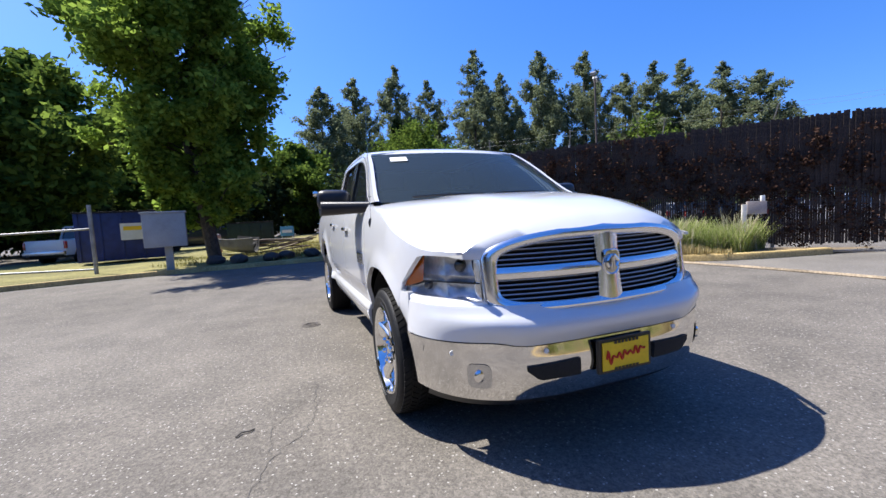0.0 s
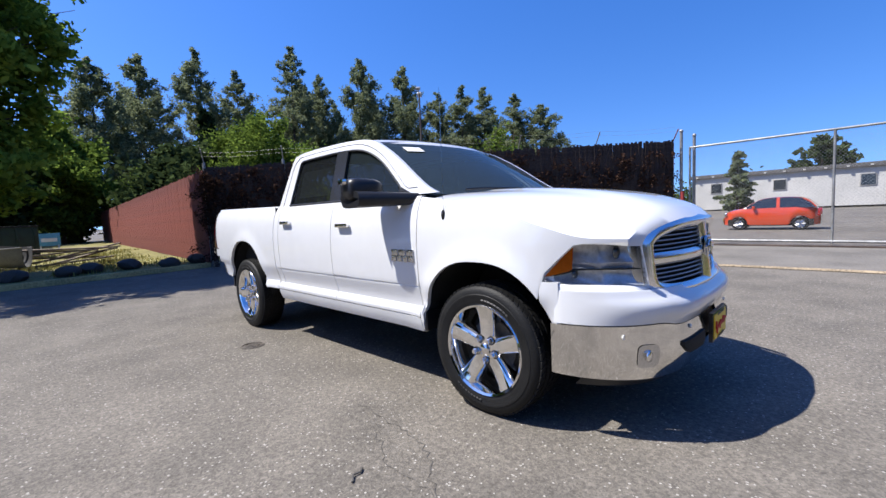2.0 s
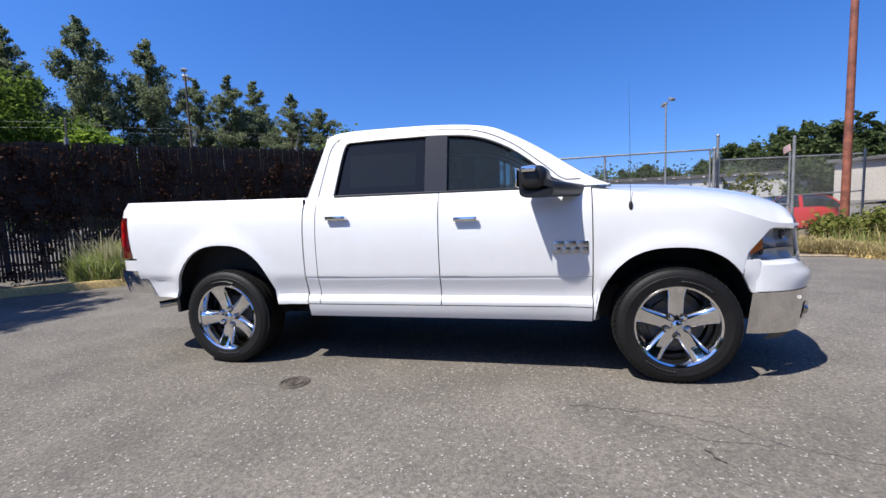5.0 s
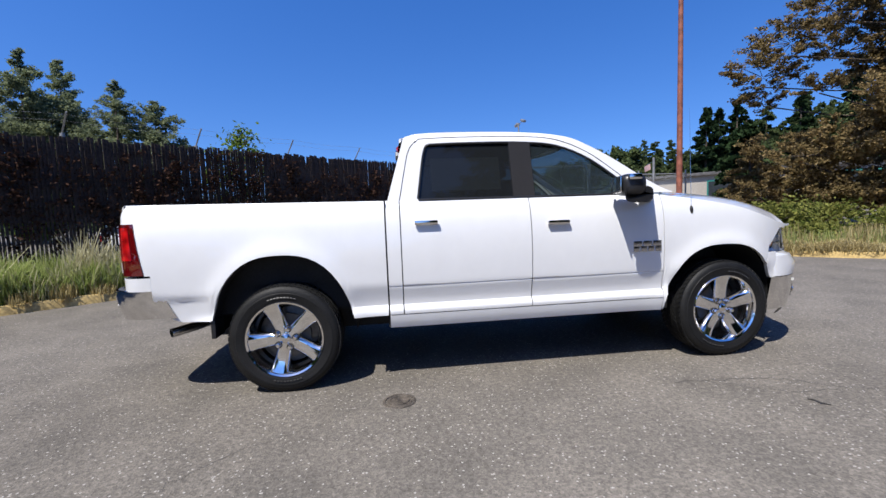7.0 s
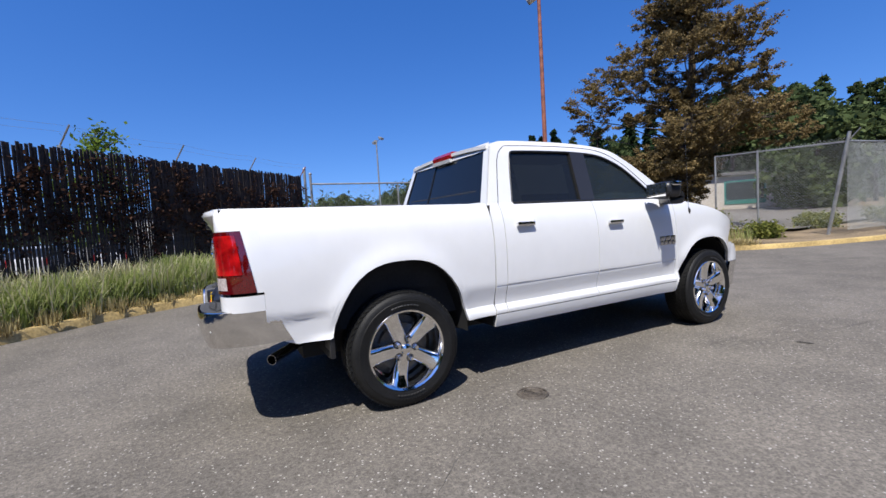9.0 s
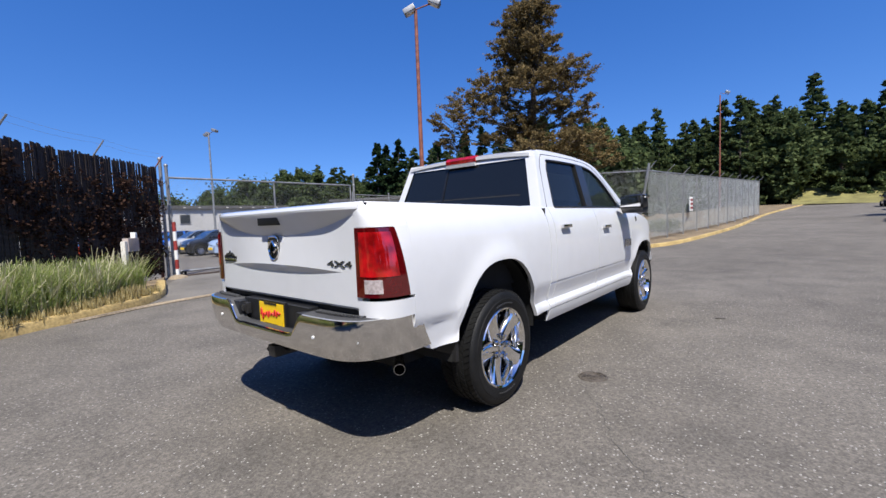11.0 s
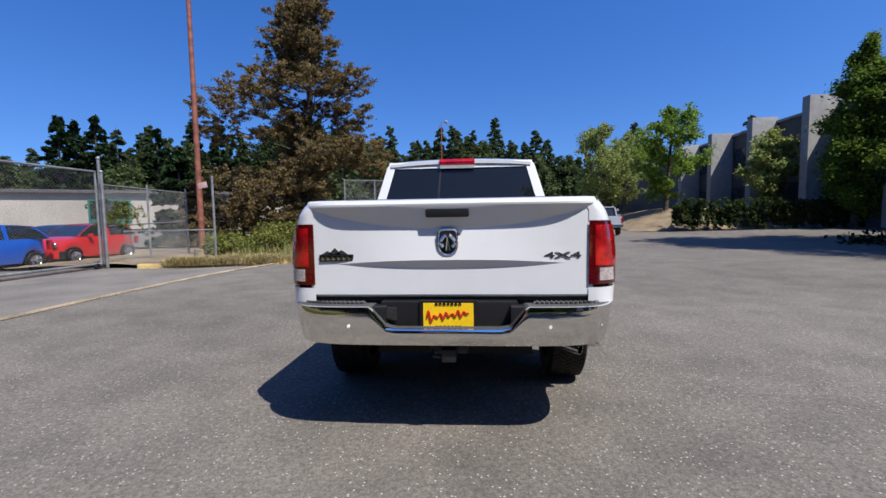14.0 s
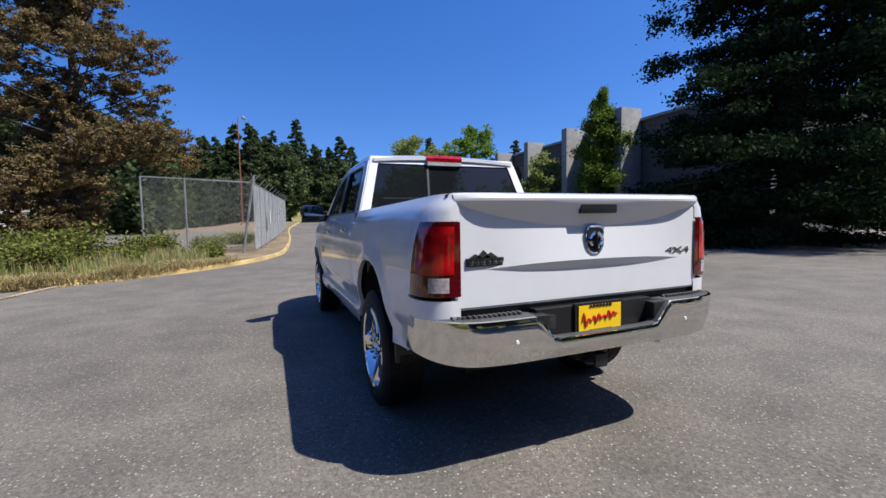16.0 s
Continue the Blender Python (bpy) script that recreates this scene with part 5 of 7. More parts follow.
        box(bm, s * 0.88 - 0.08, -0.62, 1.0, s * 0.88 + 0.08, -0.50, 1.13, 0.04)
        part("wing_mirror", bm, CARPAINT, c)
        for k in (-1.15, 1.15):
            w = new("wheel")
            w.parent, w.matrix_basis = c, pose(s * 0.74, k, 0.29, 0, 0, 0 if s > 0 else 180)
            bm = bmesh.new()
            lathe(bm, [(0.19, -0.08), (0.27, -0.09), (0.29, -0.05), (0.29, 0.05), (0.27, 0.09), (0.19, 0.085)], 28)
            part("tyre", bm, RUBBER, w)
            bm = bmesh.new()
            lathe(bm, [(0.19, 0.085), (0.17, 0.06), (0.06, 0.05), (0.0, 0.075)], 28)
            for q in range(7):
                a = q * math.tau / 7
                cyl(bm, (0.08, 0.03 * math.cos(a), 0.03 * math.sin(a)), (0.085, 0.185 * math.cos(a), 0.185 * math.sin(a)), 0.02, 0.026, 6)
            part("rim", bm, DULL, w)
    bm = bmesh.new()
    box(bm, -0.26, -1.885, 0.40, 0.26, -1.86, 0.54, 0.004)
    part("plate", bm, PLATE, c, "yellow dealer plate")
    bm = bmesh.new()
    box(bm, -0.70, -1.6, 0.2, 0.70, 1.6, 0.5)
    part("underbody", bm, DARK, c)
    return c


def coloured(c, rgb, label):
    for o in (c, *c.children_recursive):
        o.color = (*rgb, 1)
    c["label"] = label
    return c


car = small_car()
LOT = [
    (15.6, -4.9, 180, (0.0, 0.075, 0.42), "bright blue hatchback parked behind the gate"),
    (19.0, -5.4, 180, (0.33, 0.45, 0.36), "pale mint green hatchback parked in a row"),
    (22.3, -5.4, 180, (0.33, 0.42, 0.55), "silver blue hatchback parked in a row"),
    (25.3, -5.0, 180, (0.010, 0.011, 0.013), "black hatchback parked in a row"),
    (22.6, 1.15, 180, (0.55, 0.055, 0.012), "orange red hatchback standing in the lot"),
    (15.6, -8.7, 178, (0.48, 0.014, 0.016), "red hatchback parked beside the fence"),
    (18.2, -10.0, 182, (0.02, 0.022, 0.026), "dark hatchback in the second row"),
    (21.2, -10.0, 178, (0.40, 0.02, 0.02), "red hatchback in the second row"),
    (24.4, -10.0, 181, (0.5, 0.5, 0.5), "white hatchback in the second row"),
    (28.6, -5.2, 180, (0.45, 0.46, 0.47), "silver hatchback parked in a row"),
    (27.6, -10.0, 180, (0.03, 0.03, 0.05), "dark blue hatchback in the second row"),
    (32.0, -5.0, 180, (0.02, 0.12, 0.5), "blue hatchback further down the row"),
    (35.2, -5.2, 180, (0.4, 0.03, 0.03), "red hatchback further down the row"),
    (33.0, 8.0, 90, (0.5, 0.5, 0.5), "white hatchback parked behind the fence"),
    (33.5, 11.0, 92, (0.05, 0.05, 0.06), "dark hatchback parked behind the fence"),
    (33.2, 14.0, 88, (0.42, 0.43, 0.45), "silver hatchback parked behind the fence"),
    (33.0, 17.2, 90, (0.5, 0.5, 0.5), "white hatchback parked behind the fence"),
    (24.0, 9.5, 92, (0.45, 0.45, 0.46), "pale hatchback parked behind the fence"),
    (24.0, 12.5, 90, (0.5, 0.5, 0.5), "white hatchback parked behind the fence"),
    (23.5, 15.6, 88, (0.03, 0.03, 0.035), "black hatchback parked behind the fence"),
    (24.2, 18.8, 90, (0.5, 0.5, 0.5), "white hatchback parked behind the fence"),
    (-9.5, -46, 0, (0.4, 0.42, 0.45), "silver car parked far up the road"),
    (-9.8, -54, 0, (0.05, 0.05, 0.06), "dark car parked far up the road"),
    (-10.8, 31, 200, (0.02, 0.02, 0.022), "dark car in the shade of trees"),
    (-16, 22.5, 250, (0.03, 0.035, 0.04), "dark car in the shade of trees"),
]
for i, (x, y, turn, rgb, label) in enumerate(LOT):
    m = pose(x, y, gz(x, y), 0, 0, turn)
    if i:
        coloured(copy_thing(car, m), rgb, label)
    else:
        car.matrix_basis = m
        coloured(car, rgb, label)


def plain_pickup():
    """A parked pickup seen from afar, forward to -y."""
    p = thing("parked_pickup", "white pickup parked at the roadside", "pickup truck", group="parked pickups")
    bm = bmesh.new()
    side = polyline([(-2.7, 0.85), (-2.6, 1.02), (-1.2, 1.12), (2.7, 1.12)])
    for s in (-1, 1):
        surf(lambda y, v: (s * (0.93 - 0.05 * (v - 0.5) ** 2 * 4), y, max(0.45, *(0.45 + 0.42 * math.sqrt(max(0, 1 - ((y - k) / 0.46) ** 2)) for k in (-1.75, 1.75))) * (1 - v) + side(y) * v), sorted(set(span(-2.7, 2.7, 36))), span(0, 1, 7), out=(s, 0, 0), flange=(-s * 0.06, 0, 0), bm=bm)
    surf(lambda u, y: (u * 0.9, y, side(y) + 0.03 * (1 - u * u)), span(-1, 1, 7), span(-2.7, -0.95, 6), out=(0, 0, 1), bm=bm)
    box(bm, -0.92, -2.74, 0.45, 0.92, -2.66, 0.9, 0.03)
    box(bm, -0.85, 2.62, 0.55, 0.85, 2.70, 1.14, 0.02)
    part("body", bm, CARPAINT, p)
    bm = bmesh.new()
    box(bm, -0.88, -1.0, 1.1, 0.88, 0.9, 1.16, 0.02)
    box(bm, -0.72, -0.35, 1.68, 0.72, 0.78, 1.76, 0.03)
    for s in (-1, 1):
        tube(bm, [(s * 0.86, -1.0, 1.14), (s * 0.73, -0.35, 1.70)], 0.04)
        tube(bm, [(s * 0.86, 0.88, 1.14), (s * 0.73, 0.78, 1.70)], 0.05)
        tube(bm, [(s * 0.88, 0.05, 1.14), (s * 0.74, 0.08, 1.70)], 0.04)
    part("cab", bm, CARPAINT, p)
    bm = bmesh.new()
    box(bm, -0.5, -0.5, -0.5, 0.5, 0.5, 0.5)
    for v in bm.verts:
        top = v.co.z > 0
        v.co = Vector((v.co.x * 2 * (0.71 if top else 0.85), (0.74 if top else 0.86) if v.co.y > 0 else (-0.36 if top else -0.98), 1.69 if top else 1.15))
    part("glazing", bm, DIMGLASS, p)
    bm = bmesh.new()
    box(bm, -0.8, -2.5, 0.35, 0.8, 2.6, 0.62)
    box(bm, -0.84, 0.95, 0.6, 0.84, 2.62, 0.75)
    part("underbody", bm, DARK, p)
    bm = bmesh.new()
    box(bm, -0.92, 2.70, 0.48, 0.92, 2.84, 0.66, 0.03)
    part("rear_bumper", bm, DULL, p)
    for s in (-1, 1):
        bm = bmesh.new()
        box(bm, s * 0.89 - 0.05, 2.62, 0.75, s * 0.89 + 0.05, 2.72, 1.08, 0.02)
        part("tail_light", bm, REDLENS, p)
        bm = bmesh.new()
        box(bm, s * 1.02 - 0.1, -0.72, 1.14, s * 1.02 + 0.1, -0.62, 1.32, 0.03)
        part("wing_mirror", bm, BLACK, p)
        for k in (-1.75, 1.75):
            bm = bmesh.new()
            lathe(bm, [(0.0, 0.05), (0.2, 0.06), (0.23, 0.11), (0.34, 0.12), (0.37, 0.06), (0.37, -0.1), (0.2, -0.12)], 26, m=Matrix.Translation((s * 0.80, k, 0.37)), sx=s)
            part("wheel", bm, RUBBER, p)
    return p


pk = plain_pickup()
for i, (x, y, turn, rgb, label) in enumerate([
        # white body toned down to grey, partial shade put into the colour
        (-8.3, -21.4, -9, (0.40, 0.41, 0.43), "white pickup parked at the roadside"),
        (-8.3, -31.0, -12, (0.5, 0.52, 0.55), "silver pickup parked further up the road"),
        (-10.4, 23.5, 160, (0.6, 0.6, 0.6), "white pickup parked in tree shade"),
        (-5.6, 25.5, 100, (0.02, 0.02, 0.022), "dark pickup parked behind the big tree")]):
    m = pose(x, y, gz(x, y), 0, 0, turn)
    coloured(pk if i == 0 else copy_thing(pk, m), rgb, label)
    if i == 0:
        pk.matrix_basis = m

# ---- pickup truck: forward is -y, front axle at y = 0 ----
WB = 3.569
truck = thing("pickup_truck", "clean white crew cab pickup truck with chrome bumpers and wheels", "pickup truck")
prof = curve([(0.40, 0.925), (0.47, 0.955), (0.53, 0.970), (0.560, 0.974), (0.578, 0.966), (0.605, 0.946), (0.67, 0.958), (0.735, 0.978), (0.747, 0.981), (0.752, 0.9785), (0.757, 0.985), (0.765, 0.9875), (0.82, 0.992),
              (1.0, 0.998), (1.15, 0.990), (1.27, 0.970), (1.36, 0.935), (1.43, 0.885)])
ROWS = [0.425, 0.45, 0.47, 0.50, 0.535, 0.55, 0.56, 0.57, 0.578, 0.59, 0.605, 0.63, 0.66, 0.69, 0.72, 0.738, 0.747, 0.752, 0.757, 0.765, 0.785, 0.82, 0.87, 0.92, 1.0, 1.08, 1.15, 1.20, 1.25, 1.29, 1.33, 1.36, 1.385, 1.41]


def arch(y):
    """How high a wheel arch cuts into the side at y."""
    z = 0.0
    for c, w, top, low in ((0.02, 0.515, 0.955, 0.42), (WB, 0.520, 1.035, 0.42)):
        d = abs(y - c) / w
        if d < 1:
            z = max(z, low + (top - low) * (1 - d**2.6) ** 0.55)
    return z


def side_x(y, z):
    x = prof(z)
    for c, w, top in ((0.02, 0.515, 0.955), (WB, 0.520, 1.035)):
        d = math.hypot((y - c) / w, max(0, z - 0.42) / (top - 0.42))
        x += 0.022 * math.exp(-((d - 1.0) / 0.16) ** 2)
    if y < -0.15:
        x -= 0.55 * (-0.15 - y) ** 2.2
    if y > 4.45:
        x -= max(0.1, prof(z) - 0.836) * (1 - math.sqrt(max(0.0, 1 - ((y - 4.45) / 0.24) ** 3.2)))
    if y > 4.0 and z < 0.74:
        x += (0.968 - (0.74 - z) * 0.10 - prof(z)) * min(1, (y - 4.0) / 0.25)
    return x


def arch_span(a, b, n):
    """Stations along the side, closer together at the ends of the arches."""
    ys = set(span(a, b, n))
    for c, w in ((0.02, 0.515), (WB, 0.520)):
        for k in range(25):
            y = c - w * math.cos(math.pi * k / 24) * 0.9999
            if a < y < b:
                ys.add(y)
        for e in (-1, 1):
            y = c + e * w * 1.0005
            if a < y < b:
                ys.add(y)
    return sorted(ys)


def side_panel(name, s, ys, zb, zt, nz=22, xf=side_x, material=PAINT, label="", off=0.0, depth=0.03, rows=False):
    def f(y, v):
        b, t = zb(y), zt(y)
        z = b + (t - b) * v
        return (s * (xf(y, z) + off), y, z)
    vs = span(0, 1, nz)
    if rows:
        b, t = zb(ys[0]), zt(ys[0])
        vs = [0] + [(z - b) / (t - b) for z in ROWS if b + 0.004 < z < t - 0.004] + [1]
    return part(name, surf(f, ys, vs, out=(s, 0, 0), flange=(-s * depth, 0, 0)), material, truck, label)


fender_top = curve([(-0.80, 1.085), (-0.6, 1.10), (-0.4, 1.165), (-0.1, 1.265), (0.25, 1.335), (0.53, 1.375)])
lamp_top = polyline([(-0.80, 1.070), (-0.575, 1.066), (-0.405, 0.89)])
bed_top = polyline([(2.8, 1.405), (4.68, 1.435)])
xg = lambda y, z: 0.905 - (z - 1.40) * 0.27 - (0.5 * max(0, z - 1.86) ** 1.2)
roof_line = curve([(0.40, 1.395), (0.52, 1.445), (0.68, 1.545), (0.87, 1.675), (1.07, 1.795), (1.27, 1.885), (1.59, 1.930), (2.14, 1.945), (2.52, 1.932), (2.66, 1.895)])
win_arc = curve([(0.74, 1.40), (0.90, 1.54), (1.12, 1.705), (1.37, 1.812), (1.65, 1.845), (2.1, 1.85), (2.44, 1.842), (2.60, 1.83)])


def win_top(y):
    """The upper edge of the side glass: an arc, then a straight, slightly leaning rear edge with a tight corner."""
    a, b = win_arc(y), 1.40 + (2.535 - y) * 6.0
    d = max(0.0, 1 - abs(a - b) / 0.17)
    return min(a, b) - 0.042 * d * d


def rear_edge(z):
    """The sloping back of the cab."""
    return 2.778 - 0.155 * max(0, z - 1.40) / 0.52


GLASS_Y = span(1.775, 2.42, 12) + span(2.43, 2.533, 14)

REAR = [4.45 + 0.24 * math.sin(math.pi / 2 * k / 18) ** 0.625 for k in range(1, 19)]
REAR[0:0] = [4.456]
for s in (-1, 1):
    side_panel("front_fender", s, arch_span(-0.80, 0.545, 30), lambda y: arch(y) if y > -0.405 and arch(y) > 0.42 else (0.44 if y > 0 else lamp_top(y)), fender_top)
    def corner_x(y, z):
        t = max(0.0, min(1.0, (y + 0.50) / 0.10))
        return 0.958 + (side_x(-0.40, z) - 0.958) * t
    side_panel("fender_corner", s, span(-0.50, -0.400, 8), lambda y: max(arch(y), 0.64), lambda y: 0.862, 8, xf=corner_x)
    side_panel("front_door", s, span(0.553, 1.655, 12), lambda y: 0.535, lambda y: 1.385 + 0.01 * (y - 0.5), rows=True)
    side_panel("rear_door", s, span(1.663, 2.675, 12), lambda y: 0.535, lambda y: 1.395 + 0.01 * (y - 1.6), rows=True)
    side_panel("cab_corner", s, span(2.683, 2.785, 4), lambda y: 0.535, lambda y: 1.405, rows=True)
    side_panel("rocker_panel", s, span(0.553, 2.785, 12), lambda y: 0.425, lambda y: 0.527, 6)
    side_panel("bedside", s, arch_span(2.797, 4.455, 30), lambda y: max(0.53 if y < 4.0 else 0.575 + 0.55 * max(0, y - 4.30), arch(y)), bed_top, 34)
    side_panel("bed_corner", s, REAR, lambda y: 1.30, bed_top, 8)
    side_panel("bed_corner_lower", s, REAR, lambda y: 0.82, lambda y: 0.915, 5)
    side_panel("door_frame", s, span(0.42, 2.41, 38) + span(2.42, 2.533, 14), win_top, roof_line, 6, xf=xg)
    def quarter(t, v):
        top = roof_line(2.533 + 0.095 * t) - 0.012 * t ** 4
        z = 1.40 + (top - 1.40) * v
        return (s * xg(0, z), 2.533 + (rear_edge(z) - 0.008 - 2.533) * t, z)
    part("rear_pillar", surf(quarter, span(0, 1, 8), span(0, 1, 16), out=(s, 0, 0), flange=(-s * 0.03, 0, 0)), PAINT, truck)
    side_panel("centre_pillar", s, span(1.60, 1.775, 4), lambda y: 1.395, win_top, 10, xf=xg, material=GREYTRIM, off=0.006)
    side_panel("front_door_glass", s, span(0.76, 1.60, 20), lambda y: 1.385, win_top, 8, xf=xg, material=GLASS, off=-0.018, depth=0.004)
    side_panel("rear_door_glass", s, GLASS_Y, lambda y: 1.395, win_top, 8, xf=xg, material=PRIVACY, off=-0.018, depth=0.004)


# hood, roof, windscreen
hood_c = curve([(-0.945, 1.172), (-0.915, 1.205), (-0.80, 1.262), (-0.5, 1.335), (-0.1, 1.385), (0.30, 1.406), (0.46, 1.408)])


def hood(u, v):
    y = -0.945 + 1.375 * v
    w = max(0.30, side_x(max(y, -0.80), 1.08 if y < -0.5 else fender_top(y)) - 0.01)
    if y < -0.5:
        w = min(w, 0.66 + 0.9 * max(0, y + 0.945) ** 0.8)
    x = u * w
    edge = fender_top(y) if y > -0.8 else 1.085 + (y + 0.8) * 0.1
    z = hood_c(y) + (edge - hood_c(y)) * abs(u) ** 3.8
    z += 0.016 * (1 / (1 + math.exp((abs(x) - 0.40) * 40))) * min(1, (y + 0.95) * 3)
    return (x, y + 0.11 * abs(u) ** 2.5 * (1 - v) ** 2, z)


part("hood", surf(hood, span(-1, 1, 41), span(0, 1, 26), out=(0, 0, 1), flange=(0, 0, -0.03)), PAINT, truck)


def roof(u, v):
    y = 1.22 + 1.435 * v
    x = u * 0.735
    e = roof_line(y)
    z = e + 0.030 * (1 - abs(u) ** 2.2)
    y += -0.06 * (1 - u * u) * (1 - v)
    return (x, y, z)


part("roof", surf(roof, span(-1, 1, 25), span(0, 1, 20), out=(0, 0, 1), flange=(0, 0, -0.03)), PAINT, truck)


def shield(u, v):
    z = 1.39 + (1.895 - 1.39) * v
    y0, y1 = 0.28 + 0.20 * u * u, 1.13 + 0.17 * u * u
    w = 0.865 + (0.735 - 0.865) * v
    return (u * w, y0 + (y1 - y0) * v - 0.02 * math.sin(math.pi * v), z)


part("windscreen_header", surf(shield, span(-1, 1, 21), span(0.935, 1.0, 4), out=(0, -1, 1), flange=(0, 0.01, -0.004)), PAINT, truck)
part("windscreen", surf(shield, span(-1, 1, 21), span(0, 0.935, 12), out=(0, -1, 1), flange=(0, 0.01, -0.004)), SHIELD, truck, "dark tinted windscreen")
# cowl, wiper, sticker, aerial
bm = bmesh.new()
surf(lambda u, v: (u * 0.82, 0.30 + 0.20 * u * u + 0.10 * v, 1.378 + 0.012 * v), span(-1, 1, 15), span(-0.6, 1, 4), out=(0, 0, 1), flange=(0, 0, -0.03), bm=bm)
part("cowl", bm, BLACK, truck)
for x0 in (-0.62, 0.02):
    bm = bmesh.new()
    tube(bm, [Vector(shield((x0 + 0.55 * t) / 0.86, 0.035 + 0.05 * t * (1 - t))) + Vector((0, -0.012, 0.014)) for t in span(0, 1, 8)], 0.010, 6)
    part("wiper", bm, BLACK, truck)
bm = surf(lambda u, v: Vector(shield(u, v)) + Vector((0, -0.006, 0.006)), span(-0.80, -0.61, 4), span(0.75, 0.84, 3), out=(0, -1, 1), flange=(0, 0.002, -0.002))
part("paper_sticker", bm, WHITEINK, truck, "white paper price sticker inside the windscreen")
bm = bmesh.new()
r = bmesh.ops.create_uvsphere(bm, u_segments=12, v_segments=8, radius=1)
for v in bm.verts:
    v.co = Vector((-0.975 + v.co.x * 0.016, 0.30 + v.co.y * 0.014, 1.245 + v.co.z * 0.036))
aerial = part("aerial", bm, GREYTRIM, truck)
bm = bmesh.new()
cyl(bm, (-0.972, 0.30, 1.27), (-0.955, 0.31, 2.06), 0.0022, 0.0012, 5)
part("whip", bm, DULL, aerial)

# bed: inner walls, caps, wheel boxes
for s in (-1, 1):
    bm = bmesh.new()
    box(bm, min(s * 0.79, s * 0.83), 2.83, 0.80, max(s * 0.79, s * 0.83), 4.66, 1.40)
    box(bm, min(s * 0.55, s * 0.80), 3.15, 0.82, max(s * 0.55, s * 0.80), 4.0, 1.06, 0.03)
    part("bed_wall", bm, DARK, truck)
    bm = surf(lambda y, v: (s * (0.785 + 0.075 * v), y, bed_top(y) - 0.006 + 0.010 * math.sin(math.pi * v)), span(2.82, 4.66, 6), span(0, 1, 6), out=(0, 0, 1), flange=(0, 0, -0.02))
    part("bed_rail_cap", bm, BLACK, truck)
bm = bmesh.new()
box(bm, -0.82, 2.81, 0.80, 0.82, 4.66, 0.86)
part("bed_floor", bm, DARK, truck)
bm = bmesh.new()
box(bm, -0.86, 2.81, 0.62, 0.86, 2.86, 1.40, 0.01)
part("bed_bulkhead", bm, PAINT, truck)

# wheel housings
for s in (-1, 1):
    for c, w in ((0.02, 0.515), (WB, 0.520)):
        bm = surf(lambda a, v: (s * (0.42 + (min(0.955, side_x(c - w * math.cos(a), 0.7) - 0.035) - 0.42) * v), c - w * 1.01 * math.cos(a), max(0.42, arch(c - w * 0.9999 * math.cos(a))) + 0.012), span(0, math.pi, 25), span(0, 1, 3), out=(0, 0, -1))
        surf(lambda a, v: (s * 0.43, c - w * math.cos(a), 0.42 + (max(0.42, arch(c - w * 0.9999 * math.cos(a))) - 0.40) * v), span(0, math.pi, 13), span(0, 1, 3), out=(s, 0, 0), bm=bm)
        part("wheel_housing", bm, DARK, truck)
        e = c + w
        bm = bmesh.new()
        box(bm, min(s * 0.80, s * 0.97), e - 0.03, 0.44, max(s * 0.80, s * 0.97), e + 0.002, 0.58, 0.008)
        part("mud_flap", bm, BLACK, truck)

# underbody
bm = bmesh.new()
box(bm, -0.55, -0.75, 0.36, 0.55, 4.2, 0.62)
box(bm, -0.93, 0.56, 0.43, 0.93, 2.80, 0.60)
box(bm, -0.80, 4.15, 0.62, 0.80, 4.62, 0.86)
box(bm, -0.80, 2.8, 0.58, 0.80, 4.3, 0.80)
box(bm, -0.40, -0.70, 0.60, 0.40, 0.55, 1.0)
box(bm, -0.62, -0.80, 0.42, 0.62, -0.50, 1.05)
cyl(bm, (-0.8, WB, 0.40), (0.8, WB, 0.40), 0.06)
part("chassis", bm, DARK, truck)

# cabin
bm = bmesh.new()
for s in (-1, 1):
    box(bm, min(s * 0.84, s * 0.90), 0.50, 0.62, max(s * 0.84, s * 0.90), 2.76, 1.375, 0.02)
box(bm, -0.86, 0.5, 0.6, 0.86, 2.76, 0.64)
box(bm, -0.86, 2.70, 0.6, 0.86, 2.74, 1.43)
part("cabin_lining", bm, BLACK, truck)
bm = bmesh.new()
surf(lambda u, v: (u * 0.84, 0.40 + 0.20 * u * u + 0.45 * v, 1.375 + 0.03 * math.sin(math.pi * v)), span(-1, 1, 11), span(0, 1, 6), out=(0, 0, 1), flange=(0, 0, -0.25), bm=bm)
part("dashboard", bm, BLACK, truck)
bm = surf(lambda u, v: (u * 0.69, 1.25 + 1.36 * v, roof_line(1.3 + 1.3 * v) - 0.045), span(-1, 1, 5), span(0, 1, 7), out=(0, 0, -1))
part("headliner", bm, CABIN, truck)
bm = bmesh.new()
rim = [Vector((0.42 + 0.185 * math.cos(a), 0.98 + 0.07 * math.sin(a), 1.27 + 0.17 * math.sin(a))) for a in span(0, math.tau, 25)]
tube(bm, rim, 0.016, 8)
for a in (0.1, math.pi - 0.1, -math.pi / 2):
    cyl(bm, (0.42, 0.96, 1.27), (0.42 + 0.18 * math.cos(a), 0.98 + 0.07 * math.sin(a), 1.27 + 0.17 * math.sin(a)), 0.02, 0.014, 8)
part("steering_wheel", bm, BLACK, truck)


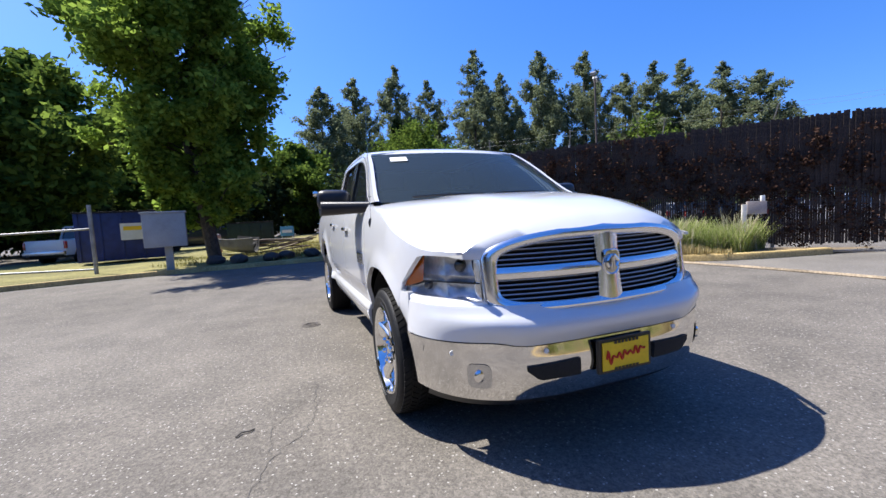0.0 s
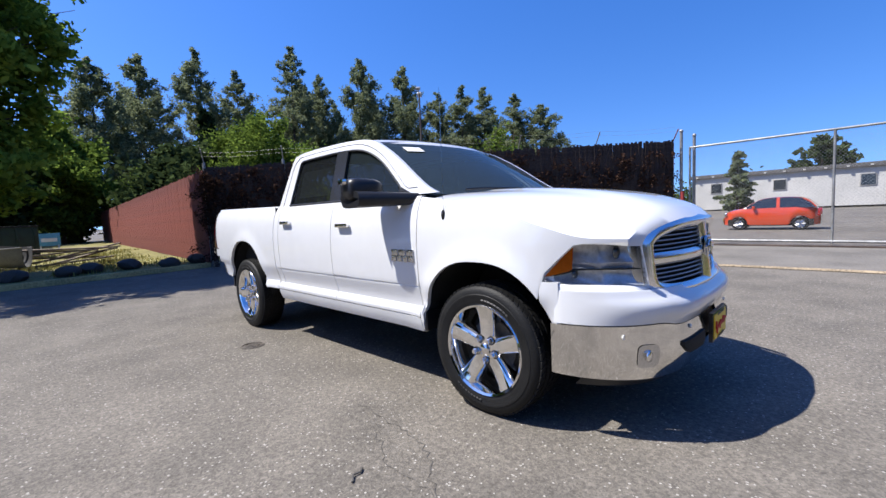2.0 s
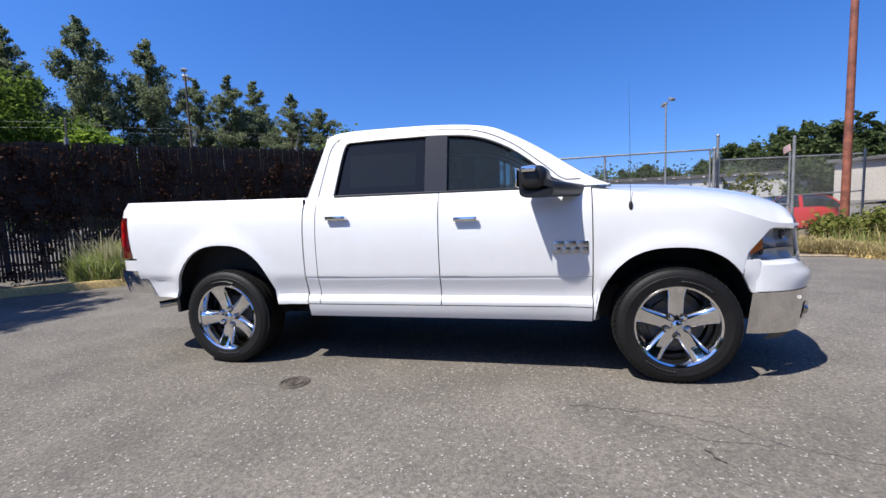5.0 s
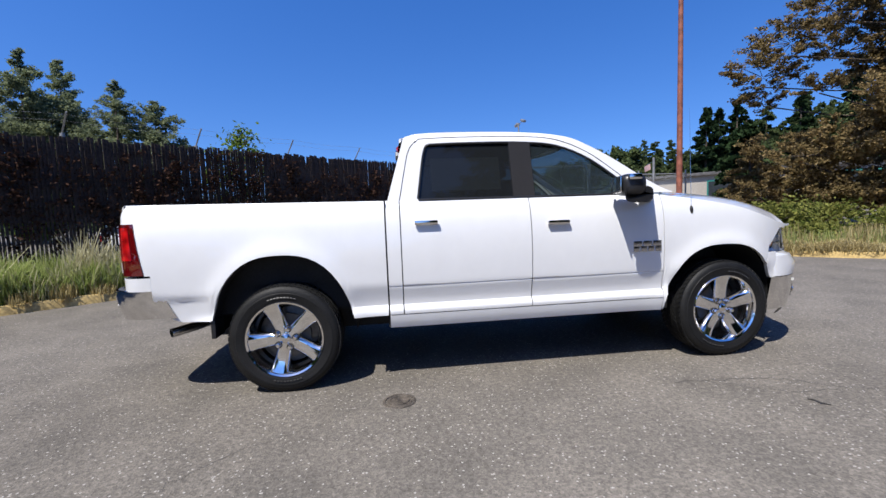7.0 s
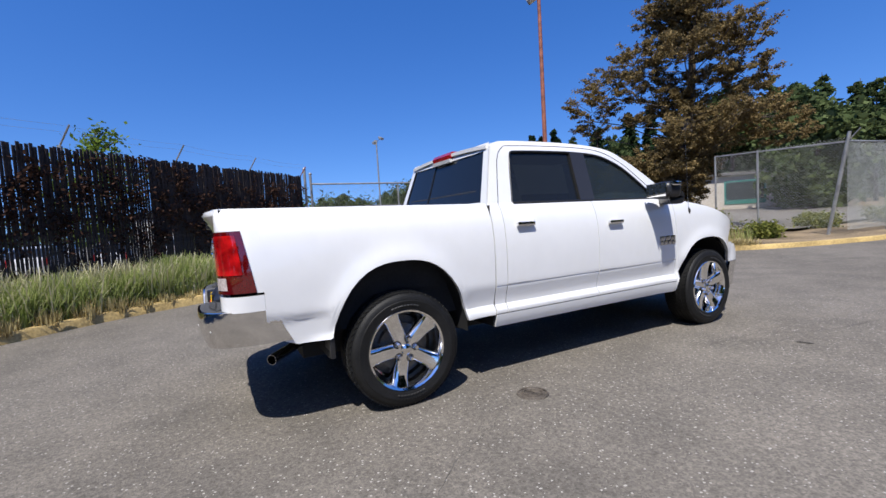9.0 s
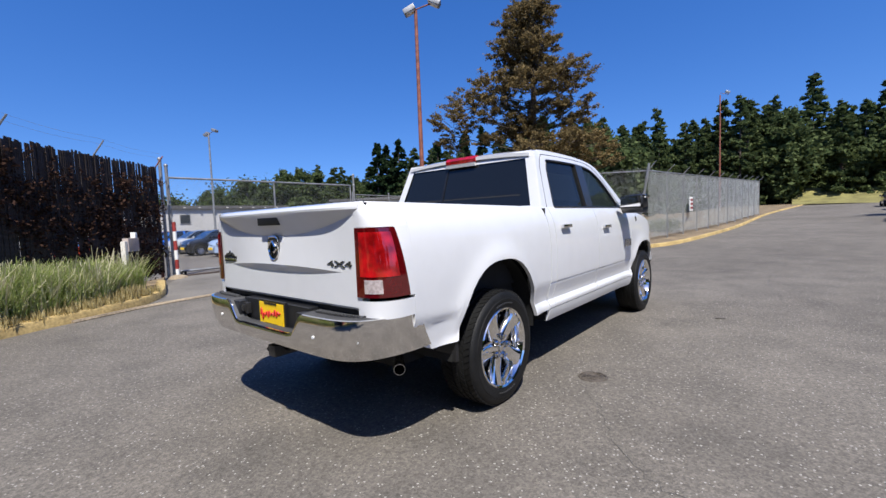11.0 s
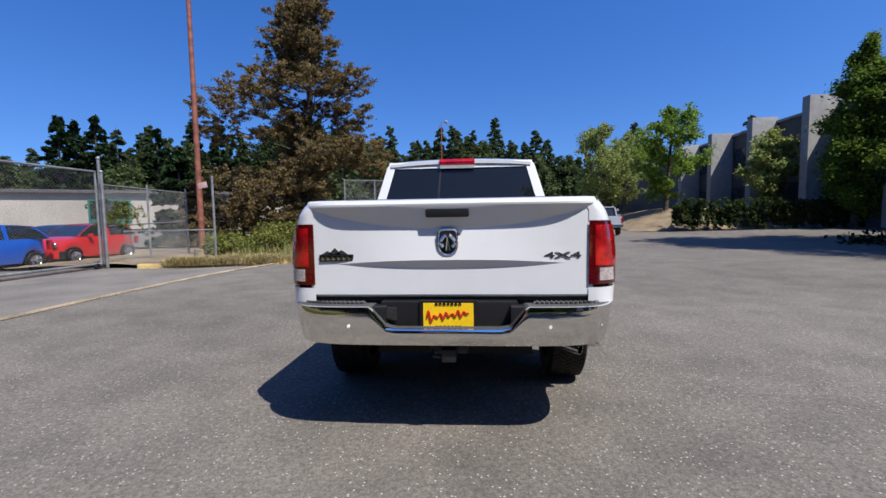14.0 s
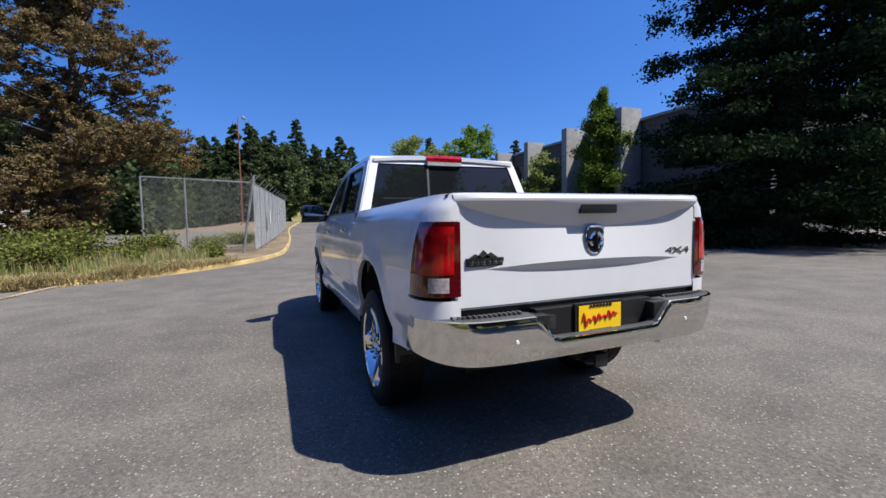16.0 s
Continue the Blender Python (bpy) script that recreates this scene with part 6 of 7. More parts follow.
def seat(x, y, w):
    bm = bmesh.new()
    box(bm, x - w / 2, y - 0.5, 0.82, x + w / 2, y, 1.02, 0.06)
    box(bm, x - w / 2, -0.08, -0.02, x + w / 2, 0.08, 0.62, 0.06, Matrix.Translation((0, y + 0.02, 0.95)) @ Matrix.Rotation(radians(-14), 4, "X"))
    for hx in ((x,) if w < 0.8 else ()):
        box(bm, hx - 0.13, -0.06, 0.64, hx + 0.13, 0.06, 0.82, 0.045, Matrix.Translation((0, y + 0.02, 0.95)) @ Matrix.Rotation(radians(-12), 4, "X"))
    part("seat", bm, CABIN, truck)


seat(-0.42, 1.62, 0.54), seat(0.42, 1.62, 0.54), seat(0, 2.50, 1.45)
bm = surf(lambda u, v: (-(xg(u, 1.47 + 0.26 * v) - 0.032), u, 1.47 + 0.26 * v), span(1.86, 2.42, 3), span(0, 1, 3), out=(-1, 0, 0), flange=(0.003, 0, 0))
part("window_sticker", bm, mat("white_paper", (0.70, 0.70, 0.68), 0.7, vary=0.1), truck, "large paper price sheet behind the rear door glass")

# back of the cab: frame round the rear window, lamp above it
def back_frame(u, v):
    z = 1.40 + 0.52 * v
    w = 0.896 - 0.146 * v
    return (u * w, rear_edge(z) + 0.004, z)


hole = bmesh.new()
surf(back_frame, [-1, -0.95, -0.90], span(0, 1, 9), out=(0, 1, 0), bm=hole)
surf(back_frame, [0.90, 0.95, 1], span(0, 1, 9), out=(0, 1, 0), bm=hole)
surf(back_frame, span(-0.90, 0.90, 9), [0, 0.04], out=(0, 1, 0), bm=hole)
surf(back_frame, span(-0.90, 0.90, 9), [0.87, 0.94, 1.0], out=(0, 1, 0), bm=hole)
part("rear_window_surround", hole, PAINT, truck)
part("rear_window", surf(lambda u, v: Vector(back_frame(u, v)) + Vector((0, -0.012, 0)), span(-0.905, 0.905, 9), span(0.03, 0.88, 6), out=(0, 1, 0), flange=(0, -0.005, 0)), REARGLASS, truck, "black sliding rear window")
bm = surf(lambda u, v: Vector(back_frame(0.25 + 0.026 * u, v)) + Vector((0, -0.004, 0)), [0, 1], span(0.04, 0.87, 4), out=(0, 1, 0), flange=(0, -0.006, 0))
part("slider_bar", bm, BLACK, truck)
lamp = part("brake_lamp", surf(lambda u, v: (0.03 + u * 0.185, 2.650 + 0.030 * (1 - abs(v - 0.5) * 1.2) - 0.02 * v, 1.885 + 0.060 * v), span(-1, 1, 7), span(0, 1, 5), out=(0, 1, 0), flange=(0, -0.05, 0)), REDLENS, truck, "red high brake lamp")
part("cargo_lens", surf(lambda u, v: (0.03 + u * 0.18, 2.672 + 0.004 * v, 1.845 + 0.032 * v), span(-1, 1, 3), span(0, 1, 3), out=(0, 1, 0), flange=(0, -0.03, 0)), mat("frosted_lens", (0.55, 0.55, 0.55), 0.3), lamp)


# ---- front end ----
def fplan(x, r=0.545, hw=0.968):
    return -0.46 - r * max(0.0, 1 - (abs(x) / hw) ** 3.7) ** 0.55


def wrap(n):
    return [math.sin(t) for t in span(-math.pi / 2, math.pi / 2, n)]


def bumper_face(x, z, out=0.0):
    """A point on the front bumper's skin."""
    v = (z - 0.335) / 0.30
    bulge = 0.03 * math.sin(math.pi * min(1, max(0, v) * 1.1)) * (1 - abs(x / 0.965) ** 4)
    k = 1 - 0.035 * (1 - v)
    return Vector((x * k, fplan(x) * k - bulge - out, z + 0.02 * (1 - v) * abs(x / 0.965) ** 3))


def cap_low(x):
    """The edge between chrome and paint, which steps down towards the middle."""
    return 0.648 - 0.030 / (1 + math.exp((abs(x) - 0.60) * 35))


us = sorted(set(wrap(51)))
part("front_bumper", surf(lambda u, v: bumper_face(0.965 * u, 0.335 + (cap_low(0.965 * u) - 0.006 - 0.335) * v), us, span(0, 1, 12), out=(0, -1, 0), flange=(0, 0.05, 0)), CHROME, truck, "chrome front bumper")
bm = surf(lambda u, v: bumper_face(0.955 * u, cap_low(0.965 * u) - 0.012 + 0.02 * v, -0.012), us, [0, 1], out=(0, -1, 0))
part("bumper_gap", bm, BLACK, truck)


def fascia(u, v):
    x = 0.965 * u
    z0 = cap_low(x)
    top = 0.825 - 0.02 * (1 - abs(u)) 
    z = z0 + (top - z0) * min(1, v / 0.75) ** 0.9
    y = fplan(x)
    lip = 0.035 * math.sin(math.pi * min(1, v / 0.6)) * (1 - abs(u) ** 5)
    back = 0.16 * max(0, v - 0.42) ** 1.3 * (1 - abs(u) ** 6)
    return (x * (1 - 0.015 * v), y + back - lip, z - 0.004 * v)


part("bumper_cap", surf(fascia, us, span(0, 1, 14), out=(0, -1, 0), flange=(0, 0.03, 0)), PAINT, truck, "white painted bumper cap")
# openings in the bumper: dark slots, fog lamps, sensors
for s in (-1, 1):
    def slot(u, v):
        x = s * (0.245 + 0.285 * u)
        z = 0.445 + (0.075 + 0.012 * (1 - u)) * v + (0.05 * max(0, u - 0.8) / 0.2) * (1 - v)
        return bumper_face(x, z, 0.014)
    part("bumper_slot", surf(slot, span(0, 1, 13), span(0, 1, 5), out=(0, -1, 0), flange=(0, 0.03, 0)), DARK, truck, "dark air intake slot")
    bm = bmesh.new()
    bmesh.ops.create_circle(bm, segments=28, radius=1, cap_ends=True)
    for v in bm.verts:
        a = math.atan2(v.co.y, v.co.x)
        px, pz = math.copysign(abs(math.cos(a)) ** 0.5, math.cos(a)), math.copysign(abs(math.sin(a)) ** 0.5, math.sin(a))
        v.co = bumper_face(s * (0.745 + 0.050 * px), 0.472 + 0.066 * pz, 0.006)
    bmesh.ops.recalc_face_normals(bm, faces=bm.faces[:])
    fog = part("fog_lamp", bm, DULL, truck, "clear fog lamp in the chrome bumper")
    bm = bmesh.new()
    c = bumper_face(s * 0.742, 0.475, 0.0)
    r = bmesh.ops.create_uvsphere(bm, u_segments=14, v_segments=8, radius=0.034)
    for v in bm.verts:
        v.co = Vector((v.co.x, v.co.y * 0.4, v.co.z)) + c
    part("lens", bm, CHROME, fog, "silvered fog lamp lens")
    for x in (0.42, 0.84):
        bm = bmesh.new()
        c = bumper_face(s * x, 0.585, -0.004)
        d = (c - bumper_face(s * x * 0.97, 0.585, -0.1)).normalized()
        cyl(bm, c - Vector((0, 0.01, 0)), c + Vector((0, -0.006, 0)), 0.012, n=12)
        part("parking_sensor", bm, WHITEINK, truck)
# skirt under the bumper
bm = surf(lambda u, v: bumper_face(0.93 * u, 0.335 - 0.05 * v, -0.02 - 0.04 * v), us, span(0, 1, 3), out=(0, -1, 0))
part("air_dam", bm, BLACK, truck)


def plate(x, y, z, w, h, face, label):
    """A dealer plate in its frame: yellow, with a red scrawl and dark bars."""
    p = part("plate_holder", surf(lambda u, v: (x + u * w / 2 * 1.10, y + face * 0.006, z + v * h / 2 * 1.12), [-1, 1], [-1, 1], out=(0, face, 0), flange=(0, -face * 0.02, 0)), BLACK, truck, label)
    part("plate", surf(lambda u, v: (x + u * w / 2 * 0.97, y + face * 0.012, z + v * h / 2 * 0.93), [-1, 1], [-1, 1], out=(0, face, 0), flange=(0, -face * 0.008, 0)), PLATE, p, "yellow plate with a red scrawl")
    bm = bmesh.new()
    pts = []
    for i in range(60):
        t = i / 59
        pts.append((x - face * w * (-0.41 + 0.80 * t) * 1.0, y + face * 0.015, z - 0.012 + 0.028 * t + h * (0.15 + 0.12 * (i < 9)) * math.sin(t * 44) * (0.6 + 0.4 * math.sin(t * 17 + 1))))
    tube(bm, pts, 0.0055, 5)
    part("scrawl", bm, REDINK, p)
    for zz in (0.44, -0.44):
        bm = bmesh.new()
        for k in range(7):
            xx = x + (k - 3) * w * 0.075
            box(bm, xx - w * 0.026, y + min(face * 0.013, face * 0.016), z + h * zz - 0.007, xx + w * 0.026, y + max(face * 0.013, face * 0.016), z + h * zz + 0.007)
        part("bar", bm, BLACK, p)


plate(0.025, -1.040, 0.515, 0.31, 0.155, -1, "black plate holder on the front bumper")


# grille
GRILLECHROME = mat("satin_chrome", (0.86, 0.86, 0.87), 0.20, metal=1.0, vary=0.02)
SILVERBAR = mat("silver_bar_edge", (0.42, 0.42, 0.42), 0.45, metal=0.3, vary=0.05)


def gplan(x):
    return -0.972 + 0.110 * (abs(x) / 0.62) ** 2.2


def gpt(x, z, out=0.0):
    return Vector((x, gplan(x) + (z - 0.80) * 0.10 - out, z))


def gtop(x):
    return 1.128 - 0.050 * (abs(x) / 0.60) ** 3.0


def strip(name, f0, f1, n, label="", material=GRILLECHROME, thick=0.035, crown=0.012):
    """A raised moulding between two edges."""
    def f(u, v):
        a, b = f0(u), f1(u)
        return gpt(a[0] + (b[0] - a[0]) * v, a[1] + (b[1] - a[1]) * v, crown * math.sin(math.pi * v) + 0.012)
    return part(name, surf(f, span(0, 1, n), span(0, 1, 6), out=(0, -1, 0), flange=(0, thick, 0)), material, truck, label)


def grille_loop(t, w, zc, h):
    """A point on a rounded frame with an arched top."""
    c, q = math.cos(t), math.sin(t)
    x, z = w * math.copysign(abs(c) ** 0.30, c), zc + h * math.copysign(abs(q) ** 0.30, q)
    if q > 0:
        z -= 0.050 * (abs(x) / 0.60) ** 3 * (z - zc) / h
    return x, z


def grille_ring(t, v):
    a, b = grille_loop(t, 0.598, 0.968, 0.152), grille_loop(t, 0.688, 0.975, 0.218)
    return gpt(a[0] + (b[0] - a[0]) * v, a[1] + (b[1] - a[1]) * v, 0.014 + 0.022 * math.sin(math.pi * min(1, v * 1.15)) - 0.030 * max(0, v - 0.7) / 0.3)


part("grille_surround", surf(grille_ring, span(0, math.tau, 121), [0, 0.04, 0.12, 0.25, 0.4, 0.55, 0.7, 0.8, 0.9, 1.0], out=(0, -1, 0), flange=(0, 0.05, 0)), GRILLECHROME, truck, "rounded chrome grille surround")
strip("grille_crossbar", lambda u: (-0.62 + 1.24 * u, 0.938), lambda u: (-0.62 + 1.24 * u, 0.996), 31)
strip("grille_upright", lambda u: (-0.078 + 0.01 * math.sin(math.pi * u), 0.80 + 0.34 * u), lambda u: (0.078 - 0.01 * math.sin(math.pi * u), 0.80 + 0.34 * u), 13, crown=0.022)
bm = surf(lambda u, v: gpt(u * 0.66, 0.78 + 0.35 * v, -0.07), span(-1, 1, 9), span(0, 1, 4), out=(0, -1, 0))
part("grille_backing", bm, DARK, truck)
for z0, z1 in ((0.822, 0.940), (0.995, 1.115)):
    for k in range(5):
        z = z0 + (z1 - z0) * (k + 0.35) / 5
        for s in (-1, 1):
            wide = 0.60 - max(0, z - 1.05) * 1.2
            def bar(u, v):
                a = math.tau * v
                return gpt(s * (0.075 + (wide - 0.075) * u), z + 0.006 * math.sin(a) - 0.0, 0.016 * math.cos(a) - 0.018)
            o = part("grille_bar", surf(bar, span(0, 1, 9), span(0, 1, 9), out=(0, -1, 0)), DARK, truck)
            edge = surf(lambda u, v: gpt(s * (0.075 + (wide - 0.075) * u), z + 0.003 + 0.006 * v, 0.0015 - 0.003 * v), span(0, 1, 9), [0, 1], out=(0, -1, 0))
            part("bar_edge", edge, SILVERBAR, o)


def emblem(x, y, z, face, size, parent, ground=BLACK):
    """A plain chrome shield with a dark ground and curled ridges."""
    ang = span(0, math.tau, 25)[:-1]
    bm = bmesh.new()
    outer, top = [], []
    for a in ang:
        px, pz = math.cos(a), math.sin(a)
        w = 0.75 if pz > 0 else 0.75 * (1 - 0.5 * pz ** 4)
        pxx = math.copysign(abs(px) ** 0.42, px) * w
        pzz = math.copysign(abs(pz) ** (0.42 if pz > 0 else 0.9), pz)
        outer.append(bm.verts.new((x + size * pxx, y, z + size * pzz)))
        top.append(bm.verts.new((x + size * pxx * 0.86, y + face * 0.014, z + size * pzz * 0.88)))
    for i in range(24):
        bm.faces.new((outer[i], outer[(i + 1) % 24], top[(i + 1) % 24], top[i]))
    bm.faces.new(top)
    bmesh.ops.recalc_face_normals(bm, faces=bm.faces[:])
    e = part("emblem", bm, ground, parent, "chrome shield emblem")
    bm = bmesh.new()
    pts = []
    for a in span(0, math.tau, 25):
        px, pz = math.cos(a), math.sin(a)
        w = 0.75 if pz > 0 else 0.75 * (1 - 0.5 * pz ** 4)
        pts.append((x + size * 0.95 * math.copysign(abs(px) ** 0.42, px) * w, y + face * 0.012, z + size * 0.95 * math.copysign(abs(pz) ** (0.42 if pz > 0 else 0.9), pz)))
    tube(bm, pts, size * 0.085, 6)
    for s in (-1, 1):
        tube(bm, [(x + s * size * (0.12 + 0.40 * math.sin(t * 2.6)), y + face * 0.02, z + size * (0.55 - 0.9 * t)) for t in span(0, 1, 9)], size * 0.13, 6)
        tube(bm, [(x + s * size * (0.05 + 0.10 * t), y + face * 0.024, z + size * (0.40 - 1.0 * t)) for t in span(0, 1, 6)], size * 0.09, 6)
    part("relief", bm, CHROME, e)


emblem(0.0, -0.978, 0.985, -1, 0.066, truck, DULL)


# headlights
SILVER = mat("silvered_bowl", (0.76, 0.76, 0.77), 0.30, metal=0.45, vary=0.10, scale=14, coat=0.6)
def hplan(x):
    """How far forward the lamp's face lies across the corner."""
    t = (abs(x) - 0.66) / (0.965 - 0.66)
    return -0.868 + 0.445 * max(0, t) ** 1.35


for s in (-1, 1):
    def hl(u, v, inset=0.0, grow=1.0):
        x = 0.672 + 0.296 * u
        zb = 0.838 + 0.012 * u + (0.020 * max(0, u - 0.80) / 0.2)
        zt = 1.078 - 0.010 * u - (0.170 * max(0, u - 0.66) / 0.34)
        z = zb + (zt - zb) * v
        y = hplan(x) + (z - 0.83) * 0.18
        return (s * (x - inset * 0.6 * u), y + inset, z)
    lamp = part("headlight", surf(lambda u, v: hl(u, v), span(0, 1, 17), span(0, 1, 9), out=(s * 0.4, -1, 0), flange=(0, 0.015, 0)), CLEAR, truck, "clear headlight with amber corner")
    part("reflector", surf(lambda u, v: hl(u, v, 0.028 + 0.042 * abs(math.sin(u * 7.2)) ** 0.7 * abs(math.sin(v * 6.4)) ** 0.7 - 0.025 * max(0, u - 0.8) / 0.2), span(0, 1.0, 41), span(0, 1, 25), out=(s * 0.4, -1, 0), flange=(0, -0.035, 0)), SILVER, lamp)
    part("turn_signal", surf(lambda u, v: hl(0.72 + 0.24 * u - 0.05 * v, 0.40 + 0.58 * v, 0.012), span(0, 1, 5), span(0, 1, 5), out=(s * 0.4, -1, 0), flange=(0, 0.03, 0)), AMBER, lamp, "amber turn signal")
    def sill(t, v):
        a, b = Vector(fascia(s * (0.672 + 0.285 * t) / 0.965, 0.9)), Vector(hl(0.97 * t, 0.0, 0.004))
        c = a.lerp(b, v)
        return (c.x, c.y, c.z + 0.006 * math.sin(math.pi * v))
    part("lamp_sill", surf(sill, span(-0.02, 1.0, 15), span(0, 1.0, 5), out=(0, -0.4, 1), flange=(0, 0, -0.02)), PAINT, truck)
    bm = surf(lambda u, v: hl(u, 0.34 + 0.025 * v, 0.016), span(0.02, 0.90, 9), [0, 1], out=(0, -1, 0), flange=(0, 0.05, 0))
    part("divider", bm, GREYTRIM, lamp)
    for uu, vv, r in ((0.22, 0.72, 0.036), (0.66, 0.24, 0.026)):
        bm = bmesh.new()
        c = Vector(hl(uu, vv, 0.045))
        bmesh.ops.create_uvsphere(bm, u_segments=18, v_segments=10, radius=r)
        for v in bm.verts:
            v.co = Vector((v.co.x, v.co.y * 0.45, v.co.z)) + c
        part("bulb_shield", bm, DARKCHROME, lamp)
    bm = bmesh.new()
    for v0, v1 in ((-0.008, 0.0), (1.0, 1.012)):
        surf(lambda u, v: hl(u, v0 + (v1 - v0) * v, 0.012), span(0, 1, 17), [0, 1], out=(0, -1, 0), bm=bm)
    surf(lambda u, v: (s * (0.655 + 0.022 * u), hplan(0.675) + 0.012 + 0.045 * v, 0.82 + 0.265 * v), [0, 1], [0, 1], out=(0, -1, 0), bm=bm)
    part("seal", bm, BLACK, lamp)


# ---- rear end ----
PADGREY = mat("grey_step_plastic", (0.055, 0.055, 0.056), 0.6, vary=0.15, fine=150, bump=0.1)

def rplan(x, hw=0.980):
    return 4.43 + 0.40 * max(0.0, 1 - (abs(x) / hw) ** 10) ** 0.45


def notch(x):
    return max(0.0, min(1.0, (0.445 - abs(x)) / 0.10))


def rear_bumper(u, v):
    x = 0.980 * u
    top = 0.825 - 0.125 * notch(x)
    z0 = 0.598 + 0.015 * abs(u) ** 4
    z = z0 + (top - z0) * v
    return (x * (1 - 0.010 * (1 - v)), rplan(x) + 0.012 * math.sin(math.pi * v) - 0.006 * max(0, (v - 0.72) / 0.28) ** 2 - (0.035 + 0.045 * abs(u) ** 10) * (1 - v), z)


us = sorted(set(wrap(51) + [k * q for k in (-1, 1) for q in (0.36, 0.37, 0.40, 0.44, 0.465, 0.475)]))
part("rear_bumper", surf(rear_bumper, us, span(0, 0.7, 8) + span(0.74, 1, 7), out=(0, 1, 0), flange=(0, -0.04, 0)), CHROME, truck, "chrome step bumper")
def bumper_top(u, v):
    x = 0.980 * u
    a = Vector(rear_bumper(u, 1.0))
    y = max(4.42, 4.69 - 0.3 * abs(u) ** 8) if notch(x) < 0.5 else 4.75
    return (a.x * (1 - 0.03 * v), a.y + (min(y, a.y) - a.y) * v, a.z + 0.006 * math.sin(math.pi * v))


part("bumper_top", surf(bumper_top, us, span(0.10, 1, 4), out=(0, 0, 1)), PADGREY, truck)
part("bumper_rim", surf(bumper_top, us, span(0, 0.10, 2), out=(0, 0, 1)), CHROME, truck)
for s in (-1, 1):
    bm = surf(lambda u, v: (s * (0.49 + 0.37 * u), 4.72 + (rplan(0.48 + 0.42 * u) - 4.80) * v, 0.833 + 0.010 * math.sin(math.pi * min(1, v * 1.2))), span(0, 1, 13), span(0, 1, 4), out=(0, 0, 1), flange=(0, 0, -0.03))
    pad = part("step_pad", bm, PADGREY, truck, "ribbed black step pad")
    bm = bmesh.new()
    for k in range(13):
        x = s * (0.51 + 0.027 * k)
        box(bm, x - 0.007, 4.72, 0.836, x + 0.007, min(4.78, rplan(x) - 0.07), 0.8445)
    part("rib", bm, PADGREY, pad)
    bm = bmesh.new()
    box(bm, min(s * 0.355, s * 0.47), 4.70, 0.715, max(s * 0.355, s * 0.47), 4.795, 0.822, 0.012, None)
    part("step_well", bm, BLACK, truck)
    for x in (0.57, 0.86):
        bm = bmesh.new()
        y = rear_bumper(x / 0.96, 0.55)[1]
        cyl(bm, (s * x, y - 0.01, 0.715), (s * x, y + 0.004, 0.715), 0.009, n=12)
        part("parking_sensor", bm, WHITEINK, truck)
bm = bmesh.new()
box(bm, -0.40, 4.62, 0.66, 0.40, 4.735, 0.84, 0.01)
box(bm, -0.46, 4.70, 0.675, 0.46, 4.80, 0.70, 0.006)
part("plate_recess", bm, BLACK, truck)
bm = bmesh.new()
box(bm, 0.30, 4.735, 0.735, 0.40, 4.765, 0.81, 0.008)
box(bm, 0.325, 4.76, 0.752, 0.375, 4.785, 0.795, 0.006)
part("trailer_socket", bm, GREYTRIM, truck, "square trailer socket beside the plate")
plate(0.0, 4.745, 0.765, 0.30, 0.152, 1, "black plate holder in the rear bumper")
bm = bmesh.new()
box(bm, -0.11, 4.45, 0.52, 0.11, 4.70, 0.57, 0.01)
box(bm, -0.042, 4.60, 0.49, 0.042, 4.77, 0.565, 0.008)
tube(bm, [(0.10, 4.70, 0.54), (0.09, 4.75, 0.52), (0.05, 4.76, 0.52)], 0.008, 6)
part("tow_hitch", bm, BLACK, truck)
bm = bmesh.new()
lathe(bm, [(0.026, 0.0), (0.030, 0.0), (0.030, 0.14), (0.034, 0.17), (0.034, 0.39), (0.031, 0.39), (0.028, 0.02)], 20, m=Matrix.Translation((-0.54, 4.17, 0.500)) @ Vector((-0.28, 0.26, -0.03)).to_track_quat("X", "Z").to_matrix().to_4x4())
tube(bm, [(-0.46, 3.85, 0.58), (-0.46, 4.06, 0.53), (-0.50, 4.14, 0.505), (-0.57, 4.21, 0.495)], 0.032, 12)
part("exhaust_tip", bm, DULL, truck, "polished exhaust tip")

# tailgate
def scoop(x):
    return 1.262 + 0.125 * (abs(x) / 0.833) ** 2.2


def tailgate(x, v):
    ze = scoop(x)
    w = max(0.0, 1 - (abs(x) / 0.66) ** 2.5)
    za, zb = 1.058 - 0.022 * w, 1.058 + 0.024 * w
    zs = [0.862, 0.875, za, zb, ze, 1.398, 1.410, 1.428, 1.437]
    o = max(0.0, 1 - (abs(x) / 0.833) ** 7)
    ys = [4.680, 4.688, 4.688, 4.688 + 0.026 * w, 4.690, 4.690 + 0.064 * o, 4.690 + 0.066 * o, 4.685 + 0.062 * o, 4.668 + 0.05 * o]
    i = min(int(v), 7)
    t = v - i
    side = -0.004 * (abs(x) / 0.833) ** 6
    return (x, ys[i] + (ys[i + 1] - ys[i]) * t + side, zs[i] + (zs[i + 1] - zs[i]) * t)


vs = [0, 1, 1.5, 2, 2.25, 2.5, 2.75, 3, 3.33, 3.66, 4, 4.2, 4.4, 4.6, 4.8, 5, 5.5, 6, 6.5, 7, 8]
gate = part("tailgate", surf(tailgate, span(-0.833, 0.833, 33), vs, out=(0, 1, 0), flange=(0, -0.05, 0)), PAINT, truck, angle=18)
bm = bmesh.new()
box(bm, -0.80, 4.620, 1.420, 0.80, 4.655, 1.443, 0.006)
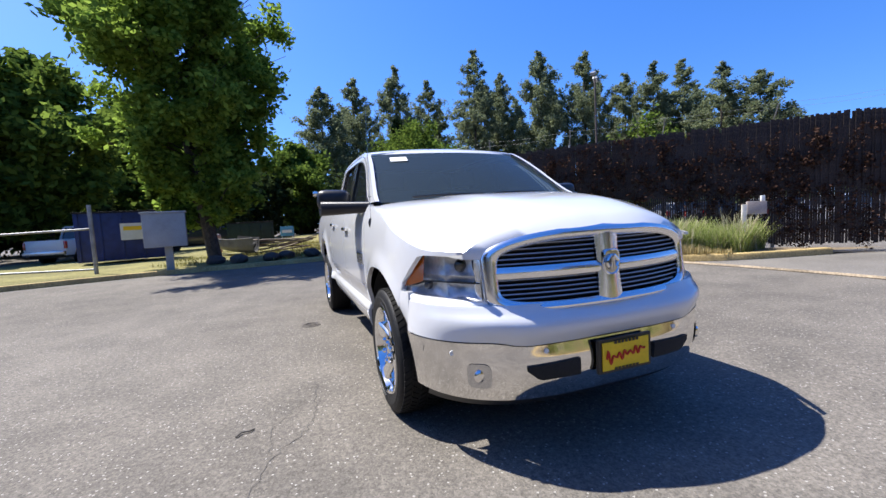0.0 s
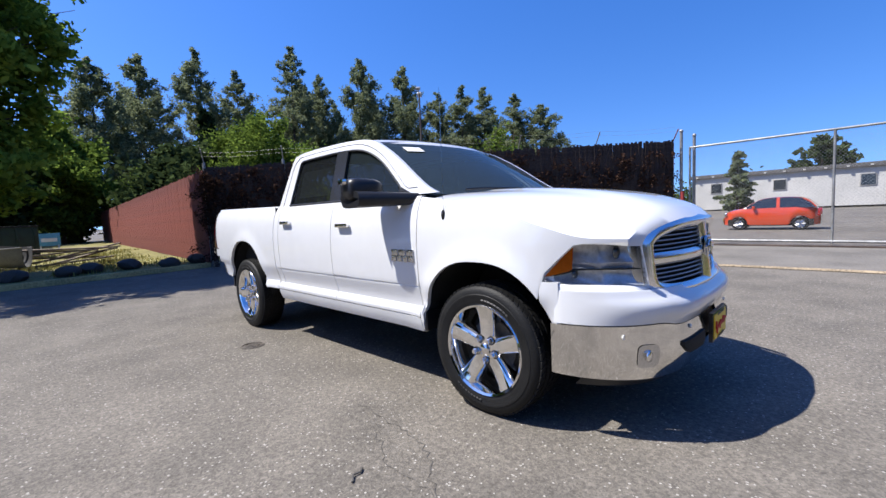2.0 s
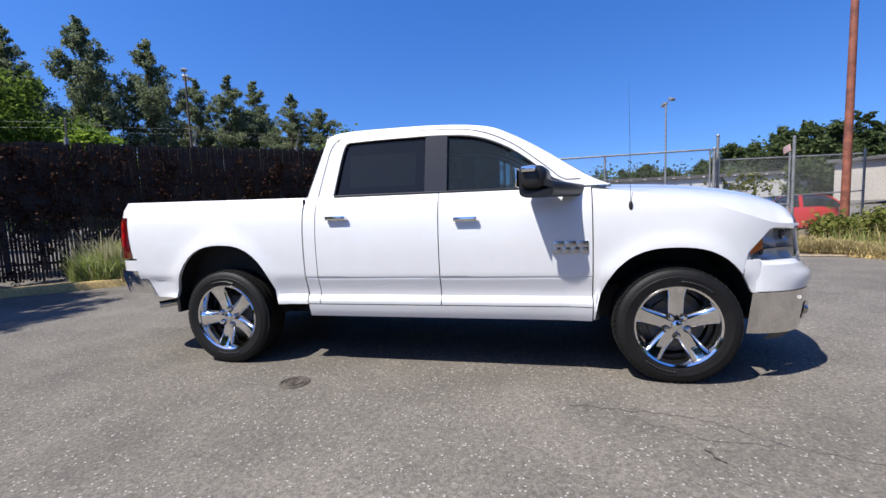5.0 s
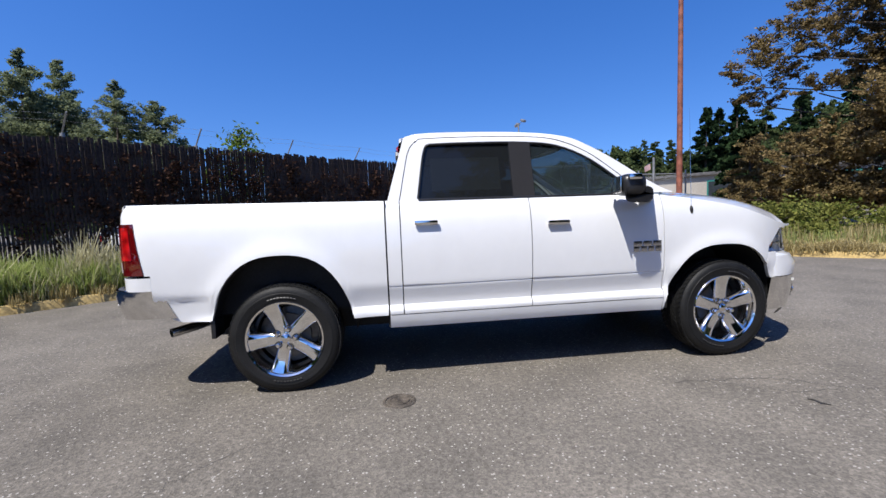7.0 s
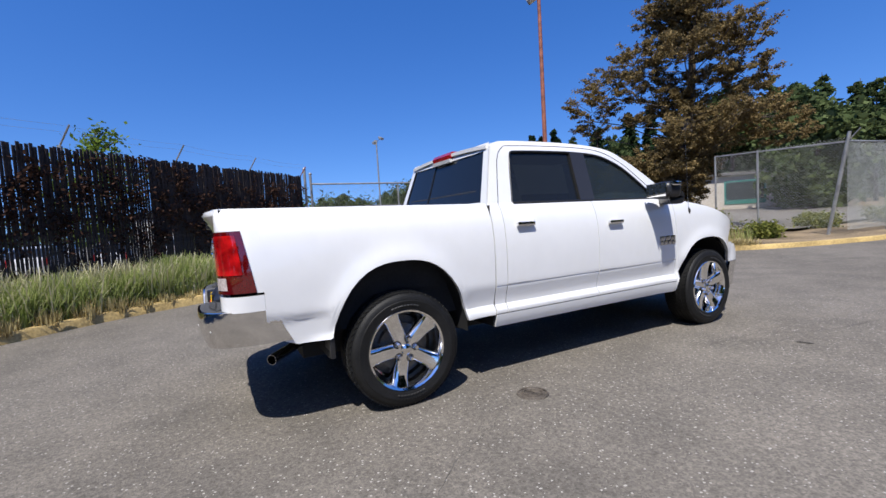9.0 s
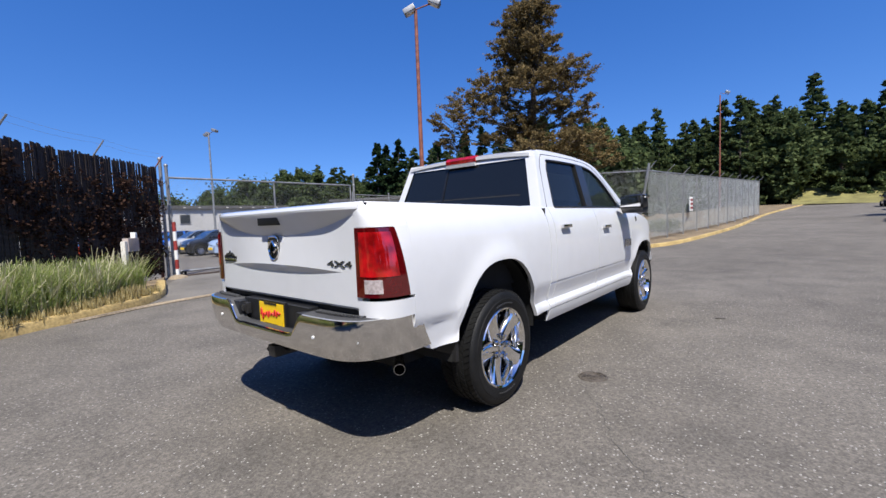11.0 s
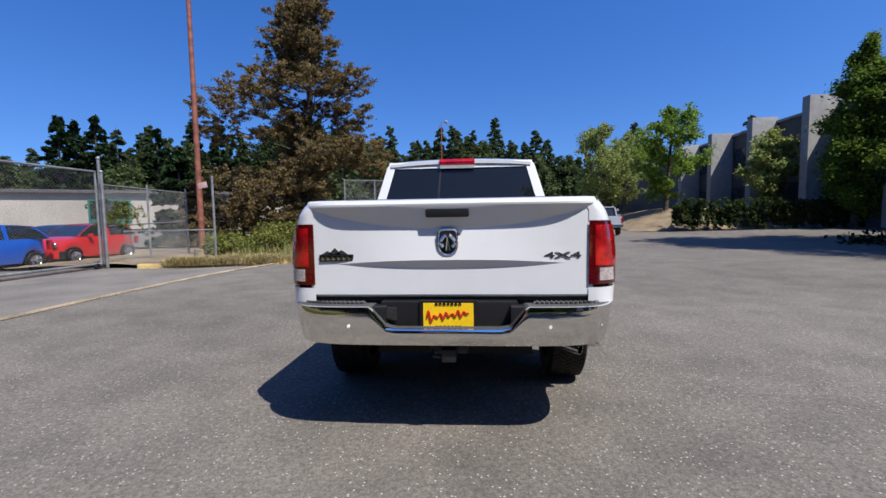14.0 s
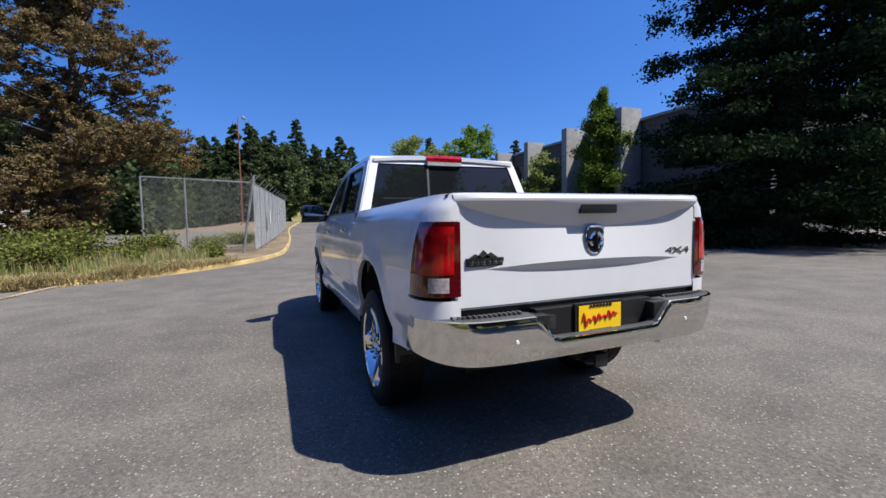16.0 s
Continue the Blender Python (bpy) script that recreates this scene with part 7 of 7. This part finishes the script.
part("top_cap", bm, BLACK, gate)
bm = bmesh.new()
box(bm, -0.125, 4.690, 1.330, 0.125, 4.746, 1.384, 0.012)
part("tailgate_handle", bm, BLACK, gate, "black tailgate handle")
bm = bmesh.new()
box(bm, -0.83, 4.60, 0.835, 0.83, 4.665, 0.862)
part("tailgate_gap", bm, BLACK, truck)
emblem(0.0, 4.700, 1.185, 1, 0.078, gate)


def lettering(words, x, y, z, size, material, parent, label, m=None):
    c = bpy.data.curves.new("lettering", "FONT")
    c.body, c.size, c.extrude, c.align_x = words, size, 0.001, "CENTER"
    c.bevel_depth = 0.0012
    tmp = bpy.data.objects.new("lettering", c)
    me = bpy.data.meshes.new_from_object(tmp)
    bpy.data.objects.remove(tmp)
    me.materials.append(material)
    ob = new("lettering", me)
    ob.parent = parent
    ob.matrix_basis = m if m is not None else pose(x, y, z, 90, 0, 180)
    ob["label"] = label
    return ob


lettering("4X4", -0.655, 4.695, 1.075, 0.088, DARKCHROME, gate, "dark chrome 4X4 lettering",
          pose(-0.660, 4.6925, 1.088, 90, 0, 182.6) @ Matrix.Diagonal((1.42, 0.56, 1, 1)))
bm = bmesh.new()
box(bm, 0.565, 4.680, 1.076, 0.775, 4.695, 1.118, 0.002)
badge = part("badge", bm, BLACK, gate, "small model badge of plain chrome bars under a peak")
for k in range(6):
    bm = bmesh.new()
    box(bm, 0.574 + k * 0.033, 4.690, 1.084, 0.599 + k * 0.033, 4.698, 1.110, 0.002)
    part("bar", bm, CHROME, badge)
bm = bmesh.new()
for x0, x1, h in ((0.60, 0.68, 0.026), (0.64, 0.72, 0.038), (0.69, 0.76, 0.020)):
    q = [bm.verts.new((x, y, z)) for y in (4.684, 4.696) for x, z in ((x0, 1.119), (x1, 1.119), ((x0 + x1) / 2, 1.119 + h))]
    for f in ((0, 1, 2), (3, 5, 4), (0, 3, 4, 1), (1, 4, 5, 2), (2, 5, 3, 0)):
        bm.faces.new([q[i] for i in f])
bmesh.ops.recalc_face_normals(bm, faces=bm.faces[:])
part("peak", bm, DARKCHROME, badge)

# tail lights and corners
for s in (-1, 1):
    def tl(y, z, out=0.006):
        return (s * (side_x(y, z) + out), y, z)
    def tl_uv(u, v, out=0.006):
        z = 0.935 + 0.362 * v
        back = 4.494 + 0.060 * v
        q = math.asin(((back - 4.45) / 0.24) ** 1.6)
        q += (math.pi / 2 - q) * u
        x, y = side_x(4.45, z), 4.45 + 0.24 * math.sin(q) ** 0.625
        x -= (prof(z) - 0.836) * (1 - math.cos(q))
        return (s * (x + out * math.cos(q)), y + out * math.sin(q), z)
    lamp = part("tail_light", surf(lambda u, v: tl_uv(u, v), span(0, 1, 15), span(0, 1, 12), out=(s, 0, 0), flange=(-s * 0.03, 0, 0)), DARKRED, truck, "red tail light with clear reversing lamp")
    part("red_lens", surf(lambda u, v: tl_uv(0.12 + 0.84 * u, 0.30 + 0.64 * v, 0.009), span(0, 1, 13), span(0, 1, 9), out=(s, 0, 0), flange=(-s * 0.004, 0, 0)), REDLENS, lamp)
    part("reversing_lens", surf(lambda u, v: tl_uv(0.46 + 0.40 * u, 0.06 + 0.20 * v, 0.009), span(0, 1, 9), span(0, 1, 4), out=(s, 0, 0), flange=(-s * 0.004, 0, 0)), mat("pale_pink_lens", (0.42, 0.36, 0.35), 0.1, vary=0.15, scale=30), lamp, "clear reversing lens")
    side_panel("lamp_pillar", s, [4.452, 4.47, 4.494, 4.505, 4.52, 4.54, 4.555], lambda y: 0.93 + max(0, y - 4.496) * 6.2, lambda y: 1.305, 6)

# handles, badges, mirrors, mouldings
for s in (-1, 1):
    for y, z in ((1.455, 1.180), (2.492, 1.218)):
        h = new("door_handle")
        h.parent = truck
        h["label"] = "chrome door handle over a shallow cup"
        x = side_x(y, z)
        bm = surf(lambda u, v: (s * (side_x(y + u * 0.075, z - 0.012 + v * 0.030) + 0.0035), y + u * 0.075 * math.sqrt(max(0, 1 - (v * 0.9) ** 2)), z - 0.012 + v * 0.030), span(-1, 1, 11), span(-1, 1, 7), out=(s, 0, 0))
        part("cup", bm, PAINT, h)
        bm = bmesh.new()
        box(bm, min(s * (x + 0.012), s * (x + 0.038)), y - 0.095, z - 0.004, max(s * (x + 0.012), s * (x + 0.038)), y + 0.080, z + 0.028, 0.009)
        part("grip", bm, CHROME, h)
        bm = bmesh.new()
        for e in (-0.085, 0.050):
            box(bm, min(s * (x - 0.01), s * (x + 0.03)), y + e, z - 0.004, max(s * (x - 0.01), s * (x + 0.03)), y + e + 0.02, z + 0.022, 0.004)
        part("mount", bm, CHROME, h)
    bm = bmesh.new()
    for row, n in ((1, 3), (0, 4)):
        for k in range(n):
            w = 0.25 / n
            y0 = 0.575 + k * w
            x = side_x(0.7, 0.96)
            box(bm, min(s * x, s * (x + 0.008)), y0 + 0.006, 0.925 + row * 0.042, max(s * x, s * (x + 0.008)), y0 + w - 0.006, 0.935 + row * 0.042 + 0.034, 0.003)
    part("door_badge", bm, DULL, truck, "silver badge of plain blocks in two rows")
    # mirror
    mr = new("wing_mirror")
    mr.parent = truck
    mr["label"] = "large black wing mirror with a chrome corner"
    bm = bmesh.new()
    def arm(u, v):
        a = math.tau * v
        x = 0.90 + 0.36 * u
        r = 0.050 + 0.022 * u
        ca, sa = math.cos(a), math.sin(a)
        return (s * x, 0.640 + 0.290 * u + 1.15 * r * math.copysign(abs(ca) ** 0.6, ca) * (1 + 0.35 * u), 1.368 + 0.012 * u + r * 0.85 * math.copysign(abs(sa) ** 0.6, sa))
    surf(arm, span(0, 1, 9), span(0, 1, 17), out=(0, 0, 1), bm=bm)
    bmesh.ops.holes_fill(bm, edges=[e for e in bm.edges if e.is_boundary])
    bmesh.ops.recalc_face_normals(bm, faces=bm.faces[:])
    part("arm", bm, BLACK, mr)
    bm = bmesh.new()
    bmesh.ops.create_uvsphere(bm, u_segments=28, v_segments=18, radius=1)
    turn = Matrix.Translation((s * 1.140, 0.940, 1.452)) @ Matrix.Rotation(radians(s * 12), 4, "Z")
    for v in bm.verts:
        c = [math.copysign(abs(q) ** e, q) for q, e in zip(v.co, (0.5, 0.62, 0.62))]
        v.co = turn @ Vector((c[0] * 0.138, c[1] * 0.098, c[2] * (0.080 + 0.008 * s * c[0])))
    part("housing", bm, BLACK, mr)
    bm = bmesh.new()
    box(bm, -0.035, -0.040, 0.030, 0.010, 0.055, 0.072, 0.018, Matrix.Translation((s * 1.268, 0.965, 1.455)) @ Matrix.Rotation(radians(s * 12), 4, "Z"))
    part("chrome_corner", bm, CHROME, mr)
    bm = bmesh.new()
    box(bm, -0.118, 0.078, -0.062, 0.118, 0.089, 0.060, 0.003, Matrix.Translation((s * 1.145, 0.955, 1.458)) @ Matrix.Rotation(radians(s * 12), 4, "Z"))
    part("mirror_glass", bm, CHROME, mr)
    bm = bmesh.new()
    surf(lambda u, v: (s * (xg(0, 1.39 + 0.09 * v * u) + 0.006), 0.62 + 0.20 * u, 1.388 + 0.085 * v * u), span(0, 1, 5), span(0, 1, 4), out=(s, 0, 0), flange=(-s * 0.02, 0, 0), bm=bm)
    part("mirror_sail", bm, BLACK, mr)
    # belt moulding and window rubber
    bm = surf(lambda y, v: (s * (xg(y, 1.395) + 0.008 + 0.006 * math.sin(math.pi * v)), y, 1.388 + 0.008 * (y - 0.7) / 1.8 + 0.016 * v), span(0.62, 2.53, 12), span(0, 1, 4), out=(s, 0, 0), flange=(-s * 0.02, 0, 0))
    part("belt_moulding", bm, BLACK, truck)
    bm = bmesh.new()
    tube(bm, [(s * (xg(y, win_top(y)) - 0.004), y, win_top(y) - 0.002) for y in span(0.78, 2.42, 26) + GLASS_Y[14:]], 0.010, 6)
    part("window_rubber", bm, BLACK, truck)
    bm = bmesh.new()
    seam = [(y, min(win_arc(y) + 0.050, roof_line(y) - 0.030)) for y in span(0.62, 2.50, 40)] + [(2.545, 1.855), (2.575, 1.82), (2.60, 1.76), (2.640, 1.58), (2.668, 1.44), (2.678, 1.40)]
    tube(bm, [(s * (xg(y, z) + 0.0005), y, z) for y, z in seam], 0.0032, 5)
    part("door_seam", bm, GREYTRIM, truck)
    # dark gap between cab and bed
    bm = bmesh.new()
    box(bm, min(s * 0.80, s * 0.945), 2.786, 0.48, max(s * 0.80, s * 0.945), 2.796, 1.39)
    part("bed_gap", bm, DARK, truck)


# ---- wheels ----
SIDEMARK = mat("raised_sidewall_bars", (0.03, 0.03, 0.03), 0.5)


def make_wheel():
    w = new("wheel")
    w.parent = truck
    bm = bmesh.new()
    tyre = [(0.255, -0.118), (0.262, -0.130), (0.285, -0.138), (0.33, -0.1425), (0.372, -0.138), (0.392, -0.124), (0.400, -0.108), (0.404, -0.05), (0.405, 0.0),
            (0.404, 0.05), (0.400, 0.108), (0.392, 0.124), (0.372, 0.138), (0.350, 0.1405), (0.347, 0.1435), (0.335, 0.1435), (0.332, 0.1425), (0.308, 0.141), (0.294, 0.138), (0.278, 0.130), (0.265, 0.118)]
    lathe(bm, tyre, 72)
    part("tyre", bm, RUBBER, w)
    ty = w.children[0]
    bm = bmesh.new()
    for k in range(60):
        a = k * math.tau / 60
        for j, (x, wd) in enumerate(((-0.098, 0.042), (-0.050, 0.036), (0.0, 0.034), (0.050, 0.036), (0.098, 0.042))):
            aa = a + (j % 2) * math.tau / 120
            r0, r1 = 0.396, 0.412 - 0.006 * (abs(x) / 0.1) ** 2
            h = 0.0165
            q = []
            for dx, dt, r in ((-1, -1, r0), (1, -1, r0), (1, 1, r0), (-1, 1, r0), (-1, -1, r1), (1, -1, r1), (1, 1, r1), (-1, 1, r1)):
                t = aa + dt * h / r + 0.03 * dx * (1 if j % 2 else -1)
                q.append(bm.verts.new((x + dx * wd / 2, r * math.cos(t), r * math.sin(t))))
            for f in ((4, 5, 6, 7), (0, 1, 5, 4), (1, 2, 6, 5), (2, 3, 7, 6), (3, 0, 4, 7)):
                bm.faces.new([q[i] for i in f])
    bmesh.ops.recalc_face_normals(bm, faces=bm.faces[:])
    part("tread", bm, RUBBER, ty)
    for side in (0, 1):
        bm = bmesh.new()
        for k in range(9):
            a = math.pi * side + 0.9 + k * 0.075
            pts = [(0.1445, 0.316 * math.cos(a + d), 0.316 * math.sin(a + d)) for d in (-0.025, 0.0, 0.022)]
            tube(bm, pts, 0.006, 5)
        part("sidewall_marks", bm, SIDEMARK, ty)
    bm = bmesh.new()
    lathe(bm, [(0.283, 0.122), (0.287, 0.133), (0.281, 0.141), (0.268, 0.133), (0.258, 0.105), (0.240, 0.05), (0.235, -0.10), (0.23, -0.12)], 64)
    rim = part("rim", bm, ALLOY, w, "chrome five-spoke rim")
    bm = bmesh.new()
    lathe(bm, [(0.02, 0.02), (0.17, 0.02), (0.17, -0.02), (0.22, -0.03), (0.22, -0.08)], 40)
    part("brake_disc", bm, mat("brake_iron", (0.10, 0.095, 0.09), 0.45, metal=0.8), w)
    for k in range(5):
        a = k * math.tau / 5 + math.pi / 2
        bm = bmesh.new()
        def spoke(u, v):
            r = 0.035 + 0.231 * u
            half = 0.052 + 0.014 * u + 0.014 * max(0, u - 0.85) / 0.15
            t = (v - 0.5) * 2
            edge = abs(t) ** 6
            x = 0.105 - 0.018 * math.sin(math.pi * u) * (1 - 0.3 * abs(t)) + 0.020 * u - 0.040 * edge
            y = t * half
            return (x, r * math.cos(a) - y * math.sin(a), r * math.sin(a) + y * math.cos(a))
        surf(spoke, span(0, 1, 9), [0, 0.04, 0.10, 0.2, 0.35, 0.5, 0.65, 0.8, 0.90, 0.96, 1], out=(1, 0, 0), flange=(-0.05, 0, 0), bm=bm)
        part("spoke", bm, ALLOY, rim)
    for k in range(5):
        a = k * math.tau / 5 + math.pi / 2 + math.tau / 10
        bm = bmesh.new()
        lathe(bm, [(0.0, 0.138), (0.012, 0.138), (0.018, 0.130), (0.019, 0.106), (0.022, 0.103)], 6, m=Matrix.Translation((0, 0.072 * math.cos(a), 0.072 * math.sin(a))))
        part("lug_nut", bm, CHROME, rim)
        bm = bmesh.new()
        lathe(bm, [(0.018, 0.1015), (0.027, 0.1045), (0.028, 0.100)], 16, m=Matrix.Translation((0, 0.072 * math.cos(a), 0.072 * math.sin(a))))
        part("nut_pocket", bm, DARK, rim)
    bm = bmesh.new()
    lathe(bm, [(0.0, 0.122), (0.028, 0.120), (0.036, 0.114), (0.040, 0.095), (0.095, 0.092), (0.10, 0.08)], 32)
    part("centre_cap", bm, CHROME, rim)
    return w


first = make_wheel()
for s in (-1, 1):
    for y in (0.0, WB):
        m = pose(s * 0.862, y, 0.407, 0, 0, 180 if s < 0 else 0) @ Matrix.Rotation(radians(22 if y > 1 else 0), 4, "X")
        if s == -1 and y == 0:
            first.matrix_basis = m
        else:
            copy_thing(first, m)
